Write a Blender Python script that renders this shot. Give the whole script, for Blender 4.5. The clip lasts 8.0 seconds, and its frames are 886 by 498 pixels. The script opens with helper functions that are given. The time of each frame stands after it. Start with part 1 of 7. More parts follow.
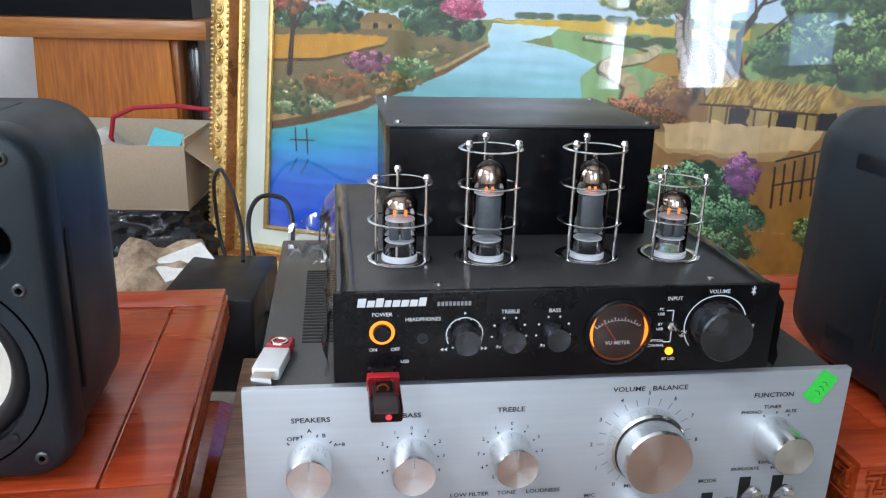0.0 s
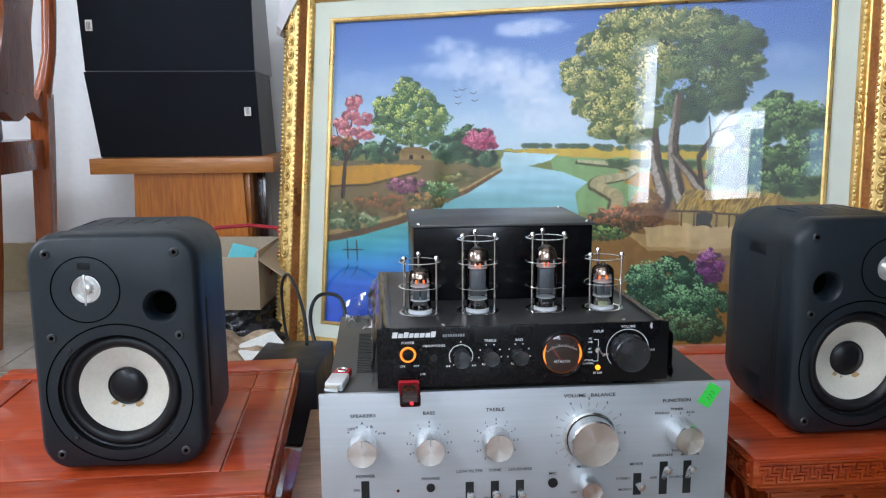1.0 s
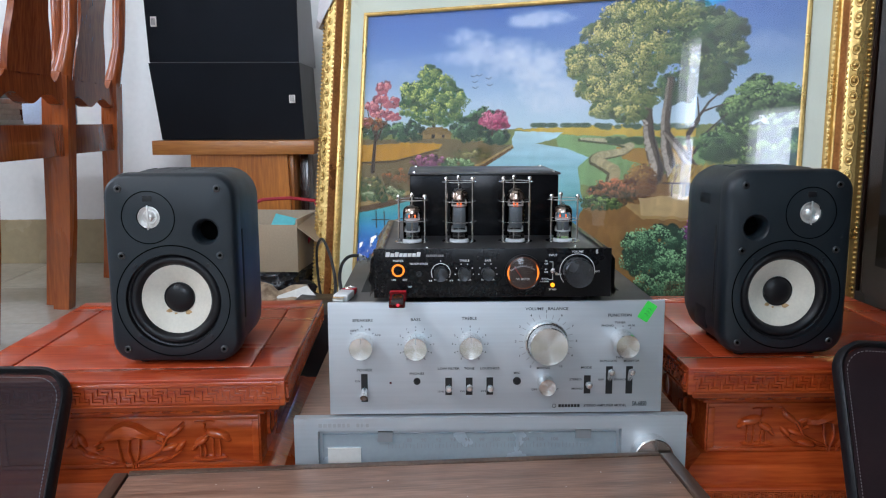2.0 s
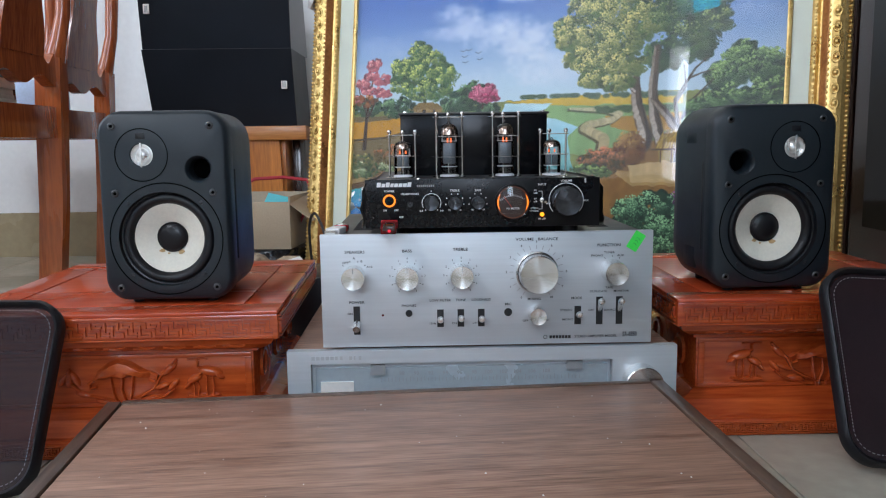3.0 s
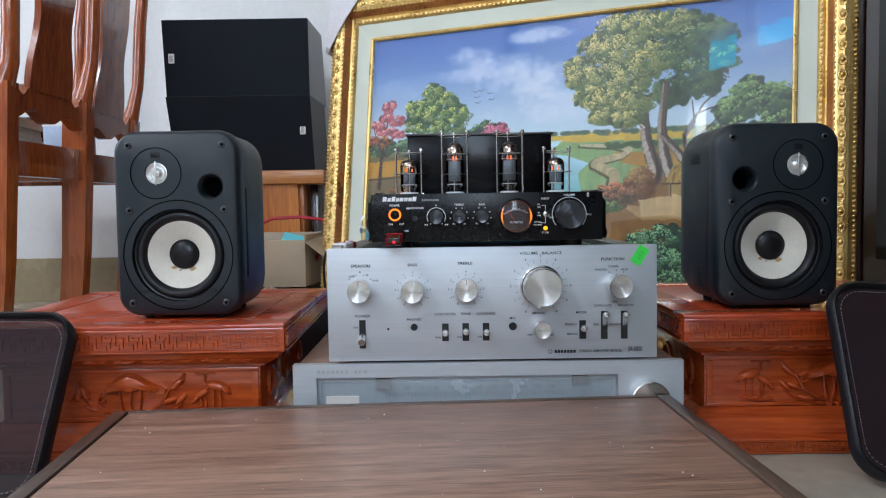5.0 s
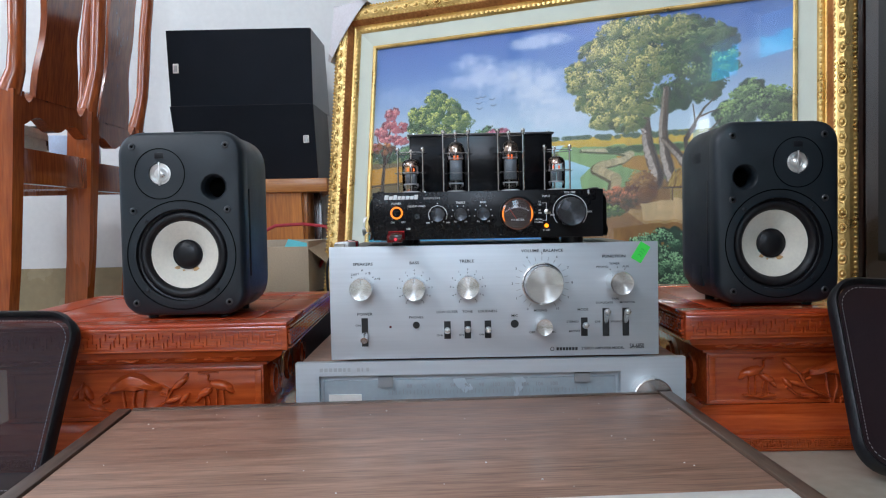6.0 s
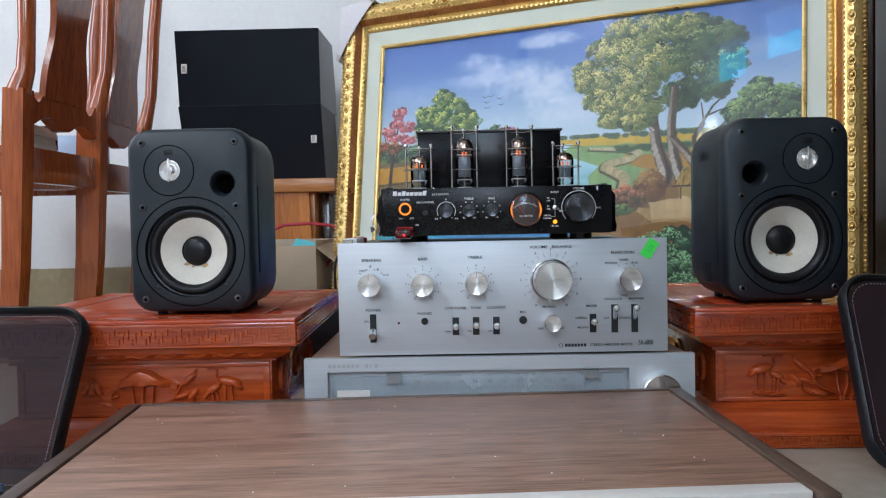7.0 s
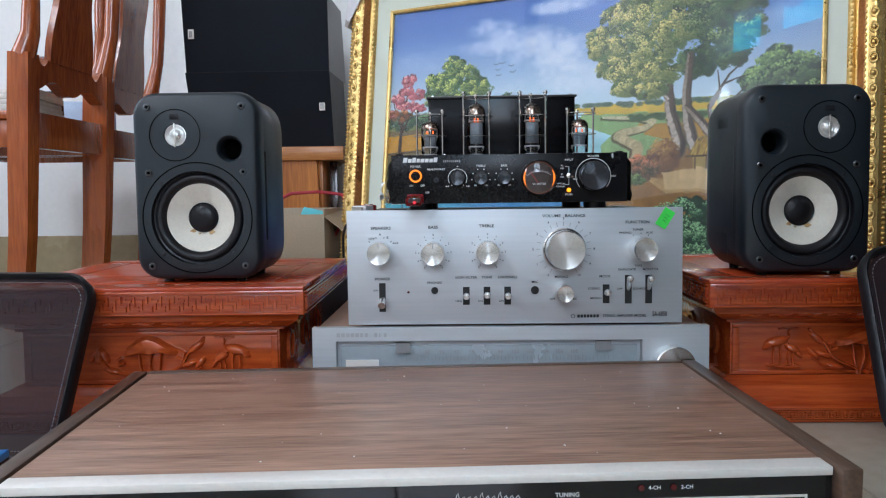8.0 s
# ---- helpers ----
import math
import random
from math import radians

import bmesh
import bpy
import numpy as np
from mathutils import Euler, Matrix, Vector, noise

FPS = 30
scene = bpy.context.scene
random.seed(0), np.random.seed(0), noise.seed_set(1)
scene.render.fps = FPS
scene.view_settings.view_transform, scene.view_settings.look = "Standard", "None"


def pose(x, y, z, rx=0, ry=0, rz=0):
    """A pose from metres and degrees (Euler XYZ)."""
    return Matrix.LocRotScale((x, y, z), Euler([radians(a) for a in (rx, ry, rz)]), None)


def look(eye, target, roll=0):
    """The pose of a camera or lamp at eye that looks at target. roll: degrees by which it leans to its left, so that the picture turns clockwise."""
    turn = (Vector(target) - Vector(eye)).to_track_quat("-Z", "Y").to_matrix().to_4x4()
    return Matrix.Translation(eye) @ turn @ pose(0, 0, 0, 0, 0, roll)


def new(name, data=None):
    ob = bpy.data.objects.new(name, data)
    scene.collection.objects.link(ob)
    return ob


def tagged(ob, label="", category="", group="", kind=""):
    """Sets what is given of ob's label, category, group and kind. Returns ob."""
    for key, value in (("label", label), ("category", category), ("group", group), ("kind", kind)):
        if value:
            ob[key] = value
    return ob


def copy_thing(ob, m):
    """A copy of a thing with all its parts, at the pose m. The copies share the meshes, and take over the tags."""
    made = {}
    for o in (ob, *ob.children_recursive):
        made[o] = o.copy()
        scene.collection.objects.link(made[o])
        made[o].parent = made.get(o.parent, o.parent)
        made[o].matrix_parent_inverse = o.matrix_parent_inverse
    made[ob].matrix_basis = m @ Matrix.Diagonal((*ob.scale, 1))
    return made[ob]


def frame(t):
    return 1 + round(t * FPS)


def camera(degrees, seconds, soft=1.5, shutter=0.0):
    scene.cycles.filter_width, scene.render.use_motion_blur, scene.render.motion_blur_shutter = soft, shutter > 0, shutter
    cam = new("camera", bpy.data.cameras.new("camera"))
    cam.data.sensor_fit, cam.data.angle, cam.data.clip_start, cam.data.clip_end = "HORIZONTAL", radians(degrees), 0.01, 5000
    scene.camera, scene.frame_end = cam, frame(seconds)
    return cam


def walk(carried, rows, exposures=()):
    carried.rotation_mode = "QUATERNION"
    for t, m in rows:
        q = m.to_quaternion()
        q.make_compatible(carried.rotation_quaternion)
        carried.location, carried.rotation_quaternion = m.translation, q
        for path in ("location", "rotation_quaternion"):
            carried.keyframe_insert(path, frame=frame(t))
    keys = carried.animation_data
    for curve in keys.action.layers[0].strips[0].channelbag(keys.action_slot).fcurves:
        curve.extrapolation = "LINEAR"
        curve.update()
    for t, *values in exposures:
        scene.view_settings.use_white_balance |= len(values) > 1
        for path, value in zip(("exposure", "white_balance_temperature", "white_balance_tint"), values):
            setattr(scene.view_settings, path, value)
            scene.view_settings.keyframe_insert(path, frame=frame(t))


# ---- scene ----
cam = camera(58.3, 8.0, soft=1.15)
PATH = [
    (0, (-0.136, -0.418, 0.47), (0.136, 1.466, -0.144), 1.7),
    (0.5, (-0.183, -0.553, 0.47), (0.022, 1.39, 0.044), 0.8),
    (1, (-0.134, -0.684, 0.494), (0.028, 1.282, 0.167), -0.4),
    (1.5, (-0.097, -0.818, 0.492), (-0.01, 1.156, 0.178), 0.7),
    (2, (-0.074, -0.87, 0.45), (-0.043, 1.104, 0.133), -0.2),
    (2.2, (-0.069, -0.872, 0.421), (-0.027, 1.1, 0.101), -0.7),
    (3.3, (-0.073, -0.899, 0.339), (-0.024, 1.087, 0.106), -0.7),
    (3.5, (-0.07, -0.899, 0.331), (-0.039, 1.09, 0.12), -0.7),
    (4, (-0.067, -0.903, 0.317), (-0.053, 1.09, 0.15), -0.5),
    (4.5, (-0.059, -0.908, 0.308), (-0.056, 1.087, 0.174), -0.6),
    (6, (-0.051, -0.917, 0.28), (-0.066, 1.082, 0.205), -1.1),
    (6.5, (-0.052, -0.919, 0.275), (-0.073, 1.08, 0.213), -1.0),
    (7, (-0.053, -0.917, 0.273), (-0.085, 1.082, 0.204), -1.1),
    (7.5, (-0.054, -0.906, 0.271), (-0.099, 1.09, 0.164), -0.9),
    (8, (-0.057, -0.9, 0.269), (-0.109, 1.094, 0.128), -0.7),
]
walk(cam, [(t, look(eye, target, roll)) for t, eye, target, roll in PATH], [(0.0, 2.62), (0.5, 2.50), (1.5, 2.30), (2.5, 2.2), (8.0, 2.18)])

# ---------------- world, sun, window light ----------------
world = bpy.data.worlds.new("world")
scene.world = world
world.use_nodes = True
wn, wl = world.node_tree.nodes, world.node_tree.links
sky = wn.new("ShaderNodeTexSky")
sky.sky_type, sky.sun_disc = "NISHITA", False
sky.sun_elevation, sky.sun_rotation = radians(52), radians(18)
wl.new(sky.outputs[0], wn["Background"].inputs[0])
wn["Background"].inputs[1].default_value = 0.15
SUN = bpy.data.lights.new("sun", "SUN")
SUN.energy, SUN.angle, SUN.color = 5.0, radians(0.6), (1.0, 0.95, 0.88)
sun_ob = new("sun", SUN)
sun_ob.matrix_world = look((3, 5, 14), (-0.5, -5.5, 0))


def window_light(name, m, w, h, power, colour):
    lamp = bpy.data.lights.new(name, "AREA")
    lamp.shape, lamp.size, lamp.size_y, lamp.energy, lamp.color = "RECTANGLE", w, h, power, colour
    ob = new(name, lamp)
    ob.matrix_world = m
    return ob


DAY = (0.90, 0.95, 1.065)
window_light("pane_daylight", look((-1.525, -3.12, 1.31), (-1.525, 1.0, 1.31)), 0.25, 0.62, 0.95, DAY)
window_light("pane_top_daylight", look((-1.310, -3.12, 1.55), (-1.310, 1.0, 1.55)), 0.18, 0.14, 0.16, DAY)
window_light("narrow_window_daylight", look((-2.155, -3.12, 1.60), (-2.155, 1.0, 1.60)), 0.17, 1.2, 1.15, DAY)
# fill from an added window, placed where the picture glass cannot mirror it
window_light("added_fill_light", look((0.06, -3.12, 1.65), (0.06, 1.0, 1.65)), 0.9, 1.3, 6.4, DAY)
# light from the left through an added side window, clear of all reflections
window_light("added_side_light", look((-2.62, 0.16, 1.60), (0.0, 0.16, 1.2)), 1.0, 1.4, 6.4, DAY)
# key light from the left front, through a high opening added out of view
window_light("added_clerestory_light", look((-2.54, -2.10, 3.07), (-0.4, 0.1, 1.2)), 1.4, 0.30, 15.0, DAY)
window_light("side_gap_daylight", look((-2.62, -1.40, 1.52), (0.0, -1.40, 1.52)), 0.12, 0.82, 0.55, DAY)

# ---------------- mesh helpers ----------------


def box(bm, x0, x1, y0, y1, z0, z1, bev=0.0, seg=2):
    vs = [bm.verts.new((x, y, z)) for x in (x0, x1) for y in (y0, y1) for z in (z0, z1)]
    fs = [(0, 1, 3, 2), (4, 6, 7, 5), (0, 4, 5, 1), (2, 3, 7, 6), (0, 2, 6, 4), (1, 5, 7, 3)]
    faces = [bm.faces.new([vs[k] for k in f]) for f in fs]
    if bev:
        edges = list({e for f in faces for e in f.edges})
        bmesh.ops.bevel(bm, geom=edges, offset=bev, segments=seg, profile=0.5, affect="EDGES")
    return bm


def lathe(bm, prof, m, seg=24, close=True):
    """Turned shape: prof holds (radius, height) along the local z of m."""
    rings = []
    for r, h in prof:
        if r < 1e-6:
            rings.append([bm.verts.new(m @ Vector((0, 0, h)))])
        else:
            rings.append([bm.verts.new(m @ Vector((r * math.cos(2 * math.pi * k / seg), r * math.sin(2 * math.pi * k / seg), h))) for k in range(seg)])
    for a, b in zip(rings, rings[1:]):
        for k in range(seg):
            q = (k + 1) % seg
            if len(a) == 1 and len(b) == 1:
                continue
            if len(a) == 1:
                bm.faces.new((a[0], b[k], b[q]))
            elif len(b) == 1:
                bm.faces.new((a[k], b[0], a[q]))
            else:
                bm.faces.new((a[k], b[k], b[q], a[q]))
    if close:
        for ring in (rings[0], rings[-1]):
            if len(ring) > 2:
                bm.faces.new(ring)
    return bm


def rod(bm, a, b, r, seg=10, r2=None):
    a, b = Vector(a), Vector(b)
    q = (b - a).to_track_quat("Z", "Y").to_matrix().to_4x4()
    return lathe(bm, [(r, 0), (r if r2 is None else r2, (b - a).length)], Matrix.Translation(a) @ q, seg)


def tube(bm, pts, r, seg=8, flat=1.0):
    """A bent rod through points; r is one radius or one for each point."""
    pts = [Vector(p) for p in pts]
    rings = []
    side = None
    for k, p in enumerate(pts):
        d = (pts[min(k + 1, len(pts) - 1)] - pts[max(k - 1, 0)]).normalized()
        if side is None:
            side = d.orthogonal().normalized()
        side = (side - d * side.dot(d)).normalized()
        up = d.cross(side)
        rr = r[k] if isinstance(r, (list, tuple)) else r
        rings.append([bm.verts.new(p + rr * (math.cos(2 * math.pi * j / seg) * side + flat * math.sin(2 * math.pi * j / seg) * up)) for j in range(seg)])
    for a, b in zip(rings, rings[1:]):
        for j in range(seg):
            bm.faces.new((a[j], a[(j + 1) % seg], b[(j + 1) % seg], b[j]))
    bm.faces.new(rings[0]), bm.faces.new(rings[-1])
    return bm


def ring(bm, centre, radius, r, m=None, seg=28, tseg=8, flat=1.0):
    m = m or Matrix()
    c = Vector(centre)
    rows = []
    for k in range(seg):
        a = 2 * math.pi * k / seg
        rows.append([bm.verts.new(c + m @ Vector(((radius + r * math.cos(b)) * math.cos(a), (radius + r * math.cos(b)) * math.sin(a), flat * r * math.sin(b)))) for b in [2 * math.pi * j / tseg for j in range(tseg)]])
    for k in range(seg):
        a, b = rows[k], rows[(k + 1) % seg]
        for j in range(tseg):
            bm.faces.new((a[j], b[j], b[(j + 1) % tseg], a[(j + 1) % tseg]))
    return bm


def rrect(w, h, r, n=6):
    """Points of a rounded rectangle centred on the origin."""
    out = []
    for cx, cy, a0 in ((w / 2 - r, h / 2 - r, 0), (-w / 2 + r, h / 2 - r, 90), (-w / 2 + r, -h / 2 + r, 180), (w / 2 - r, -h / 2 + r, 270)):
        for k in range(n + 1):
            a = radians(a0 + 90 * k / n)
            out.append((cx + r * math.cos(a), cy + r * math.sin(a)))
    return out


def loft(bm, loops, cap=True):
    """Skin between loops of equal length (lists of 3D points)."""
    rows = [[bm.verts.new(p) for p in lp] for lp in loops]
    n = len(rows[0])
    for a, b in zip(rows, rows[1:]):
        for j in range(n):
            bm.faces.new((a[j], a[(j + 1) % n], b[(j + 1) % n], b[j]))
    if cap:
        bm.faces.new(rows[0][::-1]), bm.faces.new(rows[-1])
    return bm


def thing(name, m, label, category, group="", kind=""):
    ob = new(name)
    ob.empty_display_size = 0.05
    ob.matrix_world = m
    return tagged(ob, label, category, group, kind)


def finish(bm, angle=0.6):
    bmesh.ops.recalc_face_normals(bm, faces=bm.faces[:])
    for f in bm.faces:
        f.smooth = True
    for e in bm.edges:
        if len(e.link_faces) == 2 and e.calc_face_angle(0) > angle:
            e.smooth = False


def mesh_of(name, bm, material, angle=0.6):
    finish(bm, angle)
    me = bpy.data.meshes.new(name)
    bm.to_mesh(me)
    bm.free()
    me.materials.append(material)
    return me


def part(name, bm, material, parent, label="", angle=0.6):
    ob = new(name, mesh_of(name, bm, material, angle))
    ob.parent = parent
    return tagged(ob, label)


def single(name, bm, material, label, category, m=None, group="", kind="", angle=0.6):
    ob = new(name, mesh_of(name, bm, material, angle))
    ob.matrix_world = m or Matrix()
    return tagged(ob, label, category, group, kind)


def nb():
    return bmesh.new()


FRONT = pose(0, 0, 0, 90)      # local z of a turned shape towards -y


def letters(text, size, x, y, z, material, parent, align="CENTER", name="lettering", stretch=1.0):
    cu = bpy.data.curves.new(name, "FONT")
    cu.body, cu.size, cu.align_x, cu.align_y = text, size * 0.92, align, "CENTER"
    cu.resolution_u, cu.offset = 2, size * 0.012
    tmp = bpy.data.objects.new(name, cu)
    me = bpy.data.meshes.new_from_object(tmp)
    bpy.data.objects.remove(tmp)
    me.transform(Matrix.Translation((x, y, z)) @ FRONT @ Matrix.Diagonal((stretch, 1, 1, 1)))
    me.materials.clear()
    me.materials.append(material)
    ob = new(name, me)
    ob.parent = parent
    return ob


# ---------------- materials ----------------


def material(name, base, rough=0.5, metal=0.0, vary=0.12, scale=8.0, fine=120.0, bump=0.05, rvary=0.1, coat=0.0, stretch=(1, 1, 1), second=None, dirt=0.0, spec=0.5):
    """A surface with colour and gloss that vary at two scales, and a fine relief."""
    m = bpy.data.materials.new(name)
    m.use_nodes = True
    n, l = m.node_tree.nodes, m.node_tree.links
    b = n["Principled BSDF"]
    b.inputs["Metallic"].default_value = metal
    b.inputs["Coat Weight"].default_value = coat
    b.inputs["Coat Roughness"].default_value = 0.08
    b.inputs["Specular IOR Level"].default_value = spec
    tc = n.new("ShaderNodeTexCoord")
    mp = n.new("ShaderNodeMapping")
    mp.inputs["Scale"].default_value = stretch
    l.new(tc.outputs["Object"], mp.inputs["Vector"])
    big, small = n.new("ShaderNodeTexNoise"), n.new("ShaderNodeTexNoise")
    big.inputs["Scale"].default_value, small.inputs["Scale"].default_value = scale, fine
    big.inputs["Detail"].default_value, small.inputs["Detail"].default_value = 5, 4
    l.new(mp.outputs[0], big.inputs["Vector"]), l.new(mp.outputs[0], small.inputs["Vector"])
    add = n.new("ShaderNodeMath")
    add.operation = "MULTIPLY_ADD"
    add.inputs[1].default_value = 0.45
    l.new(small.outputs["Fac"], add.inputs[0])
    hal = n.new("ShaderNodeMath")
    hal.operation = "MULTIPLY"
    hal.inputs[1].default_value = 0.55
    l.new(big.outputs["Fac"], hal.inputs[0]), l.new(hal.outputs[0], add.inputs[2])
    ramp = n.new("ShaderNodeValToRGB")
    c0 = [c * (1 - vary) for c in base] if second is None else list(second)
    c1 = [min(1.0, c * (1 + vary)) for c in base]
    ramp.color_ramp.elements[0].position, ramp.color_ramp.elements[1].position = 0.36, 0.64
    ramp.color_ramp.elements[0].color, ramp.color_ramp.elements[1].color = (*c0, 1), (*c1, 1)
    l.new(add.outputs[0], ramp.inputs[0]), l.new(ramp.outputs[0], b.inputs["Base Color"])
    mr = n.new("ShaderNodeMapRange")
    mr.inputs["From Min"].default_value, mr.inputs["From Max"].default_value = 0.3, 0.7
    mr.inputs["To Min"].default_value, mr.inputs["To Max"].default_value = max(0.02, rough - rvary), min(1, rough + rvary)
    l.new(big.outputs["Fac"], mr.inputs[0]), l.new(mr.outputs[0], b.inputs["Roughness"])
    if bump:
        bp = n.new("ShaderNodeBump")
        bp.inputs["Strength"].default_value, bp.inputs["Distance"].default_value = bump, 0.002
        l.new(small.outputs["Fac"], bp.inputs["Height"]), l.new(bp.outputs[0], b.inputs["Normal"])
    return m


def glow(name, colour, strength):
    m = bpy.data.materials.new(name)
    m.use_nodes = True
    b = m.node_tree.nodes["Principled BSDF"]
    b.inputs["Base Color"].default_value = (*[0.08 * c for c in colour], 1)
    b.inputs["Emission Color"].default_value = (*colour, 1)
    b.inputs["Emission Strength"].default_value = 0.25 * strength
    return m


def clear_glass(name, tint=(1, 1, 1), rough=0.01, ior=1.5, film=1.0):
    """Thin clear sheet: lets light through, mirrors by its angle."""
    m = bpy.data.materials.new(name)
    m.use_nodes = True
    n, l = m.node_tree.nodes, m.node_tree.links
    n.remove(n["Principled BSDF"])
    tr, gl, mix, fr = n.new("ShaderNodeBsdfTransparent"), n.new("ShaderNodeBsdfGlossy"), n.new("ShaderNodeMixShader"), n.new("ShaderNodeFresnel")
    tr.inputs[0].default_value = (*tint, 1)
    gl.inputs["Roughness"].default_value = rough
    fr.inputs[0].default_value = ior
    l.new(fr.outputs[0], mix.inputs[0]), l.new(tr.outputs[0], mix.inputs[1]), l.new(gl.outputs[0], mix.inputs[2])
    l.new(mix.outputs[0], n["Material Output"].inputs[0])
    return m


def wood(name, dark, light, rough=0.3, coat=0.3, axis=0, scale=14.0, fine=180.0, bump=0.04):
    st = [1.0, 1.0, 1.0]
    st[axis] = 0.09
    return material(name, light, rough, 0, 0.12, scale, fine, bump, 0.07, coat, tuple(st), second=dark)


M_WALL = material("white_plaster", (0.78, 0.78, 0.77), 0.8, 0, 0.04, 3, 60, 0.05)
M_TILE = material("floor_tile", (0.45, 0.405, 0.33), 0.16, 0, 0.12, 3, 40, 0.01)
M_SKIRT = material("skirting_tile", (0.34, 0.27, 0.16), 0.25, 0, 0.12, 5, 50, 0.02)
M_CEIL = material("ceiling_paint", (0.75, 0.75, 0.74), 0.85, 0, 0.04, 2, 60, 0.03)
M_ALU = material("brushed_aluminium", (0.56, 0.585, 0.61), 0.52, 0.55, 0.05, 6, 300, 0.02, 0.05, stretch=(0.02, 1, 1))
M_KNOB = material("turned_aluminium", (0.85, 0.85, 0.84), 0.22, 1.0, 0.05, 20, 400, 0.02, 0.05)
M_DARKMETAL = material("charcoal_steel", (0.085, 0.082, 0.078), 0.45, 0.3, 0.15, 10, 600, 0.06)
M_BLACK = material("black_anodised", (0.006, 0.006, 0.007), 0.28, 0.0, 0.2, 12, 300, 0.02, spec=0.22)
M_SLOT = material("black_slot", (0.01, 0.01, 0.01), 0.6, 0, 0.1, 10, 100, 0.0)
M_BLACKGLOSS = material("black_gloss", (0.008, 0.008, 0.009), 0.06, 0, 0.2, 6, 100, 0.0, 0.03)
M_PLASTIC = material("black_moulded_plastic", (0.0090, 0.0150, 0.0205), 0.46, 0, 0.15, 12, 900, 0.12, spec=0.48)
M_RUBBER = material("black_rubber", (0.009, 0.009, 0.011), 0.42, 0, 0.1, 20, 200, 0.03, spec=0.35)
M_CONE = material("cream_paper_cone", (0.74, 0.70, 0.60), 0.7, 0, 0.06, 30, 300, 0.1)
M_STAIN = material("glue_stain", (0.45, 0.28, 0.12), 0.6, 0, 0.3, 60, 300, 0.1)


def spun(m, amount=0.75):
    """Turned metal: the gloss is drawn out round the axis of the knob."""
    n, l = m.node_tree.nodes, m.node_tree.links
    tg = n.new("ShaderNodeTangent")
    tg.direction_type, tg.axis = "RADIAL", "Y"
    l.new(tg.outputs[0], n["Principled BSDF"].inputs["Tangent"])
    n["Principled BSDF"].inputs["Anisotropic"].default_value = amount
    n["Principled BSDF"].inputs["Anisotropic Rotation"].default_value = 0.25
    return m


spun(M_KNOB, 0.9)
M_CHROME = material("chrome", (0.75, 0.74, 0.72), 0.16, 1.0, 0.05, 30, 300, 0.0, 0.05)
M_REDWOOD = wood("red_lacquered_wood", (0.33, 0.036, 0.008), (0.60, 0.112, 0.022), 0.22, 0.6, 0, 9)
M_REDTOP = wood("red_lacquered_top", (0.34, 0.036, 0.010), (0.52, 0.078, 0.021), 0.28, 0.25, 0, 7)
M_CHAIRWOOD = wood("varnished_chair_wood", (0.19, 0.034, 0.008), (0.40, 0.098, 0.022), 0.22, 0.5, 2, 10)
M_PINE = wood("orange_varnished_board", (0.40, 0.11, 0.014), (0.64, 0.22, 0.03), 0.4, 0.2, 2, 7)
M_WALNUT = material("walnut_vinyl", (0.40, 0.228, 0.158), 0.35, 0, 0.1, 130, 420, 0.16, 0.05, 0.0, (0.07, 1, 1), second=(0.185, 0.094, 0.062), spec=0.6)
M_WALNUTDARK = wood("dark_walnut_edge", (0.065, 0.036, 0.024), (0.135, 0.080, 0.054), 0.4, 0.1, 1, 16, 260, 0.05)
M_TRIM = material("pale_metal_trim", (0.84, 0.79, 0.73), 0.4, 0.1, 0.05, 10, 200, 0.0)
M_CLOTH = material("black_grille_cloth", (0.013, 0.0155, 0.021), 0.95, 0, 0.2, 8, 1500, 0.3, spec=0.2)
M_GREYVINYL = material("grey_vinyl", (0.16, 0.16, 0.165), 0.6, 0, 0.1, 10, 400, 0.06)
M_GOLD = material("gold_leaf", (0.76, 0.54, 0.21), 0.33, 0.75, 0.12, 16, 160, 0.12, 0.10, second=(0.60, 0.38, 0.12))
M_COVE = material("red_bronze_cove", (0.46, 0.20, 0.065), 0.34, 0.6, 0.2, 20, 160, 0.1, second=(0.30, 0.11, 0.035))
# grey vinyl lightened: window light on the upper cabinet's side is in the colour
M_LITVINYL = material("window_lit_vinyl", (0.40, 0.40, 0.41), 0.6, 0, 0.1, 10, 400, 0.06)
M_WRAP = material("white_wrapping_card", (0.66, 0.63, 0.65), 0.75, 0, 0.08, 9, 200, 0.08)
M_MAT = material("pale_linen_mat", (0.66, 0.70, 0.60), 0.8, 0, 0.06, 12, 700, 0.1)
M_CARTON = material("brown_cardboard", (0.42, 0.32, 0.22), 0.85, 0, 0.1, 6, 300, 0.06)
M_BAG = material("black_bin_bag", (0.012, 0.012, 0.014), 0.22, 0, 0.2, 10, 50, 0.1)
M_INK = material("black_print", (0.02, 0.02, 0.022), 0.6, 0, 0.1, 20, 100, 0)
M_PALEINK = material("pale_grey_print", (0.42, 0.43, 0.44), 0.5, 0, 0.05, 20, 100, 0)
M_WHITEINK = material("white_print", (0.75, 0.75, 0.75), 0.5, 0, 0.05, 20, 100, 0)
M_GREYINK = material("grey_print", (0.28, 0.28, 0.28), 0.5, 0, 0.05, 20, 100, 0)
M_DARKWOOD = wood("dark_rosewood", (0.025, 0.008, 0.006), (0.06, 0.02, 0.014), 0.25, 0.5, 2, 8)
M_GLASS = clear_glass("picture_glass")
M_TUBEGLASS = clear_glass("valve_glass", (0.93, 0.93, 0.93), 0.02)
M_FILMDULL = clear_glass("dull_clear_film", (0.86, 0.87, 0.88), 0.35, 1.5)
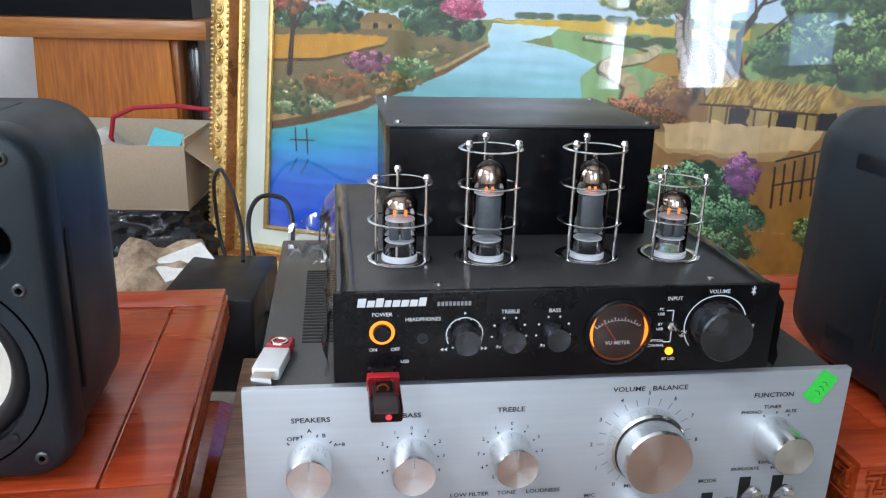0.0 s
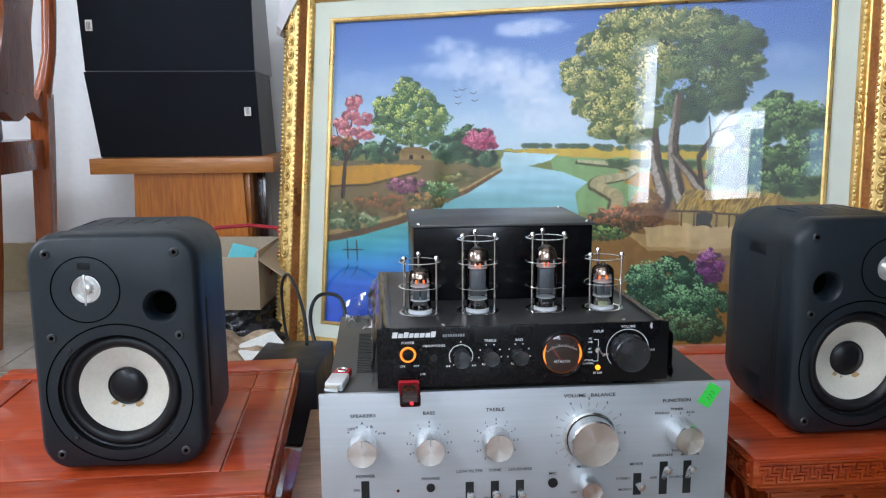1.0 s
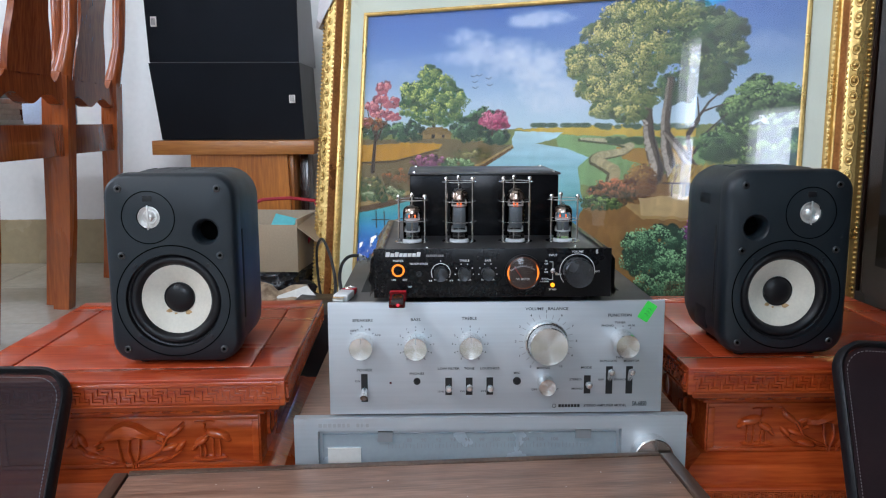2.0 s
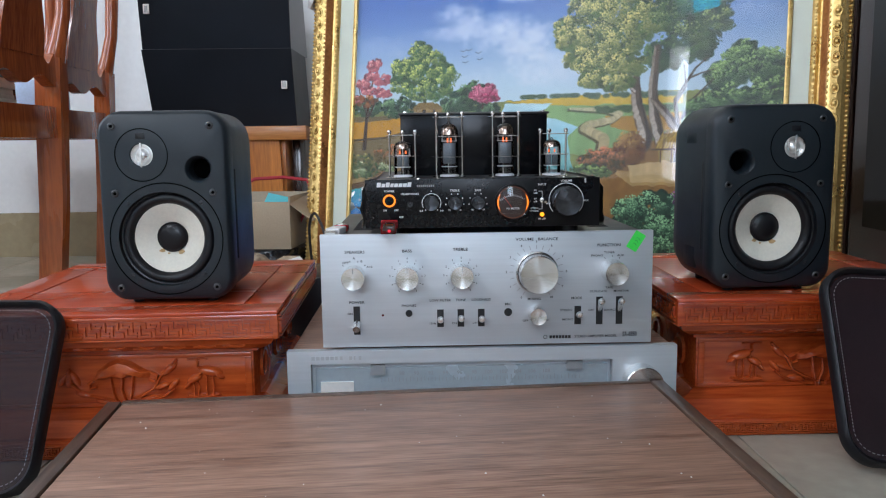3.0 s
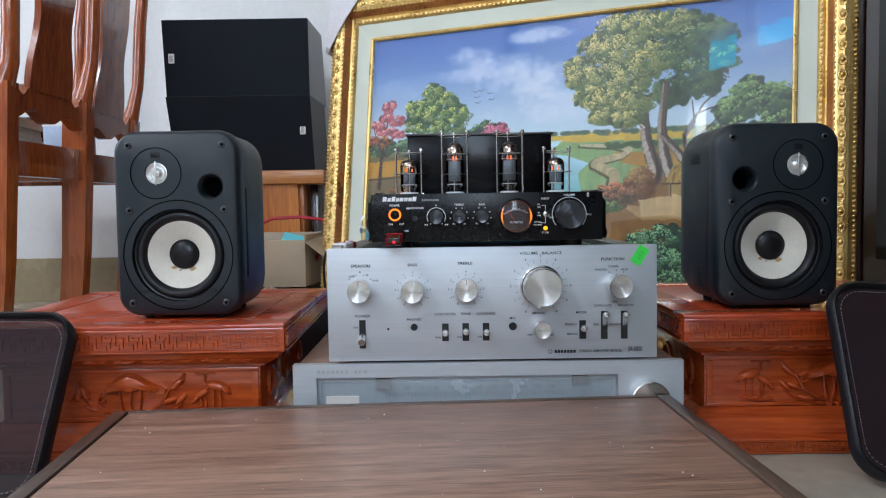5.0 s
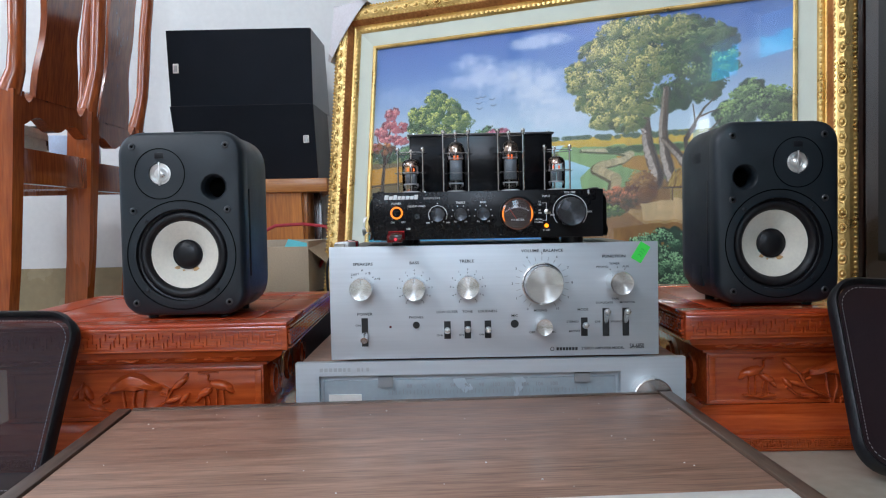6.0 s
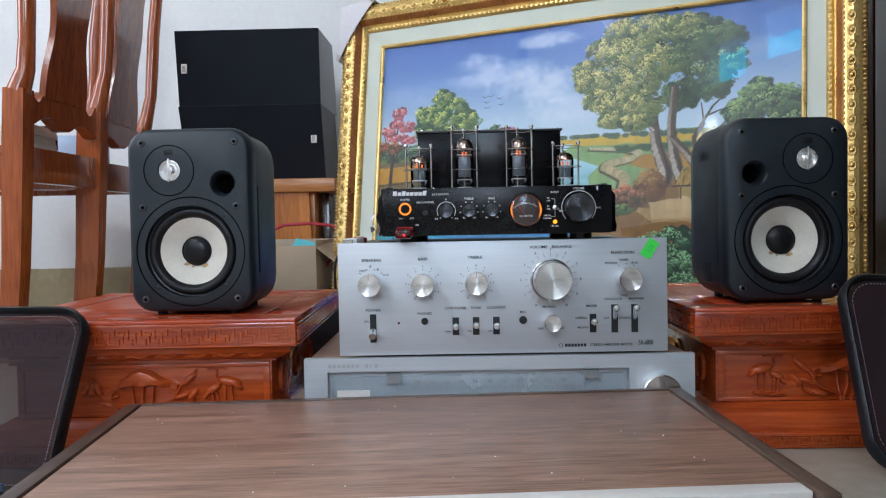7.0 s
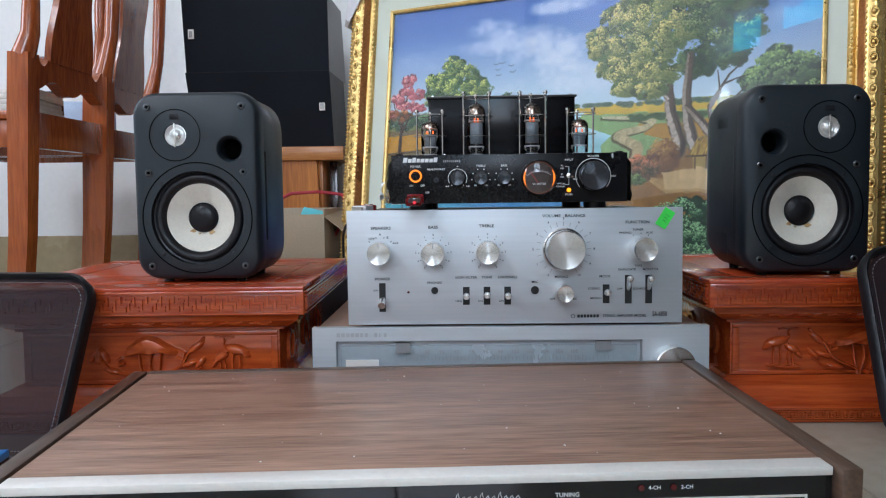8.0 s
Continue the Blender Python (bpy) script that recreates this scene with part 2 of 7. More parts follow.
M_FILM = clear_glass("clear_film", (0.9, 0.9, 0.9), 0.14, 1.6)

# ---------------- room ----------------
WALL_Y, LEFT_X, RIGHT_X, BACK_Y, CEIL_Z = 1.70, -2.50, 4.7, -3.0, 3.3
b = box(nb(), LEFT_X - 0.15, RIGHT_X + 0.15, BACK_Y - 0.2, WALL_Y + 0.2, -0.08, -0.006)
floor = single("floor", b, M_SLOT, "beige glazed ceramic floor tiles with thin joints", "floor", kind="structure")
single("ceiling", box(nb(), LEFT_X - 0.15, RIGHT_X + 0.15, BACK_Y - 0.2, WALL_Y + 0.2, CEIL_Z, CEIL_Z + 0.1), M_CEIL, "plain white painted ceiling", "ceiling", kind="structure")
single("wall_north", box(nb(), LEFT_X - 0.15, RIGHT_X + 0.15, WALL_Y, WALL_Y + 0.15, -0.006, CEIL_Z), M_WALL, "white plastered wall with uneven paint", "wall", kind="structure")
single("wall_east", box(nb(), RIGHT_X, RIGHT_X + 0.15, BACK_Y, WALL_Y, -0.006, CEIL_Z), M_WALL, "white plastered side wall", "wall", kind="structure")


def wall_with_hole(name, axis, at, thick, a0, a1, holes, label):
    """A wall along x (axis 0) or y (axis 1) with openings (from, to, [(bottom, top), ...])."""
    bm = nb()

    def slab(p, q, z0, z1):
        if q - p > 1e-4 and z1 - z0 > 1e-4:
            if axis == 0:
                box(bm, p, q, at - thick, at, z0, z1)
            else:
                box(bm, at - thick, at, p, q, z0, z1)
    cur = a0
    for p, q, spans in holes:
        slab(cur, p, -0.006, CEIL_Z)
        low = -0.006
        for z0, z1 in spans:
            slab(p, q, low, z0)
            low = z1
        slab(p, q, low, CEIL_Z)
        cur = q
    slab(cur, a1, -0.006, CEIL_Z)
    return single(name, bm, M_WALL, label, "wall", kind="structure")


SLIT, HIGH, HIGHER, PANE = [(1.0, 1.48), (1.54, 2.2)], (2.43, 2.86), (2.50, 2.95), (1.0, 1.62)
# the last, wide opening is added for fill light
wall_with_hole("wall_south", 0, BACK_Y, 0.2, LEFT_X, RIGHT_X, [(-2.24, -2.20, SLIT), (-2.20, -2.07, SLIT + [HIGH]), (-2.07, -1.84, [HIGH]), (-1.79, -1.66, [HIGHER]), (-1.66, -1.22, [PANE, HIGHER]), (-1.22, -1.18, [HIGHER]),
                                                         (-1.04, -0.70, [(1.12, 1.46)]), (-0.42, 0.54, [(0.96, 2.34)])], "white plastered wall with windows to the yard")
# clerestory and side openings are added for their lamps; the narrow slit is not
wall_with_hole("wall_west", 1, LEFT_X, 0.15, BACK_Y, WALL_Y, [(-2.85, -1.35, [(2.88, 3.25)]), (-1.47, -1.33, [(1.10, 1.93)]), (-0.37, 0.69, [(0.90, 2.30)])], "white plastered wall with a narrow window")

# wall added behind the camera to keep window light off the right stand
single("added_blocking_wall", box(nb(), 0.20, 1.16, -1.52, -1.36, -0.006, CEIL_Z), M_WALL, "unseen white return wall added to shade the right stand", "wall", kind="structure")

# ---------------- tuner-receiver at the bottom of the stack ----------------


def knob(name, parent, x, z, y, r, depth, label="", skirt=0.0, mat=None, face=True, tilt=0):
    """A turned knob on a front that faces -y."""
    m = Matrix.Translation((x, y, z)) @ FRONT
    prof = []
    if skirt:
        prof += [(skirt, 0.0), (skirt, depth * 0.35), (r * 1.02, depth * 0.42)]
    else:
        prof += [(r, 0.0)]
    prof += [(r, depth * 0.93), (r * 0.95, depth), (r * 0.80, depth * 0.985), (0, depth * 0.985)]
    k = part(name, lathe(nb(), prof, m, 40), mat or M_KNOB, parent, label, angle=0.5)
    return k


def receiver():
    t = thing("stereo_receiver", pose(-0.006, -0.006, 0), "silver stereo receiver with walnut-grain case, under an amplifier", "receiver")
    part("case", box(nb(), -0.222, 0.222, 0.012, 0.335, 0.010, 0.1145, 0.002), M_WALNUT, t, "dark walnut-grain vinyl case")
    b = nb()
    x0, x1, z0, z1 = -0.198, 0.150, 0.030, 0.101
    for q in ((-0.225, x0, 0.004, 0.1165), (x1, 0.225, 0.004, 0.1165), (x0, x1, 0.004, z0), (x0, x1, z1, 0.1165)):
        box(b, q[0], q[1], 0.0, 0.012, q[2], q[3])
    part("faceplate", b, M_ALU, t, "brushed silver faceplate")
    part("dial_back", box(nb(), x0, x1, 0.0115, 0.0118, z0, z1), M_ALU, t)
    part("dial_scale", box(nb(), x0 + 0.004, x1 - 0.004, 0.008, 0.0113, 0.044, 0.094), M_DIALPLATE, t, "pale blue-grey tuning scale")
    part("pointer", box(nb(), -0.13, -0.113, 0.004, 0.008, 0.086, 0.098), M_GREYINK, t)
    part("slider", box(nb(), 0.098, 0.116, 0.004, 0.008, 0.0885, 0.099), M_GREYINK, t)
    part("indicator_window", box(nb(), -0.188, -0.15, 0.0062, 0.0080, 0.060, 0.078), M_TRIM, t)
    for k, f in enumerate(range(88, 110, 2)):
        x = -0.094 + k * 0.0168
        letters(str(f), 0.0068, x, 0.0074, 0.0865, M_GREYINK, t, name="dial_number")
    b = nb()
    for k in range(56):
        x = -0.118 + k * 0.0042
        box(b, x - 0.0003, x + 0.0003, 0.0072, 0.0079, 0.0770, 0.0815 if k % 4 else 0.0832)
    part("dial_ticks", b, M_GREYINK, t)
    letters("FM", 0.006, -0.128, 0.0074, 0.0865, M_GREYINK, t)
    b = nb()
    for k, w in enumerate((5, 5, 5, 5, 5, 4, 4, 0, 4, 2, 4)):
        if w:
            x = -0.197 + k * 0.0054
            box(b, x, x + 0.0008 * w, -0.0005, 0.0002, 0.1060, 0.1104)
    part("name_marks", b, M_PALEINK, t, "row of thin grey bars")
    knob("tuning_knob", t, 0.183, 0.0735, 0.0, 0.0222, 0.020, "large turned aluminium tuning knob")
    for x in (-0.19, 0.19):
        for y in (0.04, 0.30):
            part("foot", lathe(nb(), [(0.014, 0), (0.015, 0.0104)], Matrix.Translation((x, y, 0)), 16), M_RUBBER, t)
    return t


M_DIALPLATE = material("dial_plate", (0.50, 0.56, 0.60), 0.25, 0.3, 0.06, 10, 200, 0)
receiver()

# ---------------- silver integrated amplifier ----------------


def toggle(parent, x, z, slot_h, up, name="lever_switch"):
    part("switch_slot", box(nb(), x - 0.0038, x + 0.0038, -0.0006, 0.001, z - slot_h / 2, z + slot_h / 2), M_SLOT, parent)
    zz = z + up
    b = rod(nb(), (x, 0, z), (x, -0.0115, zz), 0.0022, 12, 0.0038)
    lathe(b, [(0.0038, 0), (0.0040, 0.002), (0.0028, 0.0042), (0, 0.0046)], Matrix.Translation((x, -0.0115, zz)) @ FRONT, 12)
    part(name, b, M_KNOB, parent, "small chrome lever")


def ticks(parent, x, z, r0, r1, a0, a1, n, mat, w=0.0004):
    b = nb()
    for k in range(n):
        a = radians(a0 + (a1 - a0) * k / (n - 1))
        c, s = math.sin(a), math.cos(a)
        p, q = Vector((x + c * r0, -0.0005, z + s * r0)), Vector((x + c * r1, -0.0005, z + s * r1))
        o = Vector((s, 0, -c)) * w
        vs = [b.verts.new(v) for v in (p - o, p + o, q + o, q - o)]
        b.faces.new(vs)
    part("scale_ticks", b, mat, parent)


def amplifier():
    t = thing("integrated_amplifier", pose(0, 0, 0.1165), "silver stereo amplifier with turned knobs, stacked on a receiver", "amplifier")
    part("case", box(nb(), -0.183, 0.183, 0.006, 0.300, 0.008, 0.1305, 0.0015), M_DARKMETAL, t, "charcoal painted steel case")
    for dx in (-0.158, 0.130):
        b = nb()
        for k in range(26):
            y = 0.07 + k * 0.0056
            box(b, dx, dx + 0.024, y, y + 0.0026, 0.1300, 0.1309)
        part("vent", b, M_SLOT, t)
    part("faceplate", box(nb(), -0.19, 0.19, 0.0, 0.006, 0.0025, 0.1335, 0.0008), M_ALU, t, "brushed silver faceplate")
    Z = -0.1165
    for nm, x, z in (("speaker_knob", -0.152, 0.202), ("bass_knob", -0.0915, 0.201), ("treble_knob", -0.030, 0.202)):
        knob(nm, t, x, z + Z, 0, 0.0132, 0.021, "turned aluminium knob")
    knob("volume_knob", t, 0.056, 0.204 + Z, 0, 0.0218, 0.026, "large turned aluminium volume knob", skirt=0.0242)
    part("knob_gap", lathe(nb(), [(0.0228, 0.0092), (0.0228, 0.0118)], Matrix.Translation((0.056, 0, 0.204 + Z)) @ FRONT, 40), M_SLOT, t)
    knob("function_knob", t, 0.143, 0.204 + Z, 0, 0.0135, 0.026, "turned aluminium knob")
    knob("mixing_knob", t, 0.056, 0.155 + Z, 0, 0.0098, 0.019, "small turned aluminium knob")
    for nm, x, z, r in (("speaker_knob_mark", -0.152, 0.202, 0.0132), ("bass_knob_mark", -0.0915, 0.201, 0.0132), ("treble_knob_mark", -0.030, 0.202, 0.0132)):
        part("pointer_line", box(nb(), x - 0.0003, x + 0.0003, -0.0214, -0.0206, z + Z + 0.006, z + Z + r * 0.98), M_GREYINK, t)
    # power lever and small switches
    part("switch_slot", box(nb(), -0.1540, -0.1466, -0.0006, 0.001, 0.134 + Z, 0.167 + Z), M_SLOT, t)
    part("power_lever", rod(nb(), (-0.1503, 0.0, 0.148 + Z), (-0.1503, -0.012, 0.1425 + Z), 0.0036, 14, 0.0042), M_KNOB, t, "chrome power lever")
    for x, up in ((-0.0545, 0.001), (-0.031, 0.002), (-0.0075, 0.001)):
        toggle(t, x, 0.1515 + Z, 0.0205, up)
    toggle(t, 0.104, 0.1525 + Z, 0.0215, 0.003)
    for x in (0.129, 0.152):
        toggle(t, x, 0.1575 + Z, 0.0325, 0.013)
    for nm, x, z, r in (("headphone_socket", -0.0905, 0.158, 0.0040), ("microphone_socket", 0.0235, 0.1575, 0.0046)):
        part(nm, lathe(nb(), [(r, 0), (r, 0.0014), (r * 0.72, 0.0014), (r * 0.70, 0.0004), (0, 0.0004)], Matrix.Translation((x, 0, z + Z)) @ FRONT, 20), M_SLOT, t)
    part("pilot_lamp", lathe(nb(), [(0.0014, 0), (0.0014, 0.0006), (0, 0.0007)], Matrix.Translation((-0.1205, 0, 0.1562 + Z)) @ FRONT, 12), M_DARKRED, t)
    # printed scales
    ticks(t, -0.152, 0.202 + Z, 0.0165, 0.0185, -45, 45, 4, M_INK)
    for x in (-0.0915, -0.030):
        ticks(t, x, 0.201 + Z, 0.0160, 0.0172, -150, 150, 11, M_INK, 0.0005)
    ticks(t, 0.056, 0.204 + Z, 0.0262, 0.0310, -150, 150, 21, M_GREYINK, 0.0003)
    ticks(t, 0.143, 0.204 + Z, 0.0160, 0.0176, -30, 30, 3, M_INK)
    y = -0.0006
    for s, x, z, h in (("SPEAKERS", -0.151, 0.2295, 0.0050), ("BASS", -0.0915, 0.2300, 0.0050), ("TREBLE", -0.031, 0.2310, 0.0050), ("FUNCTION", 0.139, 0.2335, 0.0050),
                       ("VOLUME", 0.0425, 0.2415, 0.0050), ("BALANCE", 0.069, 0.2415, 0.0050), ("PHONO", 0.1255, 0.2215, 0.0036), ("TUNER", 0.1395, 0.2250, 0.0036), ("AUX", 0.1525, 0.2215, 0.0036),
                       ("POWER", -0.150, 0.1715, 0.0048), ("PHONES", -0.0905, 0.1668, 0.0042), ("LOW FILTER", -0.0545, 0.1725, 0.0042), ("TONE", -0.031, 0.1725, 0.0042), ("LOUDNESS", -0.0075, 0.1725, 0.0042),
                       ("MIC", 0.0235, 0.1668, 0.0042), ("MIXING", 0.0535, 0.1723, 0.0042), ("MODE", 0.1025, 0.1725, 0.0042), ("TAPE", 0.140, 0.1842, 0.0036), ("DUPLICATE", 0.1275, 0.1800, 0.0036), ("MONITOR", 0.1540, 0.1800, 0.0036),
                       ("STEREO", 0.0905, 0.1585, 0.0038), ("MONO", 0.0925, 0.1475, 0.0038), ("OFF", 0.1195, 0.158, 0.0036), ("SOURCE", 0.1415, 0.158, 0.0036), ("OFF", 0.0435, 0.147, 0.0036), ("MIC", 0.0680, 0.147, 0.0036),
                       ("OFF", -0.1615, 0.2175, 0.0040), ("A", -0.152, 0.2225, 0.0040), ("B", -0.1435, 0.2190, 0.0040), ("A+B", -0.1345, 0.2125, 0.0036), ("ON", -0.1580, 0.1585, 0.0036),
                       ("15Hz", -0.0635, 0.1455, 0.0034), ("ON", -0.0385, 0.1455, 0.0034), ("ON", -0.0148, 0.1455, 0.0034)):
        letters(s, h, x, y, z + Z, M_INK, t, stretch=1.15)
    for k in range(11):
        a = radians(-150 + 30 * k)
        letters(str(k), 0.0042, 0.056 + 0.0345 * math.sin(a), y, 0.204 + Z + 0.0345 * math.cos(a), M_INK, t, name="scale_number")
    for x in (-0.0915, -0.030):
        for k, s in enumerate(("5", "4", "3", "2", "1", "0", "1", "2", "3", "4", "5")):
            a = radians(-150 + 30 * k)
            letters(s, 0.0036, x + 0.0200 * math.sin(a), y, 0.2015 + Z + 0.0200 * math.cos(a), M_INK, t, name="scale_number")
    letters("STEREO AMPLIFIER MODEL", 0.0046, 0.125, y, 0.1273 + Z, M_INK, t, stretch=0.98)
    letters("SA-6850", 0.0085, 0.1645, y, 0.1290 + Z, M_INK, t, stretch=0.62)
    b = nb()
    ring(b, (0.0665, -0.0004, 0.1273 + Z), 0.0021, 0.0003, pose(0, 0, 0, 90), 20, 4)
    for k in range(7):
        box(b, 0.0715 + k * 0.0036, 0.0743 + k * 0.0036, -0.0006, 0.0001, 0.1256 + Z, 0.1290 + Z)
    part("maker_mark", b, M_INK, t, "black printed maker's mark")
    # green price sticker, stuck on at a slant
    b = nb()
    pts = rrect(0.013, 0.022, 0.0006, 1)
    a = radians(-32)
    loop = [(0.170 + p * math.cos(a) - q * math.sin(a), 0.2375 + Z + p * math.sin(a) + q * math.cos(a)) for p, q in pts]
    loft(b, [[(p, -0.0002, q) for p, q in loop], [(p, -0.0007, q) for p, q in loop]])
    st = part("sticker", b, M_GREEN, t, "bright green paper sticker")
    b = nb()
    for k in range(3):
        c = Vector((0.1685 + 0.002 * k, -0.0009, 0.234 + Z + 0.003 * k))
        tube(b, [c + Vector((-0.002, 0, 0.0015)), c + Vector((0.0005, 0, 0.001)), c + Vector((0.0016, 0, -0.0016))], 0.0003, 5)
    part("pen_strokes", b, M_GREENDARK, st)
    for x in (-0.15, 0.15):
        for y in (0.05, 0.26):
            part("foot", lathe(nb(), [(0.014, 0), (0.015, 0.0082)], Matrix.Translation((x, y, 0)), 16), M_RUBBER, t)
    return t


M_DARKRED = material("red_lens", (0.10, 0.01, 0.01), 0.2, 0, 0.1, 30, 100, 0)
M_GREEN = material("green_sticker_paper", (0.05, 0.75, 0.08), 0.6, 0, 0.08, 40, 300, 0.05)
M_GREENDARK = material("green_pen", (0.02, 0.30, 0.05), 0.6, 0, 0.08, 40, 300, 0.0)
amplifier()

# ---------------- compact loudspeakers ----------------


def loudspeaker(name, m, side, label, foot):
    """side: +1 has the tweeter on the -x side, -1 mirrors it."""
    t = thing(name, m, label, "loudspeaker", "pair of compact loudspeakers")
    w, h, d = 0.153, 0.225, 0.168
    zc = h / 2

    def lp(ww, hh, r, y):
        return [(p, y, zc + q) for p, q in rrect(ww, hh, r, 7)]
    b = loft(nb(), [lp(w - 0.010, h - 0.010, 0.026, 0.0275), lp(w - 0.008, h - 0.006, 0.030, 0.034), lp(w - 0.005, h, 0.033, 0.06), lp(w - 0.005, h - 0.001, 0.034, 0.125), lp(w - 0.016, h - 0.010, 0.034, 0.152), lp(w - 0.040, h - 0.035, 0.03, d)])
    cab = part("cabinet", b, M_PLASTIC, t, "moulded black plastic cabinet", angle=0.9)
    b = loft(nb(), [lp(w - 0.012, h - 0.012, 0.022, 0.029), lp(w - 0.001, h - 0.001, 0.027, 0.026), lp(w, h, 0.028, 0.013), lp(w - 0.004, h - 0.004, 0.026, 0.003), lp(w - 0.012, h - 0.012, 0.022, 0.0)], cap=False)
    # the front face, with round openings for woofer, tweeter and port
    wz, tx, tz, px, pz = 0.0745, -0.0240 * side, 0.1735, 0.0415 * side, 0.1565
    edges = [e for e in b.edges if all(abs(v.co.y) < 1e-6 for v in e.verts)]
    for cx, cz, r in ((0, wz, 0.0562), (tx, tz, 0.0136), (px, pz, 0.0160)):
        vs = [b.verts.new((cx + r * math.cos(2 * math.pi * k / 44), 0, cz + r * math.sin(2 * math.pi * k / 44))) for k in range(44)]
        edges += [b.edges.new((vs[k], vs[(k + 1) % 44])) for k in range(44)]
    bmesh.ops.triangle_fill(b, use_beauty=True, edges=edges)
    part("baffle", b, M_PLASTIC, t, "rounded black front baffle", angle=0.9)
    for sx in (-1, 1):
        part("side_slot", box(nb(), sx * (w / 2 - 0.0045) - 0.0012, sx * (w / 2 - 0.0045) + 0.0025, 0.040, 0.045, 0.045, 0.155, 0.0006), M_SLOT, cab)
        b = nb()
        box(b, sx * (w / 2 - 0.0055) - 0.003, sx * (w / 2 - 0.0055) + 0.0006, 0.058, 0.100, 0.018, 0.048, 0.0025)
        part("side_pad", b, M_PLASTIC, cab)
        b = nb()
        box(b, sx * (w / 2 - 0.0055) - 0.003, sx * (w / 2 - 0.0055) + 0.0006, 0.060, 0.100, 0.176, 0.194, 0.0025)
        part("side_pad", b, M_PLASTIC, cab)
    b = nb()
    for k in range(6):
        box(b, -0.045 + k * 0.016, -0.0438 + k * 0.016, 0.062, 0.098, h - 0.004, h + 0.0003)
    part("top_ribs", b, M_PLASTIC, cab)

    def turned(nm, prof, x, z, mat, parent, lab="", seg=44, close=False):
        return part(nm, lathe(nb(), prof, Matrix.Translation((x, 0, z)) @ FRONT, seg, close), mat, parent, lab, angle=0.7)
    # woofer sunk in its opening: rim, rubber roll, cone and dust cap
    wf = turned("woofer", [(0.0562, 0.0), (0.0557, -0.0075), (0.0538, -0.0082), (0.0530, -0.0062), (0.0505, -0.0044), (0.0475, -0.0040), (0.0445, -0.0058), (0.0422, -0.0098), (0.0412, -0.0118)], 0, wz, M_RUBBER, t, "black rubber roll surround")
    turned("cone", [(0.0414, -0.0112), (0.0404, -0.0114), (0.030, -0.0170), (0.0170, -0.0240)], 0, wz, M_CONE, wf, "cream paper cone with brown glue stains")
    turned("dust_cap", [(0.0184, -0.0234), (0.0182, -0.0212), (0.0174, -0.0206), (0.0166, -0.0212), (0.0140, -0.0190), (0.009, -0.0172), (0.0, -0.0165)], 0, wz, M_RUBBER, wf)
    turned("rim_line", [(0.0656, 0.0), (0.0657, 0.0005), (0.0668, 0.0005), (0.0669, 0.0)], 0, wz, M_VOID, wf, "", 60)
    b = nb()
    for a0, s in ((-128, 1.0), (-62, 1.3), (-105, 0.5)):
        a = radians(a0)
        c = Vector((0.0205 * math.cos(a), -0.0001, wz + 0.0205 * math.sin(a)))
        vs = []
        for q in [2 * math.pi * k / 14 for k in range(14)]:
            p = c + Vector((0.0032 * s * math.cos(q) * (1 + 0.3 * math.sin(3 * q + a0)), 0, 0.0021 * s * math.sin(q)))
            rr = math.hypot(p.x, p.z - wz)
            p.y = 0.0170 + (0.030 - rr) * 0.007 / 0.013 - 0.0006
            vs.append(b.verts.new(p))
        b.faces.new(vs)
    part("glue_stain", b, M_STAIN, wf)
    # tweeter in its round plate
    tw = turned("tweeter_plate", [(0.0136, 0.0), (0.0134, -0.0030), (0.0126, -0.0032)], tx, tz, M_PLASTIC, t)
    turned("plate_line", [(0.0300, 0.0), (0.0301, 0.0005), (0.0310, 0.0005), (0.0311, 0.0)], tx, tz, M_VOID, tw, "", 44)
    turned("dome", [(0.0130, -0.0018), (0.0122, -0.0016), (0.0112, -0.0030), (0.0085, -0.0052), (0.0072, -0.0050), (0.0062, -0.0030), (0.0040, -0.0012), (0.002, -0.0006), (0, -0.0004)], tx, tz, M_TITAN, tw, "shiny silver tweeter dome", 28)
    part("bridge", box(nb(), tx - 0.0008, tx + 0.0008, -0.0022, -0.0002, tz - 0.0142, tz + 0.0142, 0.0003), M_TITAN, tw, "clear bridge over the dome")
    part("name_plate", box(nb(), tx - 0.0055, tx + 0.0055, -0.0005, 0.0, tz + 0.0185, tz + 0.0255, 0.0002), M_RUBBER, tw)
    # flared bass port with a deep tube
    pt = turned("port", [(0.0160, 0.0), (0.0148, -0.0012), (0.0132, -0.0040), (0.0124, -0.0090), (0.0122, -0.0240)], px, pz, M_PLASTIC, t)
    turned("port_hole", [(0.0122, -0.0230), (0.0, -0.0230)], px, pz, M_VOID, pt, "deep black bass port opening")
    for x in (-0.045, 0.045):
        for y in (0.022, 0.112):
            part("foot", lathe(nb(), [(0.006, -foot), (0.0065, 0.004)], Matrix.Translation((x, y, 0)), 12), M_RUBBER, t)
    # socket screws
    for x, z in ((-0.0568, 0.207), (0.0568, 0.207), (-0.0572, 0.129), (0.0572, 0.129), (-0.0568, 0.0165), (0.0568, 0.0165)):
        b = lathe(nb(), [(0.0044, 0), (0.0044, 0.0006), (0.0034, 0.0014), (0.0021, 0.0014), (0.0020, 0.0003), (0, 0.0003)], Matrix.Translation((x, 0, z)) @ FRONT, 18)
        sc = part("screw", b, M_SOCKET, t, "bright socket screw")
        part("socket", lathe(nb(), [(0.0020, 0.0002), (0.0020, 0.0009), (0, 0.0009)], Matrix.Translation((x, 0, z)) @ FRONT, 6), M_VOID, sc)
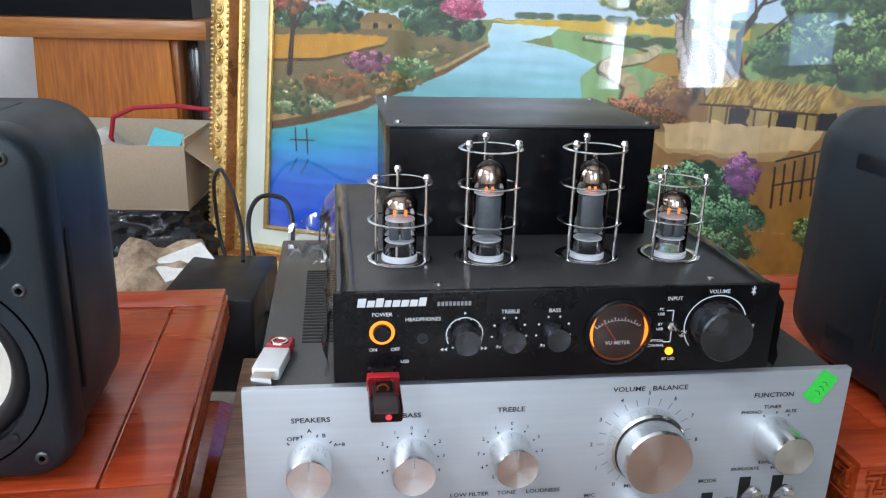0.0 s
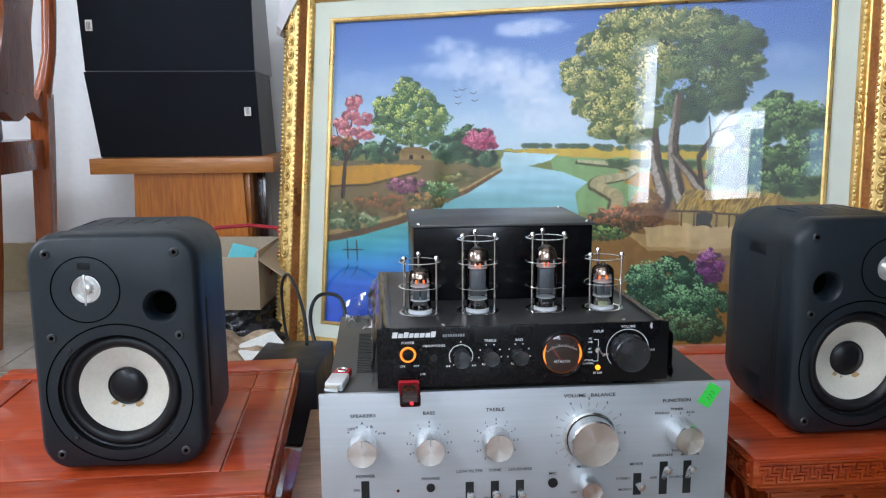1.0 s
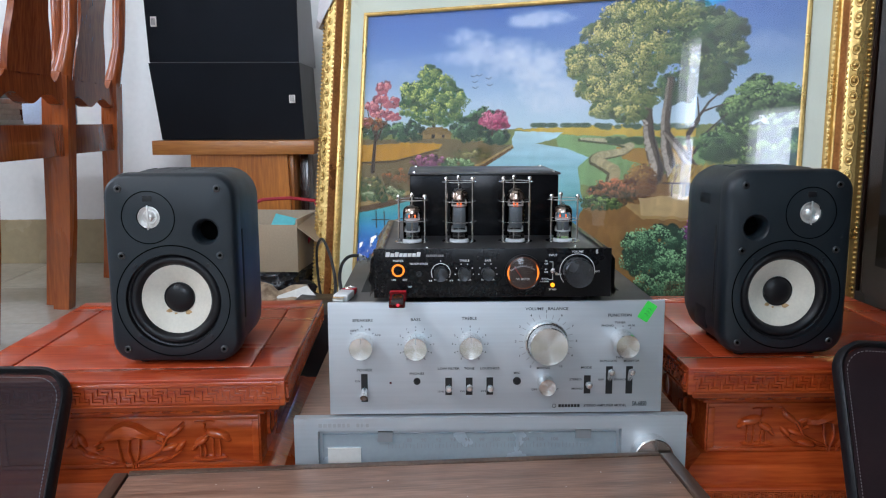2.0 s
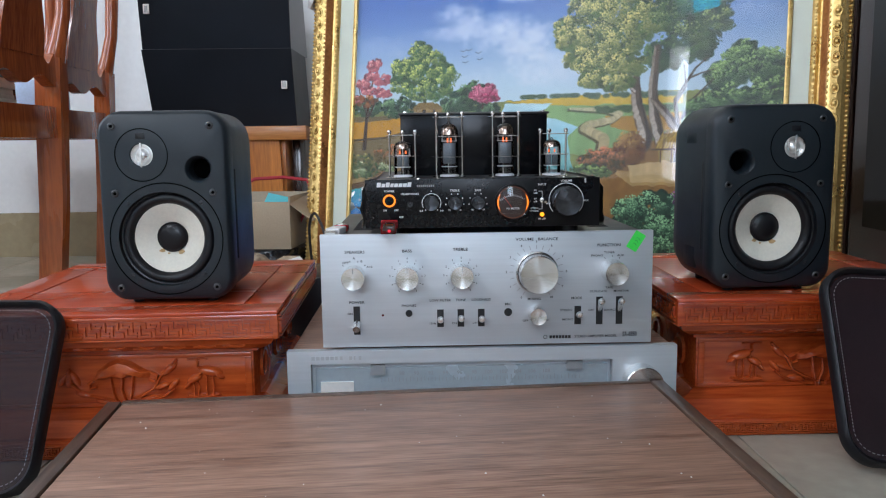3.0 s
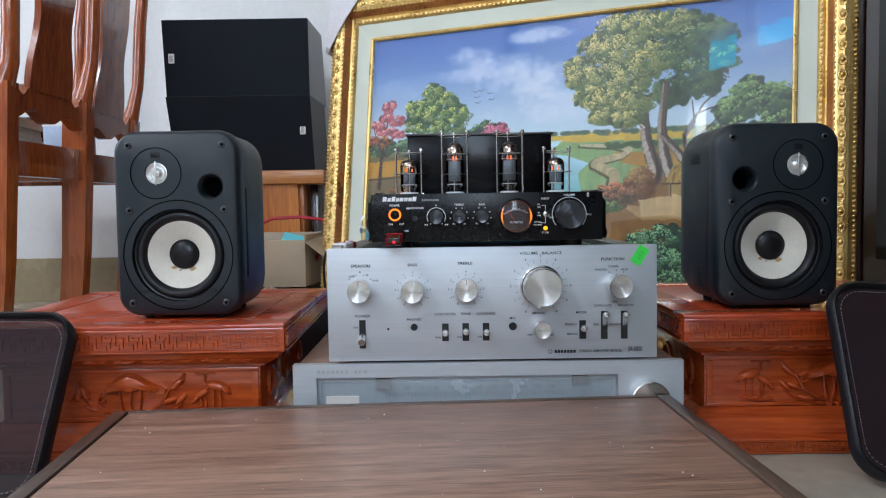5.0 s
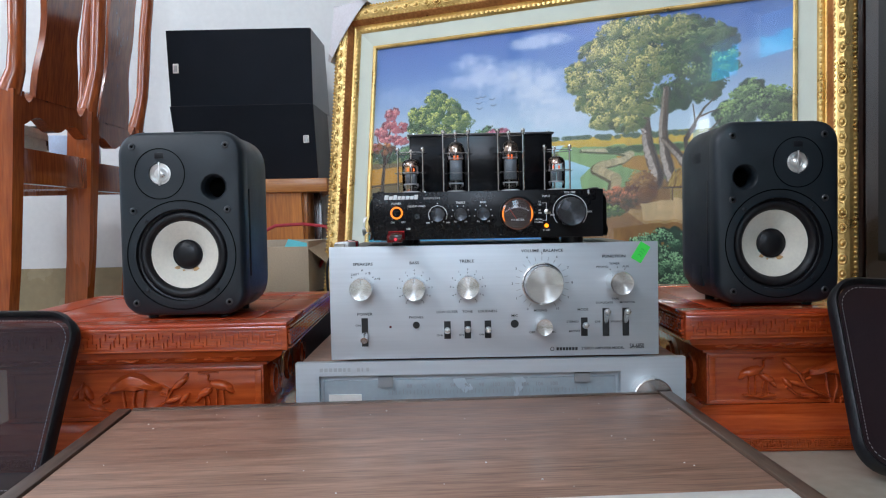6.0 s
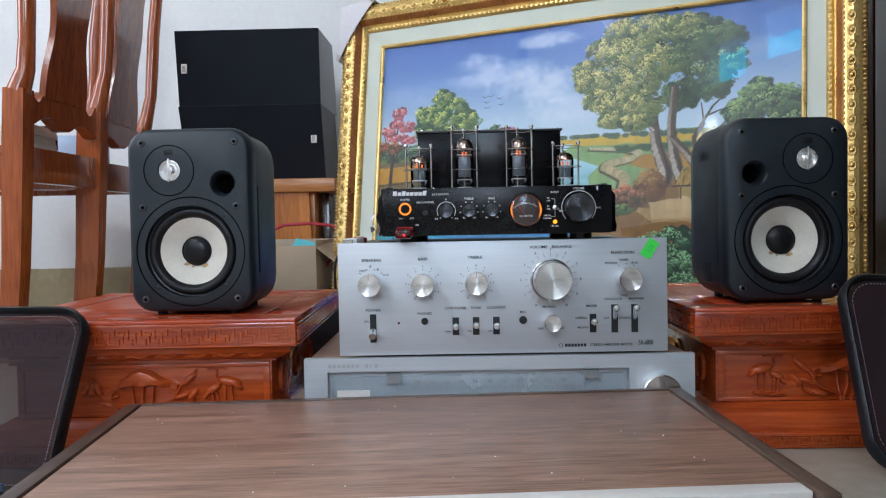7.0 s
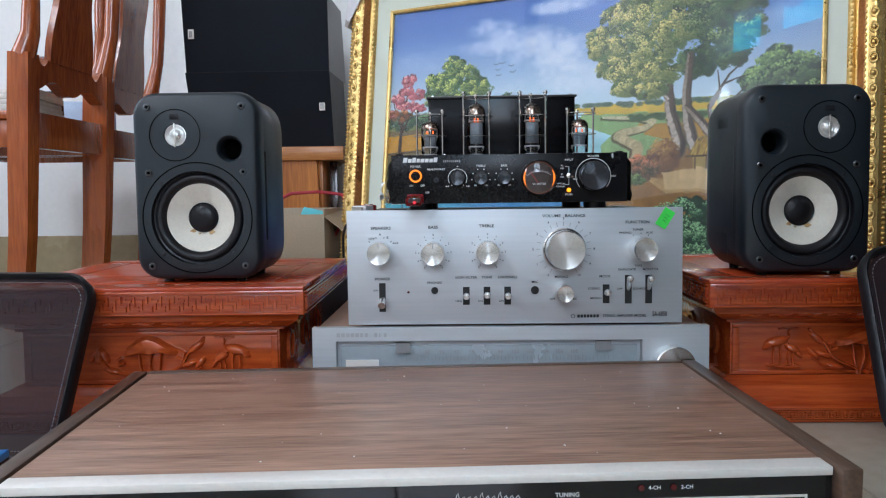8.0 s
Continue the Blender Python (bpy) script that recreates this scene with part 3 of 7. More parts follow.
    for a in (45, 135, 225, 315):
        x, z = 0.0600 * math.cos(radians(a)), wz + 0.0600 * math.sin(radians(a))
        b = lathe(nb(), [(0.0026, 0.0004), (0.0026, 0.0012), (0.0012, 0.0016), (0, 0.0016)], Matrix.Translation((x, 0, z)) @ FRONT, 10)
        part("screw", b, M_SCREW, wf)
    return t


M_TITAN = material("titanium_dome", (0.80, 0.79, 0.77), 0.34, 0.8, 0.05, 40, 300, 0.0)
M_SOCKET = material("steel_socket_screw", (0.09, 0.095, 0.10), 0.32, 0.8, 0.2, 40, 300, 0.0)
M_SCREW = material("black_screw", (0.035, 0.036, 0.04), 0.35, 0.6, 0.1, 40, 300, 0.0)
M_VOID = material("unlit_hollow", (0.002, 0.002, 0.002), 1.0, 0, 0.1, 10, 100, 0, spec=0.0)
STAND_TOP = 0.1645
loudspeaker("loudspeaker", pose(-0.3762, 0.0463, 0.1680, 0, 0, -0.5), 1, "black compact loudspeaker with cream cone, on a carved red stand", 0.0035)
loudspeaker("loudspeaker", pose(0.3532, 0.0580, 0.1680, 0, 0, 2), -1, "black compact loudspeaker with cream cone, beside a gilt frame", 0.0035)

# ---------------- carved stands ----------------


def fret_band(length, h):
    """One run of interlocking key fret in relief, along x from 0, facing -y, z from 0 to h."""
    b = nb()
    n = max(1, round(length / (h * 1.15)))
    u, t = length / n, h * 0.046
    turns = [(0.0, 0.80, 0.34, 0.80), (0.34, 0.80, 0.34, 0.50), (0.34, 0.50, 0.66, 0.50), (0.66, 0.50, 0.66, 0.20), (0.66, 0.20, 1.0, 0.20), (0.14, 0.20, 0.52, 0.20), (0.14, 0.20, 0.14, 0.64), (0.0, 0.64, 0.14, 0.64),
             (0.50, 0.80, 0.86, 0.80), (0.86, 0.80, 0.86, 0.36), (0.86, 0.36, 1.0, 0.36), (0.50, 0.64, 0.50, 0.80), (0.50, 0.64, 0.72, 0.64), (0.28, 0.36, 0.52, 0.36), (0.52, 0.20, 0.52, 0.36)]
    box(b, 0, length, -0.0030, 0.001, h * 0.94, h), box(b, 0, length, -0.0030, 0.001, 0, h * 0.06)
    for k in range(n):
        for ax, az, bx, bz in turns:
            x0, x1, z0, z1 = (k + min(ax, bx)) * u, (k + max(ax, bx)) * u, h * min(az, bz), h * max(az, bz)
            if az == bz:
                box(b, max(0, x0 - t), min(length, x1 + t), -0.0026, 0.001, z0 - t, z1 + t)
            else:
                box(b, max(0, x0 - t * 0.97), min(length, x1 + t * 0.97), -0.0029, 0.001, z0 - t * 0.8, z1 + t * 0.8)
    return b


def relief(mirror):
    """Lotus leaves and stems, carved on the front panel; x in -0.13..0.13, z about 0.03..0.11, facing -y."""
    b = nb()
    s = -1 if mirror else 1

    def blob(x, z, rx, rz, d, tilt=0, n=14):
        m = Matrix.Translation((s * x, 0, z)) @ pose(0, 0, 0, 0, s * tilt, 0)
        rows = []
        for j in range(4):
            q = j / 4
            rr = math.cos(q * math.pi / 2)
            rows.append([m @ Vector((rx * rr * math.cos(2 * math.pi * k / n), -d * math.sin(q * math.pi / 2), rz * rr * math.sin(2 * math.pi * k / n))) for k in range(n)])
        loft(b, rows)
    # domed lotus leaf with ribs
    pts = [(-0.034, 0.078), (-0.030, 0.089), (-0.018, 0.099), (-0.004, 0.105), (0.010, 0.101), (0.022, 0.093), (0.033, 0.087), (0.030, 0.079), (0.015, 0.083), (0.0, 0.079), (-0.015, 0.082)]
    c = Vector((0, -0.0075, 0.091))
    rim = [b.verts.new((s * x, 0, z)) for x, z in pts]
    mid = [b.verts.new((s * x * 0.72, -0.0058, 0.091 + (z - 0.091) * 0.72)) for x, z in pts]
    cv = b.verts.new(c)
    for k in range(len(pts)):
        q = (k + 1) % len(pts)
        b.faces.new((rim[k], rim[q], mid[q], mid[k]))
        b.faces.new((mid[k], mid[q], cv))

    def stem(points, r):
        tube(b, [(s * x, -0.0015, z) for x, z in points], r, 6)
    stem([(0.0, 0.082), (-0.002, 0.066), (0.003, 0.048), (0.001, 0.028)], 0.0017)
    stem([(0.012, 0.083), (0.010, 0.064), (0.006, 0.046), (0.004, 0.028)], 0.0015)
    stem([(-0.014, 0.081), (-0.012, 0.062), (-0.006, 0.044), (-0.002, 0.028)], 0.0015)
    stem([(0.004, 0.050), (0.022, 0.058), (0.036, 0.066), (0.044, 0.082), (0.056, 0.094), (0.064, 0.102)], 0.0019)
    stem([(0.010, 0.046), (0.028, 0.050), (0.048, 0.056), (0.060, 0.066)], 0.0017)
    stem([(-0.006, 0.050), (-0.026, 0.056), (-0.046, 0.060), (-0.060, 0.074)], 0.0018)
    stem([(-0.034, 0.078), (-0.040, 0.074), (-0.038, 0.068), (-0.031, 0.070)], 0.0022)
    stem([(0.033, 0.087), (0.040, 0.083), (0.038, 0.075), (0.031, 0.077)], 0.0022)
    for x, z, rx, rz, tl in ((0.054, 0.090, 0.012, 0.0045, -40), (0.045, 0.069, 0.011, 0.004, -20), (0.058, 0.070, 0.010, 0.004, -50), (0.030, 0.054, 0.012, 0.004, -10), (-0.062, 0.080, 0.005, 0.011, 10), (-0.069, 0.079, 0.004, 0.010, 35), (-0.055, 0.080, 0.004, 0.010, -25), (-0.062, 0.086, 0.003, 0.008, 0), (-0.046, 0.061, 0.011, 0.004, 15), (-0.024, 0.052, 0.010, 0.004, 10), (0.018, 0.040, 0.014, 0.004, 5), (-0.020, 0.038, 0.014, 0.004, -5)):
        blob(x, z, rx, rz, 0.0042, tl)
    # two wading birds at the far side
    for x, z, rx, rz, tl in ((0.102, 0.086, 0.015, 0.0065, 14), (0.112, 0.081, 0.008, 0.0035, 40), (0.083, 0.077, 0.010, 0.0050, -28), (0.076, 0.070, 0.007, 0.0028, -50)):
        blob(x, z, rx, rz, 0.0048, tl)
    stem([(0.092, 0.089), (0.087, 0.093), (0.088, 0.099), (0.085, 0.102), (0.076, 0.102)], 0.0016)
    stem([(0.088, 0.082), (0.093, 0.086), (0.097, 0.080)], 0.0014)
    stem([(0.086, 0.102), (0.094, 0.103), (0.100, 0.102)], 0.0010)
    for x0, z0, x1 in ((0.098, 0.081, 0.097), (0.105, 0.081, 0.106), (0.082, 0.073, 0.083), (0.087, 0.074, 0.089)):
        stem([(x0, z0), (x1, 0.066), (x0, 0.056)], 0.0011)
    stem([(0.074, 0.055), (0.090, 0.053), (0.112, 0.056)], 0.0020)
    for x in (0.080, 0.093, 0.108):
        blob(x, 0.056, 0.006, 0.002, 0.003, 8 * (x > 0.09))
    return b


def carved_stand(name, m, w, d, mirror, label):
    """A low wooden plinth; local x across, y from the front edge back, z up."""
    t = thing(name, m, label, "plinth stand", "pair of carved stands")
    H = STAND_TOP
    e = 0.036
    # framed top: four rails round a sunk panel
    cap = part("cap", box(nb(), 0, w, 0, d, 0.1315, H - 0.0040, 0.0015), M_REDWOOD, t, "red lacquered cap with key-fret edges")
    for nm, q in (("top_rail", (0, w, 0, 0.045)), ("top_rail", (0, w, d - 0.045, d)), ("top_rail", (0, 0.045, 0.0455, d - 0.0455)), ("top_rail", (w - 0.045, w, 0.0455, d - 0.0455))):
        part(nm, box(nb(), q[0], q[1], q[2], q[3], H - 0.0042, H, 0.0012), M_REDTOP, cap)
    part("top_panel", box(nb(), 0.0475, w - 0.0475, 0.048, d - 0.048, H - 0.0042, H - 0.0006, 0.0012), M_REDTOP, cap)
    fr = fret_band(w - 0.012, 0.0255)
    bmesh.ops.translate(fr, verts=fr.verts[:], vec=(0.006, 0, 0.1335))
    tagged(part("fret_band", fr, M_REDWOOD, cap), kind="stuff")
    for sx, rz in ((0, -90), (w, 90)):
        fr = fret_band(d - 0.012, 0.0255)
        fr.transform(pose(sx, 0.006 if sx else d - 0.006, 0.1335, 0, 0, rz))
        tagged(part("fret_band", fr, M_REDWOOD, cap), kind="stuff")
    # mouldings, body, base
    def lp(i, z):
        return [(i, i, z), (w - i, i, z), (w - i, d - i, z), (i, d - i, z)]
    b = loft(nb(), [lp(0.006, 0.1317), lp(0.010, 0.124), lp(0.018, 0.119), lp(0.022, 0.1165), lp(0.030, 0.1135), lp(0.030, 0.111)])
    part("upper_moulding", b, M_REDWOOD, t, angle=0.35)
    b = nb()
    for k in range(int((w - 0.07) / 0.034)):
        x = 0.04 + k * 0.034
        tube(b, [(x, 0.0145, 0.1205), (x + 0.008, 0.0115, 0.1225), (x + 0.017, 0.0145, 0.1200), (x + 0.026, 0.0115, 0.1225)], [0.001, 0.0022, 0.0022, 0.001], 6)
    part("leaf_carving", b, M_REDWOOD, t)
    part("body", box(nb(), e, w - e, e, d - e, 0.046, 0.1112, 0.001), M_REDWOOD, t, "red lacquered body with lotus carving")
    b = nb()
    for q in ((e + 0.002, w - e - 0.002, 0.1035, 0.1085), (e + 0.002, w - e - 0.002, 0.0465, 0.0510), (e + 0.002, e + 0.010, 0.0512, 0.1033), (w - e - 0.010, w - e - 0.002, 0.0512, 0.1033)):
        box(b, q[0], q[1], e - 0.0030, e + 0.002, q[2], q[3], 0.0008)
    part("panel_frame", b, M_REDWOOD, t)
    r = relief(mirror)
    r.transform(Matrix.Translation((w / 2, e - 0.0002, 0.0035)) @ Matrix.Diagonal((1.0, 1.7, 0.96, 1)))
    part("lotus_carving", r, M_REDWOOD, t, "carved lotus leaves and reeds in relief", angle=0.8)
    for sx in (e, w - e):
        for k in range(3):
            b = nb()
            y0 = e + 0.03 + k * (d - 2 * e - 0.06) / 2.6
            ring(b, (sx, y0 + 0.03, 0.080), 0.017, 0.004, pose(0, 0, 0, 0, 90), 20, 6)
            ring(b, (sx, y0 + 0.058, 0.070), 0.009, 0.0035, pose(0, 0, 0, 0, 90), 16, 6)
            part("scroll_carving", b, M_REDWOOD, t)
    b = loft(nb(), [lp(0.030, 0.0462), lp(0.026, 0.043), lp(0.012, 0.038), lp(0.004, 0.030), lp(-0.004, 0.0235), lp(-0.004, 0.020)])
    part("lower_moulding", b, M_REDWOOD, t, angle=0.35)
    base = part("base", box(nb(), -0.012, w + 0.012, -0.012, d + 0.012, 0.0, 0.0202, 0.0012), M_REDWOOD, t)
    fr = fret_band(w - 0.02, 0.014)
    bmesh.ops.translate(fr, verts=fr.verts[:], vec=(0.010, -0.012, 0.003))
    tagged(part("fret_band", fr, M_REDWOOD, base), kind="stuff")
    return t


carved_stand("carved_stand", pose(-0.618, -0.014, 0, 0, 0, 1.5), 0.378, 0.400, False, "low red lacquered wooden stand with carved lotus panel, under a loudspeaker")
carved_stand("carved_stand", pose(0.227, 0.020, 0), 0.385, 0.385, True, "low red lacquered wooden stand with carved panel, beside a dark cabinet")

# ---------------- music centre in the foreground ----------------


def music_centre():
    w, d, h = 0.578, 0.295, 0.081
    t = thing("music_centre", pose(-0.396, -0.069, 0) @ pose(0, 0, 0, 0, 0, 3.7) @ pose(0, 0, -0.001, 1.2), "low walnut-topped music centre with a black glass front, on the floor", "receiver")
    # local x to the right, y to the front is negative
    part("top_panel", box(nb(), 0.0, w, -d, 0.0, 0.070, h, 0.0008), M_WALNUT, t, "walnut-grain vinyl top with dust specks")
    for x0, x1 in ((-0.016, -0.0015), (w + 0.0015, w + 0.016)):
        part("side_panel", box(nb(), x0, x1, -d - 0.030, 0.004, 0.010, h + 0.002, 0.0012), M_WALNUTDARK, t, "dark walnut side panel with worn edge")
    part("back_rail", box(nb(), -0.0015, w + 0.0015, 0.0008, 0.010, 0.020, h + 0.001, 0.001), M_WALNUTDARK, t, "dark edge with pale chips")
    part("body", box(nb(), 0.0, w, -d, -0.001, 0.012, 0.0695), M_SLOT, t)
    part("front_trim", box(nb(), 0.0, w, -d - 0.020, -d - 0.0005, h - 0.006, h + 0.0005, 0.001), M_TRIM, t, "pale metal trim along the front edge")
    fp = part("front_panel", box(nb(), 0.0, w, -d - 0.018, -d - 0.001, 0.010, h - 0.0062), M_BLACKGLOSS, t, "black glass dial panel")
    yy = -d - 0.0186
    letters("TUNING", 0.0048, 0.390, yy, 0.0655, M_WHITEINK, fp)
    letters("4-CH", 0.0042, 0.4515, yy, 0.0690, M_WHITEINK, fp)
    letters("2-CH", 0.0042, 0.4745, yy, 0.0690, M_WHITEINK, fp)
    for x in (0.442, 0.465):
        part("pilot_lamp", lathe(nb(), [(0.0024, 0), (0.0020, 0.0008), (0, 0.0011)], Matrix.Translation((x, yy, 0.069)) @ FRONT, 14), M_DARKRED, fp)
    b = nb()
    for k in range(6):
        box(b, 0.095 + k * 0.0098, 0.1005 + k * 0.0098, yy - 0.0002, yy + 0.0004, 0.0600, 0.0668)
    part("maker_mark", b, M_WHITEINK, fp, "row of white blocks in place of a maker's name")
    b = nb()
    for k in range(11):
        x = 0.312 + k * 0.0042
        h2 = 0.0050 if k in (0, 4, 7) else 0.0024
        tube(b, [(x, yy, 0.0640), (x + 0.0006, yy, 0.0640 + h2 * 0.6), (x + 0.0018, yy, 0.0640 + h2), (x + 0.0020, yy, 0.0640 + h2 * 0.5), (x + 0.0030, yy, 0.0640)], 0.00028, 5)
    part("script_mark", b, M_WHITEINK, fp, "white flowing script strokes")
    for q in ((0.300, 0.372, 0.048, 0.060), (0.430, 0.560, 0.030, 0.0600)):
        b = nb()
        box(b, q[0], q[1], yy - 0.001, yy, q[3], q[3] + 0.0016), box(b, q[0], q[0] + 0.0016, yy - 0.001, yy, q[2], q[3]), box(b, q[1] - 0.0016, q[1], yy - 0.001, yy, q[2], q[3])
        part("dial_frame", b, M_TRIM, fp)
    b = nb()
    rng = random.Random(4)
    for k in range(34):
        x, y = rng.uniform(0.01, w - 0.01), -rng.uniform(0.01, d - 0.01)
        r = rng.uniform(0.0004, 0.0010)
        lathe(b, [(r, 0), (r * 0.6, r * 0.7), (0, r * 0.8)], Matrix.Translation((x, y, h)), 6)
    tagged(part("dust_specks", b, M_WALL, t, "pale dust specks"), kind="stuff")
    for x in (0.03, w - 0.03):
        for y, low in ((-0.04, 0.0018), (-d + 0.04, 0.0063)):
            part("foot", lathe(nb(), [(0.013, low), (0.014, 0.0125)], Matrix.Translation((x, y, 0)), 14), M_RUBBER, t)
    return t


music_centre()

# ---------------- valve amplifier ----------------
M_ORANGE = glow("orange_lamp_ring", (1.0, 0.22, 0.02), 1.6)
M_LED = glow("amber_led", (1.0, 0.27, 0.01), 2.4)
M_FILAMENT = glow("heater_glow", (1.0, 0.16, 0.03), 1.6)
M_METERGLOW = glow("meter_edge_glow", (1.0, 0.22, 0.03), 0.05)
M_METERFACE = material("meter_face", (0.035, 0.017, 0.012), 0.4, 0, 0.1, 30, 100, 0)
M_NEEDLE = material("red_needle", (0.6, 0.05, 0.03), 0.4, 0, 0.1, 30, 100, 0)
M_ANODE = material("grey_anode", (0.13, 0.145, 0.16), 0.45, 0.5, 0.15, 60, 300, 0.03)
M_GETTER = material("silver_getter", (0.50, 0.38, 0.31), 0.16, 1.0, 0.2, 60, 300, 0)
M_CERAMIC = material("white_ceramic", (0.75, 0.76, 0.78), 0.4, 0, 0.05, 60, 300, 0)
M_REDCLEAR = material("red_translucent_plastic", (0.45, 0.02, 0.03), 0.15, 0, 0.1, 60, 300, 0)
M_WHITEPLASTIC = material("white_plastic", (0.72, 0.71, 0.70), 0.4, 0, 0.05, 40, 300, 0)
M_SMOKEPLASTIC = clear_glass("smoky_plastic", (0.62, 0.45, 0.42), 0.06)


def valve_with_cage(parent, x, y, z, height, tall):
    c = Vector((x, y, z))
    v = part("valve", lathe(nb(), [(0.0105, 0.004), (0.0108, height * 0.5), (0.0108, height * 0.78), (0.0102, height * 0.84), (0.0085, height * 0.90), (0.0055, height * 0.94), (0.0020, height * 0.955), (0.0012, height), (0, height + 0.001)], Matrix.Translation(c), 24), M_TUBEGLASS, parent, "clear glass valve with silvered top")
    v.visible_shadow = False
    part("getter", lathe(nb(), [(0.0103, height * 0.76), (0.0098, height * 0.83), (0.0081, height * 0.89), (0.0050, height * 0.93), (0, height * 0.94)], Matrix.Translation(c), 20, False), M_GETTER, v)
    part("base_ring", lathe(nb(), [(0.0112, 0.0), (0.0112, 0.0028), (0.0080, 0.0034)], Matrix.Translation(c), 20), M_CERAMIC, v)
    b = nb()
    if tall:
        box(b, x - 0.0072, x + 0.0072, y - 0.0045, y + 0.0045, z + 0.016, z + height * 0.62, 0.001)
    else:
        box(b, x - 0.0066, x - 0.0008, y - 0.004, y + 0.004, z + 0.013, z + height * 0.55, 0.0008), box(b, x + 0.0008, x + 0.0066, y - 0.004, y + 0.004, z + 0.013, z + height * 0.55, 0.0008)
    part("anode", b, M_ANODE, v, "grey metal anode")
    b = nb()
    for q in (0.012, height * 0.57 if not tall else height * 0.64):
        lathe(b, [(0.0092, q), (0.0092, q + 0.0007)], Matrix.Translation(c), 18)
    part("mica_disc", b, M_CERAMIC, v)
    b = nb()
    for dx in (-0.002, 0.002) if tall else (-0.0035, 0.0035):
        rod(b, (x + dx, y - 0.001, z + height * 0.62), (x + dx, y - 0.001, z + height * 0.70), 0.0009, 6)
    part("heater", b, M_FILAMENT, v, "glowing orange heater")
    # wire cage: flat base ring, two or three hoops, three posts with ball nuts
    H = 0.072 if tall else 0.0515
    cage = part("cage", ring(nb(), c + Vector((0, 0, 0.0006)), 0.0180, 0.0022, None, 32, 6, 0.3), M_CHROME, parent, "chrome valve guard")
    for q in ((0.024, 0.0475, H - 0.002) if tall else (0.0255, H - 0.002)):
        part("hoop", ring(nb(), c + Vector((0, 0, q)), 0.0186, 0.0016, None, 32, 6, 0.35), M_CHROME, cage)
    for a in (90, 212, 328):
        p = c + Vector((0.0178 * math.cos(radians(a)), 0.0178 * math.sin(radians(a)), 0))
        b = rod(nb(), p, p + Vector((0, 0, H)), 0.0011, 8)
        lathe(b, [(0.0011, H - 0.001), (0.0022, H + 0.0004), (0.0026, H + 0.0022), (0.0018, H + 0.0040), (0, H + 0.0046)], Matrix.Translation(p), 10)
        part("post", b, M_CHROME, cage)


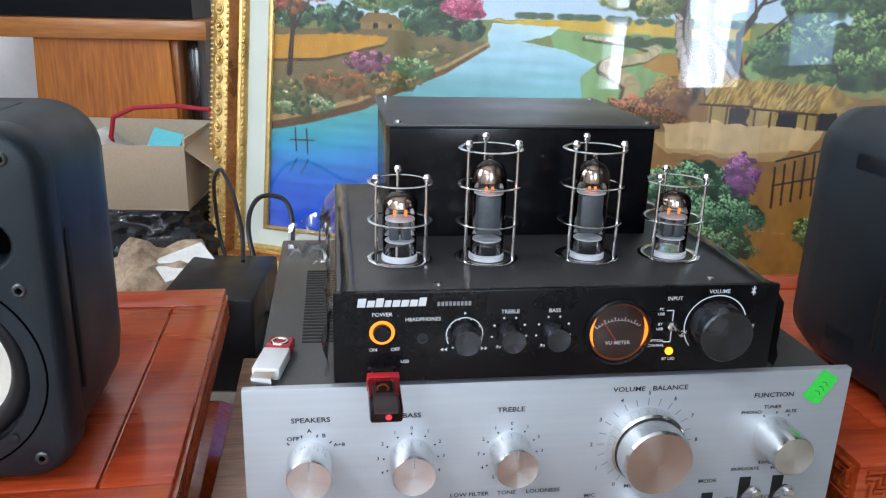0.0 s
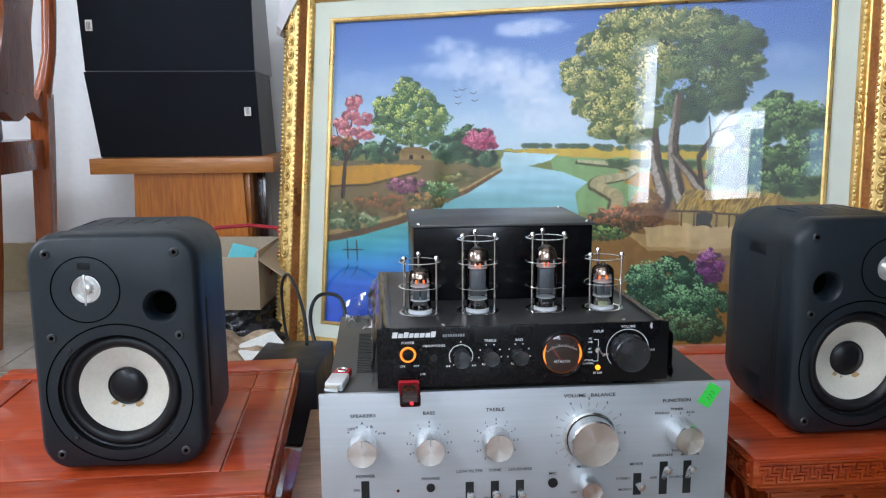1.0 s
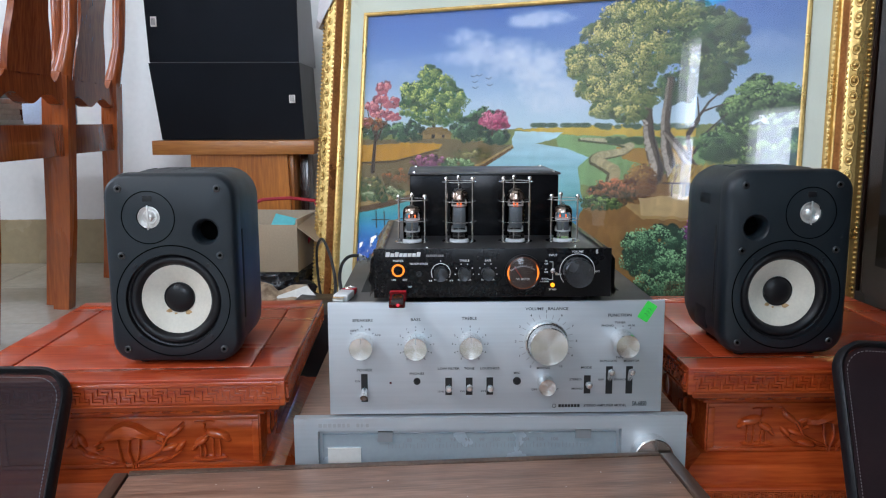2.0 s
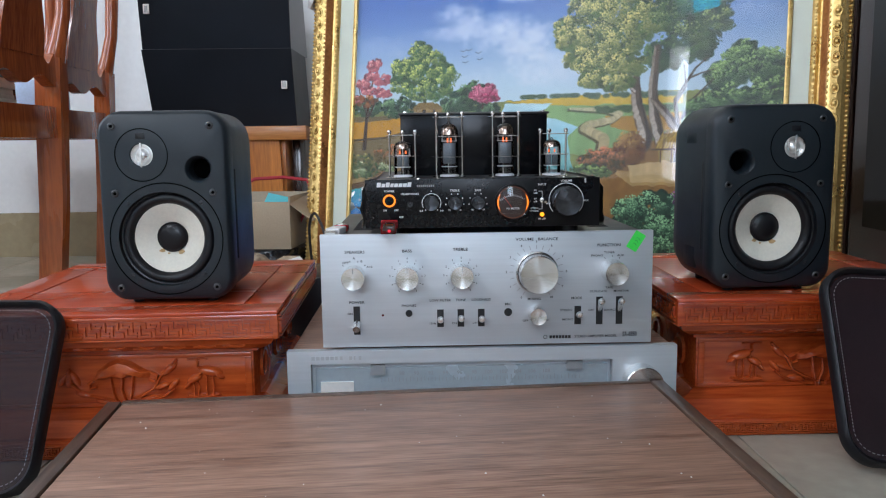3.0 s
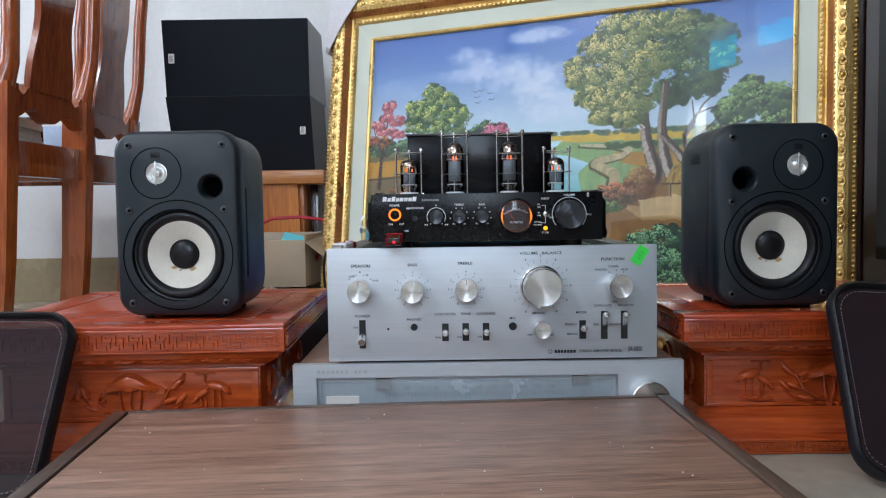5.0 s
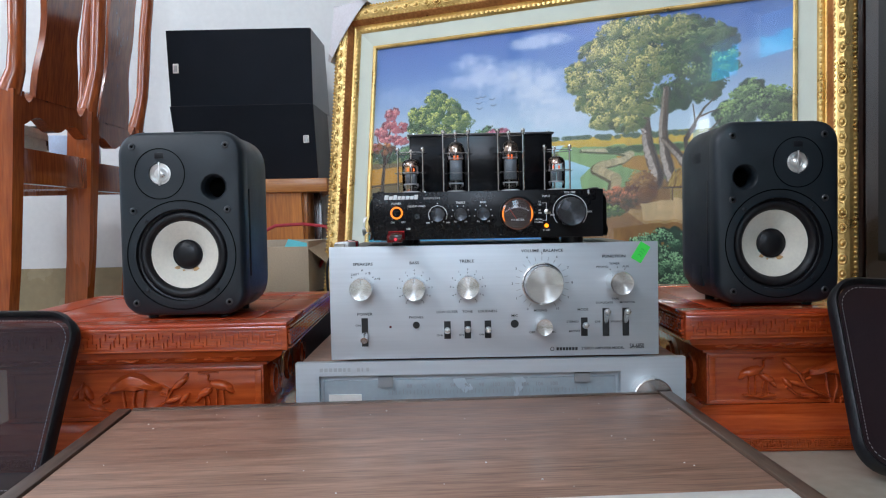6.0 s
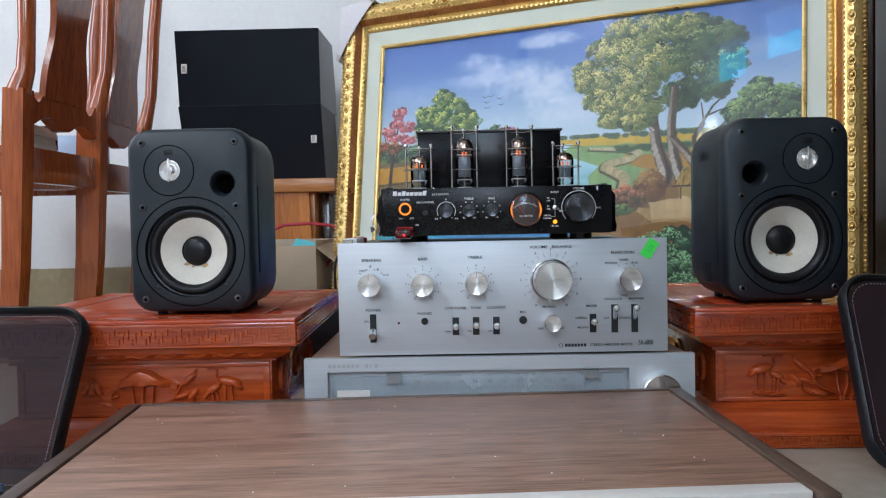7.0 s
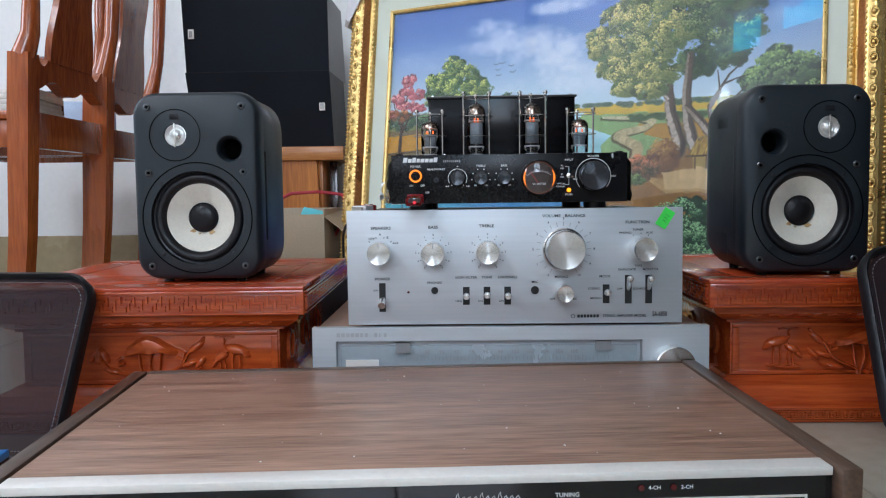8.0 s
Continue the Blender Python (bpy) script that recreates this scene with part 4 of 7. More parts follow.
def valve_amplifier():
    t = thing("valve_amplifier", pose(-0.0055, -0.008, 0.247), "small black valve amplifier with four caged glowing valves", "amplifier")
    fz0, fz1, w = 0.0105, 0.0640, 0.1315
    part("chassis", box(nb(), -w + 0.002, w - 0.002, 0.0045, 0.264, fz0, fz1, 0.0012), M_BLACKSATIN, t, "satin black steel chassis")
    fp = part("front_panel", box(nb(), -w, w, 0.0, 0.0045, fz0 - 0.0005, fz1 + 0.0005, 0.0008), M_BLACK, t, "black front panel with white print")
    for x in (-0.10, 0.10):
        for y in (0.03, 0.23):
            part("foot", lathe(nb(), [(0.013, 0), (0.013, 0.0106)], Matrix.Translation((x, y, 0.0)), 16), M_RUBBER, t)
    # transformer cover
    cov = part("transformer_cover", box(nb(), -0.0935, 0.0880, 0.106, 0.243, fz1, 0.1385, 0.001), M_COVER, t, "glossy black transformer cover")
    part("cover_lid", box(nb(), -0.0960, 0.0905, 0.1035, 0.2455, 0.1387, 0.1415, 0.0012), M_BLACKSATIN, cov)
    for x in (-0.088, 0.083):
        for y in (0.110, 0.237):
            part("screw", lathe(nb(), [(0.0026, 0.1415), (0.0024, 0.1428), (0, 0.1434)], Matrix.Translation((x, y, 0)), 10), M_CHROME, cov)
    for x in (-0.072, 0.093):
        part("screw", lathe(nb(), [(0.0024, 0.0640), (0.0022, 0.0652), (0, 0.0657)], Matrix.Translation((x, 0.012, 0)), 10), M_CHROME, t)
    for x, tall in ((-0.0900, False), (-0.0350, True), (0.0308, True), (0.0865, False)):
        valve_with_cage(t, x, 0.060, fz1, 0.0655 if tall else 0.0450, tall)
    Z = -0.247
    # controls
    r0 = part("power_button", lathe(nb(), [(0.0050, 0), (0.0050, 0.0030), (0.0044, 0.0036), (0, 0.0036)], Matrix.Translation((-0.1045, 0, 0.288 + Z)) @ FRONT, 24), M_BLACK, t)
    part("lit_ring", ring(nb(), (-0.1045, -0.0012, 0.288 + Z), 0.0062, 0.0010, pose(0, 0, 0, 90), 32, 8, 0.8), M_ORANGE, r0, "glowing orange ring")
    part("headphone_socket", lathe(nb(), [(0.0032, 0), (0.0032, 0.0012), (0.0018, 0.0012), (0.0016, 0.0002), (0, 0.0002)], Matrix.Translation((-0.0815, 0, 0.2835 + Z)) @ FRONT, 18), M_SCREW, t)
    for nm, x in (("skip_knob", -0.0575), ("treble_knob", -0.0315), ("bass_knob", -0.0055)):
        r = 0.0078 if nm == "skip_knob" else 0.0072
        knob(nm, t, x, 0.285 + Z, 0, r, 0.013, "small black knob", mat=M_BLACKKNOB)
        ticks(t, x, 0.285 + Z, 0.0096, 0.0108, -140, 140, 8, M_WHITEINK, 0.0006)
    b = nb()
    for k in range(24):
        a0, a1 = radians(-120 + 10 * k), radians(-110 + 10 * k)
        vs = [b.verts.new((-0.0575 + r * math.sin(a), -0.0005, 0.285 + Z + r * math.cos(a))) for r, a in ((0.0102, a0), (0.0109, a0), (0.0109, a1), (0.0102, a1))]
        b.faces.new(vs)
    part("knob_arc", b, M_WHITEINK, t)
    b = nb()
    for k in range(26):
        a0, a1 = radians(-130 + 10 * k), radians(-120 + 10 * k)
        vs = [b.verts.new((0.0935 + r * math.sin(a), -0.0005, 0.286 + Z + r * math.cos(a))) for r, a in ((0.0190, a0), (0.0197, a0), (0.0197, a1), (0.0190, a1))]
        b.faces.new(vs)
    part("knob_arc", b, M_WHITEINK, t)
    knob("volume_knob", t, 0.0935, 0.286 + Z, 0, 0.0160, 0.017, "large brushed black volume knob", mat=M_BLACKKNOB)
    # round meter
    mx, mz = 0.0335, 0.2845 + Z
    me = part("vu_meter", lathe(nb(), [(0.0205, 0), (0.0205, 0.003), (0.0190, 0.0042), (0.0182, 0.0036), (0.0178, 0.0008), (0, 0.0008)], Matrix.Translation((mx, 0, mz)) @ FRONT, 40), M_BLACK, t, "round meter lit from its rim")
    part("meter_face", lathe(nb(), [(0.0176, 0.0012), (0, 0.0012)], Matrix.Translation((mx, 0, mz)) @ FRONT, 40, False), M_METERFACE, me)
    part("lit_edge", ring(nb(), (mx, -0.0018, mz), 0.0176, 0.0007, pose(0, 0, 0, 90), 40, 6), M_METERGLOW, me, "orange edge light")
    for a0 in (-122, 58):
        pts = [(mx + 0.0168 * math.sin(radians(a0 + 8 * k)), -0.0020, mz + 0.0168 * math.cos(radians(a0 + 8 * k))) for k in range(9)]
        part("edge_lamp", tube(nb(), pts, [0.0002, 0.0005, 0.0008, 0.0010, 0.0011, 0.0010, 0.0008, 0.0005, 0.0002], 6), M_ORANGE, me, "orange lamp glow at the rim")
    b = nb()
    for k in range(15):
        a0 = radians(-42 + 5.6 * k)
        vs = [b.verts.new((mx + r * math.sin(a), -0.0016, mz - 0.013 + r * math.cos(a))) for r, a in ((0.0205, a0), (0.0215 + 0.001 * (k % 3 == 0), a0), (0.0215 + 0.001 * (k % 3 == 0), a0 + 0.025), (0.0205, a0 + 0.025))]
        b.faces.new(vs)
        if k < 14:
            a1 = radians(-42 + 5.6 * (k + 1))
            vs = [b.verts.new((mx + r * math.sin(a), -0.0016, mz - 0.013 + r * math.cos(a))) for r, a in ((0.0200, a0), (0.0203, a0), (0.0203, a1), (0.0200, a1))]
            b.faces.new(vs)
    part("meter_scale", b, M_WHITEINK, me)
    part("needle", rod(nb(), (mx - 0.001, -0.0019, mz - 0.006), (mx - 0.0100, -0.0019, mz + 0.0068), 0.0003, 5), M_NEEDLE, me, "thin red needle")
    letters("VU METER", 0.0036, mx, -0.0018, mz - 0.0070, M_WHITEINK, me)
    gl = part("meter_glass", lathe(nb(), [(0.0182, 0.0036), (0.012, 0.0056), (0.006, 0.0064), (0, 0.0066)], Matrix.Translation((mx, 0, mz)) @ FRONT, 32, False), M_TUBEGLASS, me)
    gl.visible_shadow = False
    part("selector_lever", rod(nb(), (0.0665, 0, 0.2865 + Z), (0.0690, -0.010, 0.2850 + Z), 0.0011, 8, 0.0016), M_CHROME, t)
    part("lever_nut", lathe(nb(), [(0.0030, 0), (0.0030, 0.0012), (0.0016, 0.0016)], Matrix.Translation((0.0665, 0, 0.2865 + Z)) @ FRONT, 6), M_CHROME, t)
    part("amber_lamp", lathe(nb(), [(0.0024, 0), (0.0024, 0.001), (0.0014, 0.0022), (0, 0.0026)], Matrix.Translation((0.0665, 0, 0.2705 + Z)) @ FRONT, 14), M_LED, t, "lit amber indicator")
    b = nb()
    for q in (((0.0665, 0.2965), (0.0665, 0.2900)), ((0.0665, 0.2830), (0.0665, 0.2765)), ((0.0625, 0.2965), (0.0665, 0.2965)), ((0.0625, 0.2765), (0.0665, 0.2765))):
        (xa, za), (xb, zb) = q
        box(b, min(xa, xb) - 0.0002, max(xa, xb) + 0.0002, -0.0006, 0, min(za, zb) + Z - 0.0002, max(za, zb) + Z + 0.0002)
    part("selector_lines", b, M_WHITEINK, t)
    y = -0.0006
    for s, x, z, h in (("POWER", -0.1045, 0.2985, 0.0036), ("HEADPHONES", -0.0815, 0.2952, 0.0034), ("TREBLE", -0.0315, 0.2985, 0.0036), ("BASS", -0.0055, 0.2985, 0.0036), ("INPUT", 0.0665, 0.3040, 0.0036), ("VOLUME", 0.0935, 0.3078, 0.0036),
                       ("MIN", 0.0735, 0.2825, 0.0030), ("MAX", 0.1155, 0.2855, 0.0032), ("ON", -0.1095, 0.2772, 0.0032), ("OFF", -0.0970, 0.2772, 0.0032), ("USB", -0.0915, 0.2695, 0.0030), ("BT LED", 0.0665, 0.2655, 0.0028),
                       ("PC", 0.0590, 0.2975, 0.0026), ("USB", 0.0590, 0.2945, 0.0026), ("BT", 0.0590, 0.2880, 0.0026), ("USB", 0.0590, 0.2850, 0.0026), ("OPTICAL", 0.0575, 0.2775, 0.0026), ("COAXIAL", 0.0575, 0.2745, 0.0026), ("-10", -0.0375, 0.2765, 0.0026), ("10+", -0.0255, 0.2765, 0.0026), ("-10", -0.0115, 0.2765, 0.0026), ("10+", 0.0005, 0.2765, 0.0026)):
        letters(s, h, x, y, z + Z, M_WHITEINK, t)
    b = nb()
    x = -0.1185
    for k, wd in enumerate((0.0046, 0.0042, 0.0042, 0.0036, 0.0042, 0.0042, 0.0042, 0.0042)):
        vs = [(x, 0.3032), (x + wd, 0.3032), (x + wd + 0.0008, 0.3072 + 0.0012 * (k in (0, 2, 7))), (x + 0.0008, 0.3072 + 0.0012 * (k in (0, 2, 7)))]
        b.faces.new([b.verts.new((p, y, q + Z)) for p, q in vs])
        x += wd + 0.0007
    part("maker_mark", b, M_WHITEINK, t, "slanted white blocks in place of a maker's name")
    b = nb()
    for k in range(9):
        box(b, -0.0735 + k * 0.0022, -0.0720 + k * 0.0022, y, 0.0001, 0.3030 + Z, 0.3054 + Z)
    part("model_mark", b, M_GREYINK, t)
    b = nb()
    for s in (-1, 1):
        for k in range(2):
            x0 = -0.0575 + s * (0.0098 + 0.0022 * k)
            b.faces.new([b.verts.new(p) for p in ((x0, y, 0.2750 + Z), (x0 + s * 0.0018, y, 0.2762 + Z), (x0, y, 0.2774 + Z))])
    b.faces.new([b.verts.new(p) for p in ((-0.0582, y, 0.2972 + Z), (-0.0566, y, 0.2982 + Z), (-0.0582, y, 0.2992 + Z))])
    tagged(part("skip_marks", b, M_WHITEINK, t), "small printed arrows", kind="stuff")
    b = nb()
    tube(b, [(0.1135, y, 0.3095 + Z), (0.1160, y, 0.3065 + Z), (0.1148, y, 0.3052 + Z), (0.1148, y, 0.3108 + Z), (0.1160, y, 0.3096 + Z), (0.1135, y, 0.3066 + Z)], 0.0003, 5)
    part("radio_mark", b, M_WHITEINK, t)
    # protective film that still clings to the sides, crumpled at the front
    rng = random.Random(7)
    for sx, nm in ((-1, "left"), (1, "right")):
        b = nb()
        rows = []
        for i in range(22):
            yy = -0.001 + 0.262 * i / 21
            row = []
            for j in range(9):
                q = j / 8
                out = 0.0025 + 0.0045 * noise.noise((yy * 40, q * 4, sx * 3)) + (0.008 * (1 - q) if i > 17 and sx < 0 else 0)
                xx = sx * (w + 0.001 + max(0, out))
                zz = fz0 + (fz1 - fz0) * q * 1.06
                if j >= 7:
                    xx = sx * (w - 0.006 * (j - 6))
                    zz = fz1 + 0.002 + 0.002 * noise.noise((yy * 60, q, sx))
                row.append(b.verts.new((xx, yy, zz)))
            rows.append(row)
        for a, c in zip(rows, rows[1:]):
            for j in range(8):
                b.faces.new((a[j], a[j + 1], c[j + 1], c[j]))
        f = part("protective_film", b, M_FILM, t, "crumpled clear protective film", angle=3)
        f.visible_shadow = False
    # a loose tail of film behind the left side
    b = nb()
    rows = []
    for i in range(10):
        row = []
        for j in range(8):
            x = -w - 0.002 - 0.034 * i / 9
            z = fz0 - 0.004 + 0.046 * j / 7 * (1 - 0.35 * i / 9)
            row.append(b.verts.new((x, 0.225 + 0.02 * noise.noise((i * 0.6, j * 0.5, 2)), z)))
        rows.append(row)
    for a, c in zip(rows, rows[1:]):
        for j in range(7):
            b.faces.new((a[j], a[j + 1], c[j + 1], c[j]))
    f = part("film_tail", b, M_FILMDULL, t, angle=3)
    f.visible_shadow = False
    return t


M_BLACKSATIN = material("satin_black_paint", (0.026, 0.025, 0.025), 0.40, 0, 0.15, 10, 500, 0.04, spec=0.7)
M_BLACKKNOB = spun(material("black_turned_knob", (0.085, 0.09, 0.10), 0.26, 0.9, 0.1, 40, 400, 0.02), 0.85)
M_COVER = material("black_enamel", (0.004, 0.004, 0.005), 0.2, 0, 0.2, 6, 100, 0.0, 0.03, spec=0.2)
valve_amplifier()


def memory_stick(name, m, label, cap_mat, body_mat, lit=False):
    """A small stick, local x along its length, lying on z = 0."""
    t = thing(name, m, label, "memory stick")
    part("body", box(nb(), 0.0, 0.030, -0.0085, 0.0085, 0.0, 0.0080, 0.0014), body_mat, t)
    c = part("cap", box(nb(), 0.030, 0.046, -0.0080, 0.0080, 0.0004, 0.0084, 0.0018), cap_mat, t, "translucent red end cap")
    part("cap_ring", ring(nb(), (0.037, 0, 0.0085), 0.0048, 0.0010, None, 20, 6), M_CHROME, c)
    part("plug", box(nb(), -0.010, 0.0, -0.006, 0.006, 0.002, 0.0065), M_CHROME, t, "metal plug")
    return t


memory_stick("memory_stick", pose(-0.1775, 0.018, 0.2472, 0, 0, 80), "white memory stick with a red cap, lying on the amplifier", M_REDCLEAR, M_WHITEPLASTIC)
rs = thing("wireless_dongle", pose(-0.110, -0.008, 0.264, 6), "short clear red dongle plugged into the valve amplifier", "dongle")
part("shell", box(nb(), -0.0088, 0.0088, -0.044, -0.001, -0.0045, 0.0045, 0.0018), M_SMOKEPLASTIC, rs, "smoky red clear shell").visible_shadow = False
part("board", box(nb(), -0.0062, 0.0062, -0.040, -0.001, -0.0012, 0.0012), M_ANODE, rs)
part("chip", box(nb(), -0.0045, 0.0045, -0.024, -0.014, 0.0012, 0.0026), M_SLOT, rs)
part("contacts", box(nb(), -0.0055, 0.0055, -0.0105, -0.002, 0.0012, 0.0022), M_CHROME, rs)
part("red_band", box(nb(), -0.0091, 0.0091, -0.0145, -0.0085, -0.0048, 0.0048, 0.001), M_REDCLEAR, rs)
part("red_lamp", lathe(nb(), [(0.0018, 0), (0, 0.0012)], Matrix.Translation((0.001, -0.0442, -0.0005)) @ FRONT, 10, False), glow("red_led", (1.0, 0.03, 0.06), 1.0), rs, "lit red indicator")

# ---------------- gilt frame with landscape painting ----------------
PU = Vector((0.896586, -0.442869, -0.000048)).normalized()
PV = Vector((0.056226, 0.113721, 0.991920)).normalized()
PN = PU.cross(PV).normalized()          # towards the room
PO = Vector((-0.2435, 0.9015, 0.088))
PW, PH = 0.897, 0.598
LOW = 0.81          # the bottom rail is a little narrower than the others
PM = Matrix(((PU.x, PV.x, PN.x, PO.x), (PU.y, PV.y, PN.y, PO.y), (PU.z, PV.z, PN.z, PO.z), (0, 0, 0, 1)))


def paint_landscape(W, H):
    """Brush-stroke landscape as an array of colours, row 0 at the top."""
    rng = np.random.default_rng(11)
    vv, uu = np.mgrid[0:H, 0:W]
    u, v = (uu + 0.5) / W, (vv + 0.5) / H
    A = W / H

    def cloud_noise(nx, ny, seed):
        r = np.random.default_rng(seed).random((ny + 1, nx + 1))
        x, y = u * nx, v * ny
        i, j = np.clip(x.astype(int), 0, nx - 1), np.clip(y.astype(int), 0, ny - 1)
        fx, fy = x - i, y - j
        fx, fy = fx * fx * (3 - 2 * fx), fy * fy * (3 - 2 * fy)
        return (r[j, i] * (1 - fx) + r[j, i + 1] * fx) * (1 - fy) + (r[j + 1, i] * (1 - fx) + r[j + 1, i + 1] * fx) * fy
    n1 = cloud_noise(7, 6, 1) * 0.38 + cloud_noise(15, 14, 2) * 0.27 + cloud_noise(34, 30, 3) * 0.2 + cloud_noise(80, 70, 6) * 0.15
    n2 = cloud_noise(60, 20, 4) * 0.6 + cloud_noise(150, 60, 5) * 0.4
    img = np.zeros((H, W, 3))

    def mix(c, a):
        img[:] = img * (1 - a[..., None]) + np.array(c) * a[..., None]

    def soft(x, e0, e1):
        q = np.clip((x - e0) / (e1 - e0), 0, 1)
        return q * q * (3 - 2 * q)
    # sky
    g = soft(v, 0.0, 0.42)
    img[:] = (np.array((0.28, 0.45, 0.74)) * (1 - g)[..., None] + np.array((0.76, 0.85, 0.90)) * g[..., None])
    for cu, cv, ru, rv, st in ((0.27, 0.10, 0.07, 0.045, 0.75), (0.34, 0.15, 0.11, 0.04, 0.5), (0.43, 0.215, 0.11, 0.075, 0.8), (0.47, 0.05, 0.09, 0.028, 0.7), (0.50, 0.32, 0.16, 0.07, 0.6), (0.10, 0.21, 0.12, 0.05, 0.35), (0.24, 0.17, 0.14, 0.03, 0.4), (0.38, 0.34, 0.14, 0.05, 0.5), (0.93, 0.16, 0.1, 0.05, 0.3)):
        d = ((u - cu) / ru) ** 2 + ((v - cv) / rv) ** 2
        mix((0.86, 0.89, 0.94), st * np.clip(soft(n1 * 2.0 - d * 0.60 - 0.30, 0.0, 0.95), 0, 1))

    def poly(pts, c, edge=0.004, tex=0.12):
        inside = np.zeros((H, W), bool)
        wob = (n2 - 0.5) * edge * 3
        px, py = u + wob, v + wob
        n = len(pts)
        for k in range(n):
            (x0, y0), (x1, y1) = pts[k], pts[(k + 1) % n]
            if y0 == y1:
                continue
            cr = ((y0 > py) != (y1 > py)) & (px < (x1 - x0) * (py - y0) / (y1 - y0) + x0)
            inside ^= cr
        t = 1 + tex * (n2 - 0.5) * 2
        img[inside] = (np.array(c) * t[..., None])[inside]
        return inside

    def dab(cx, cy, rx, ry, c, ang=0.0, alpha=0.85):
        x0, x1 = int((cx - rx - ry) * W), int((cx + rx + ry) * W) + 2
        y0, y1 = int((cy - (rx + ry) * A) * H), int((cy + (rx + ry) * A) * H) + 2
        x0, y0, x1, y1 = max(0, x0), max(0, y0), min(W, x1), min(H, y1)
        if x1 <= x0 or y1 <= y0:
            return
        dx, dy = u[y0:y1, x0:x1] - cx, (v[y0:y1, x0:x1] - cy) / A
        ca, sa = math.cos(ang), math.sin(ang)
        d = ((dx * ca + dy * sa) / rx) ** 2 + ((-dx * sa + dy * ca) / ry) ** 2
        a = (alpha * np.clip(1.6 * (1 - d), 0, 1))[..., None]
        img[y0:y1, x0:x1] = img[y0:y1, x0:x1] * (1 - a) + np.array(c) * a

    def clump(cx, cy, ru, rv, n, size, dark, light, lit=(-0.5, -0.7), gap=0.0):
        """Foliage: tufts of leaf dabs, each dark below and light on the side of the light."""
        dark, light = np.array(dark), np.array(light)
        for k in range(n // 3):
            a, r = rng.random() * 2 * math.pi, math.sqrt(rng.random())
            z = size * (0.9 + 0.5 * rng.random())
            dab(cx + r * math.cos(a) * ru * 0.92, cy + r * math.sin(a) * rv * 0.92, z, z * 0.7, dark * (0.7 + 0.6 * rng.random()) + light * 0.08 * rng.random(), rng.random() * 3.1)
        tufts = max(4, n // 8)
        spots = sorted([(math.sqrt(rng.random()), rng.random() * 2 * math.pi) for _ in range(tufts)], key=lambda q: -abs(q[0]))
        tr = min(ru, rv / A) * 0.24 + size * 0.45
        for r, a in spots:
            x, y = r * math.cos(a), r * math.sin(a)
            glob = np.clip(0.55 + 0.5 * (x * lit[0] + y * lit[1]), 0.05, 1.0)
            tx, ty = cx + x * ru * 0.95, cy + y * rv * 0.95
            for j in range(26):
                q = j / 25
                b2, r2 = rng.random() * 2 * math.pi, math.sqrt(rng.random())
                ox, oy = r2 * math.cos(b2), r2 * math.sin(b2)
                loc = np.clip(0.5 + 0.6 * (ox * lit[0] + oy * lit[1]), 0, 1)
                s = np.clip(0.14 + 1.30 * glob * loc * (0.45 + 0.95 * q) + 0.32 * (rng.random() - 0.5), 0, 1.1)
                z = max(0.0020, size * 0.26) * (0.6 + 0.8 * rng.random())
                dab(tx + ox * tr, ty + oy * tr * A * 0.75, z, z * 0.55, np.clip(dark * (1 - s) + light * 1.12 * s, 0, 1), rng.random() * 3.1, 0.95)

    def stroke(pts, r0, r1, c0, c1, wob=0.0):
        pts = np.array(pts, float)
        seg = np.hypot(np.diff(pts[:, 0]), np.diff(pts[:, 1]) / A)
        tt = np.concatenate([[0], np.cumsum(seg)])
        n = max(6, int(tt[-1] / max(0.0015, min(r0, r1) * 0.5)))
        for k in range(n + 1):
            s = tt[-1] * k / n
            x, y = np.interp(s, tt, pts[:, 0]), np.interp(s, tt, pts[:, 1])
            f = k / n
            r = r0 + (r1 - r0) * f
            c = np.array(c0) * (1 - f) + np.array(c1) * f
            dab(x + rng.normal() * wob, y + rng.normal() * wob, r, r * 0.8, c * (0.85 + 0.3 * rng.random()), rng.random() * 3)
    # far fields and distant hedges
    poly([(-0.05, 0.44), (0.30, 0.43), (0.40, 0.415), (0.78, 0.402), (1.05, 0.41), (1.05, 1.05), (-0.05, 1.05)], (0.50, 0.54, 0.30))
    poly([(0.40, 0.418), (0.60, 0.405), (0.80, 0.405), (0.80, 0.445), (0.62, 0.440), (0.50, 0.436)], (0.82, 0.68, 0.24))
    for k in range(60):
        x = 0.44 + 0.36 * rng.random()
        dab(x, 0.405 + 0.010 * rng.random() * (x > 0.6), 0.010, 0.006, (0.28, 0.38, 0.30))
    # green meadows right of the river with a pale winding path
    poly([(0.50, 0.438), (0.80, 0.440), (0.85, 0.60), (0.56, 0.60), (0.53, 0.55)], (0.52, 0.66, 0.42))
    poly([(0.60, 0.442), (0.80, 0.442), (0.80, 0.47), (0.66, 0.468)], (0.46, 0.54, 0.32))
    poly([(0.64, 0.478), (0.80, 0.470), (0.80, 0.525), (0.70, 0.530), (0.65, 0.510)], (0.70, 0.52, 0.20))
    lane = [(0.56, 0.449), (0.64, 0.456), (0.672, 0.470), (0.655, 0.488), (0.605, 0.502), (0.592, 0.514), (0.615, 0.530), (0.640, 0.550), (0.635, 0.60)]
    stroke([(x - 0.004, y + 0.004) for x, y in lane], 0.005, 0.016, (0.30, 0.34, 0.20), (0.34, 0.28, 0.16))
    stroke(lane, 0.0035, 0.014, (0.76, 0.74, 0.58), (0.70, 0.62, 0.44))
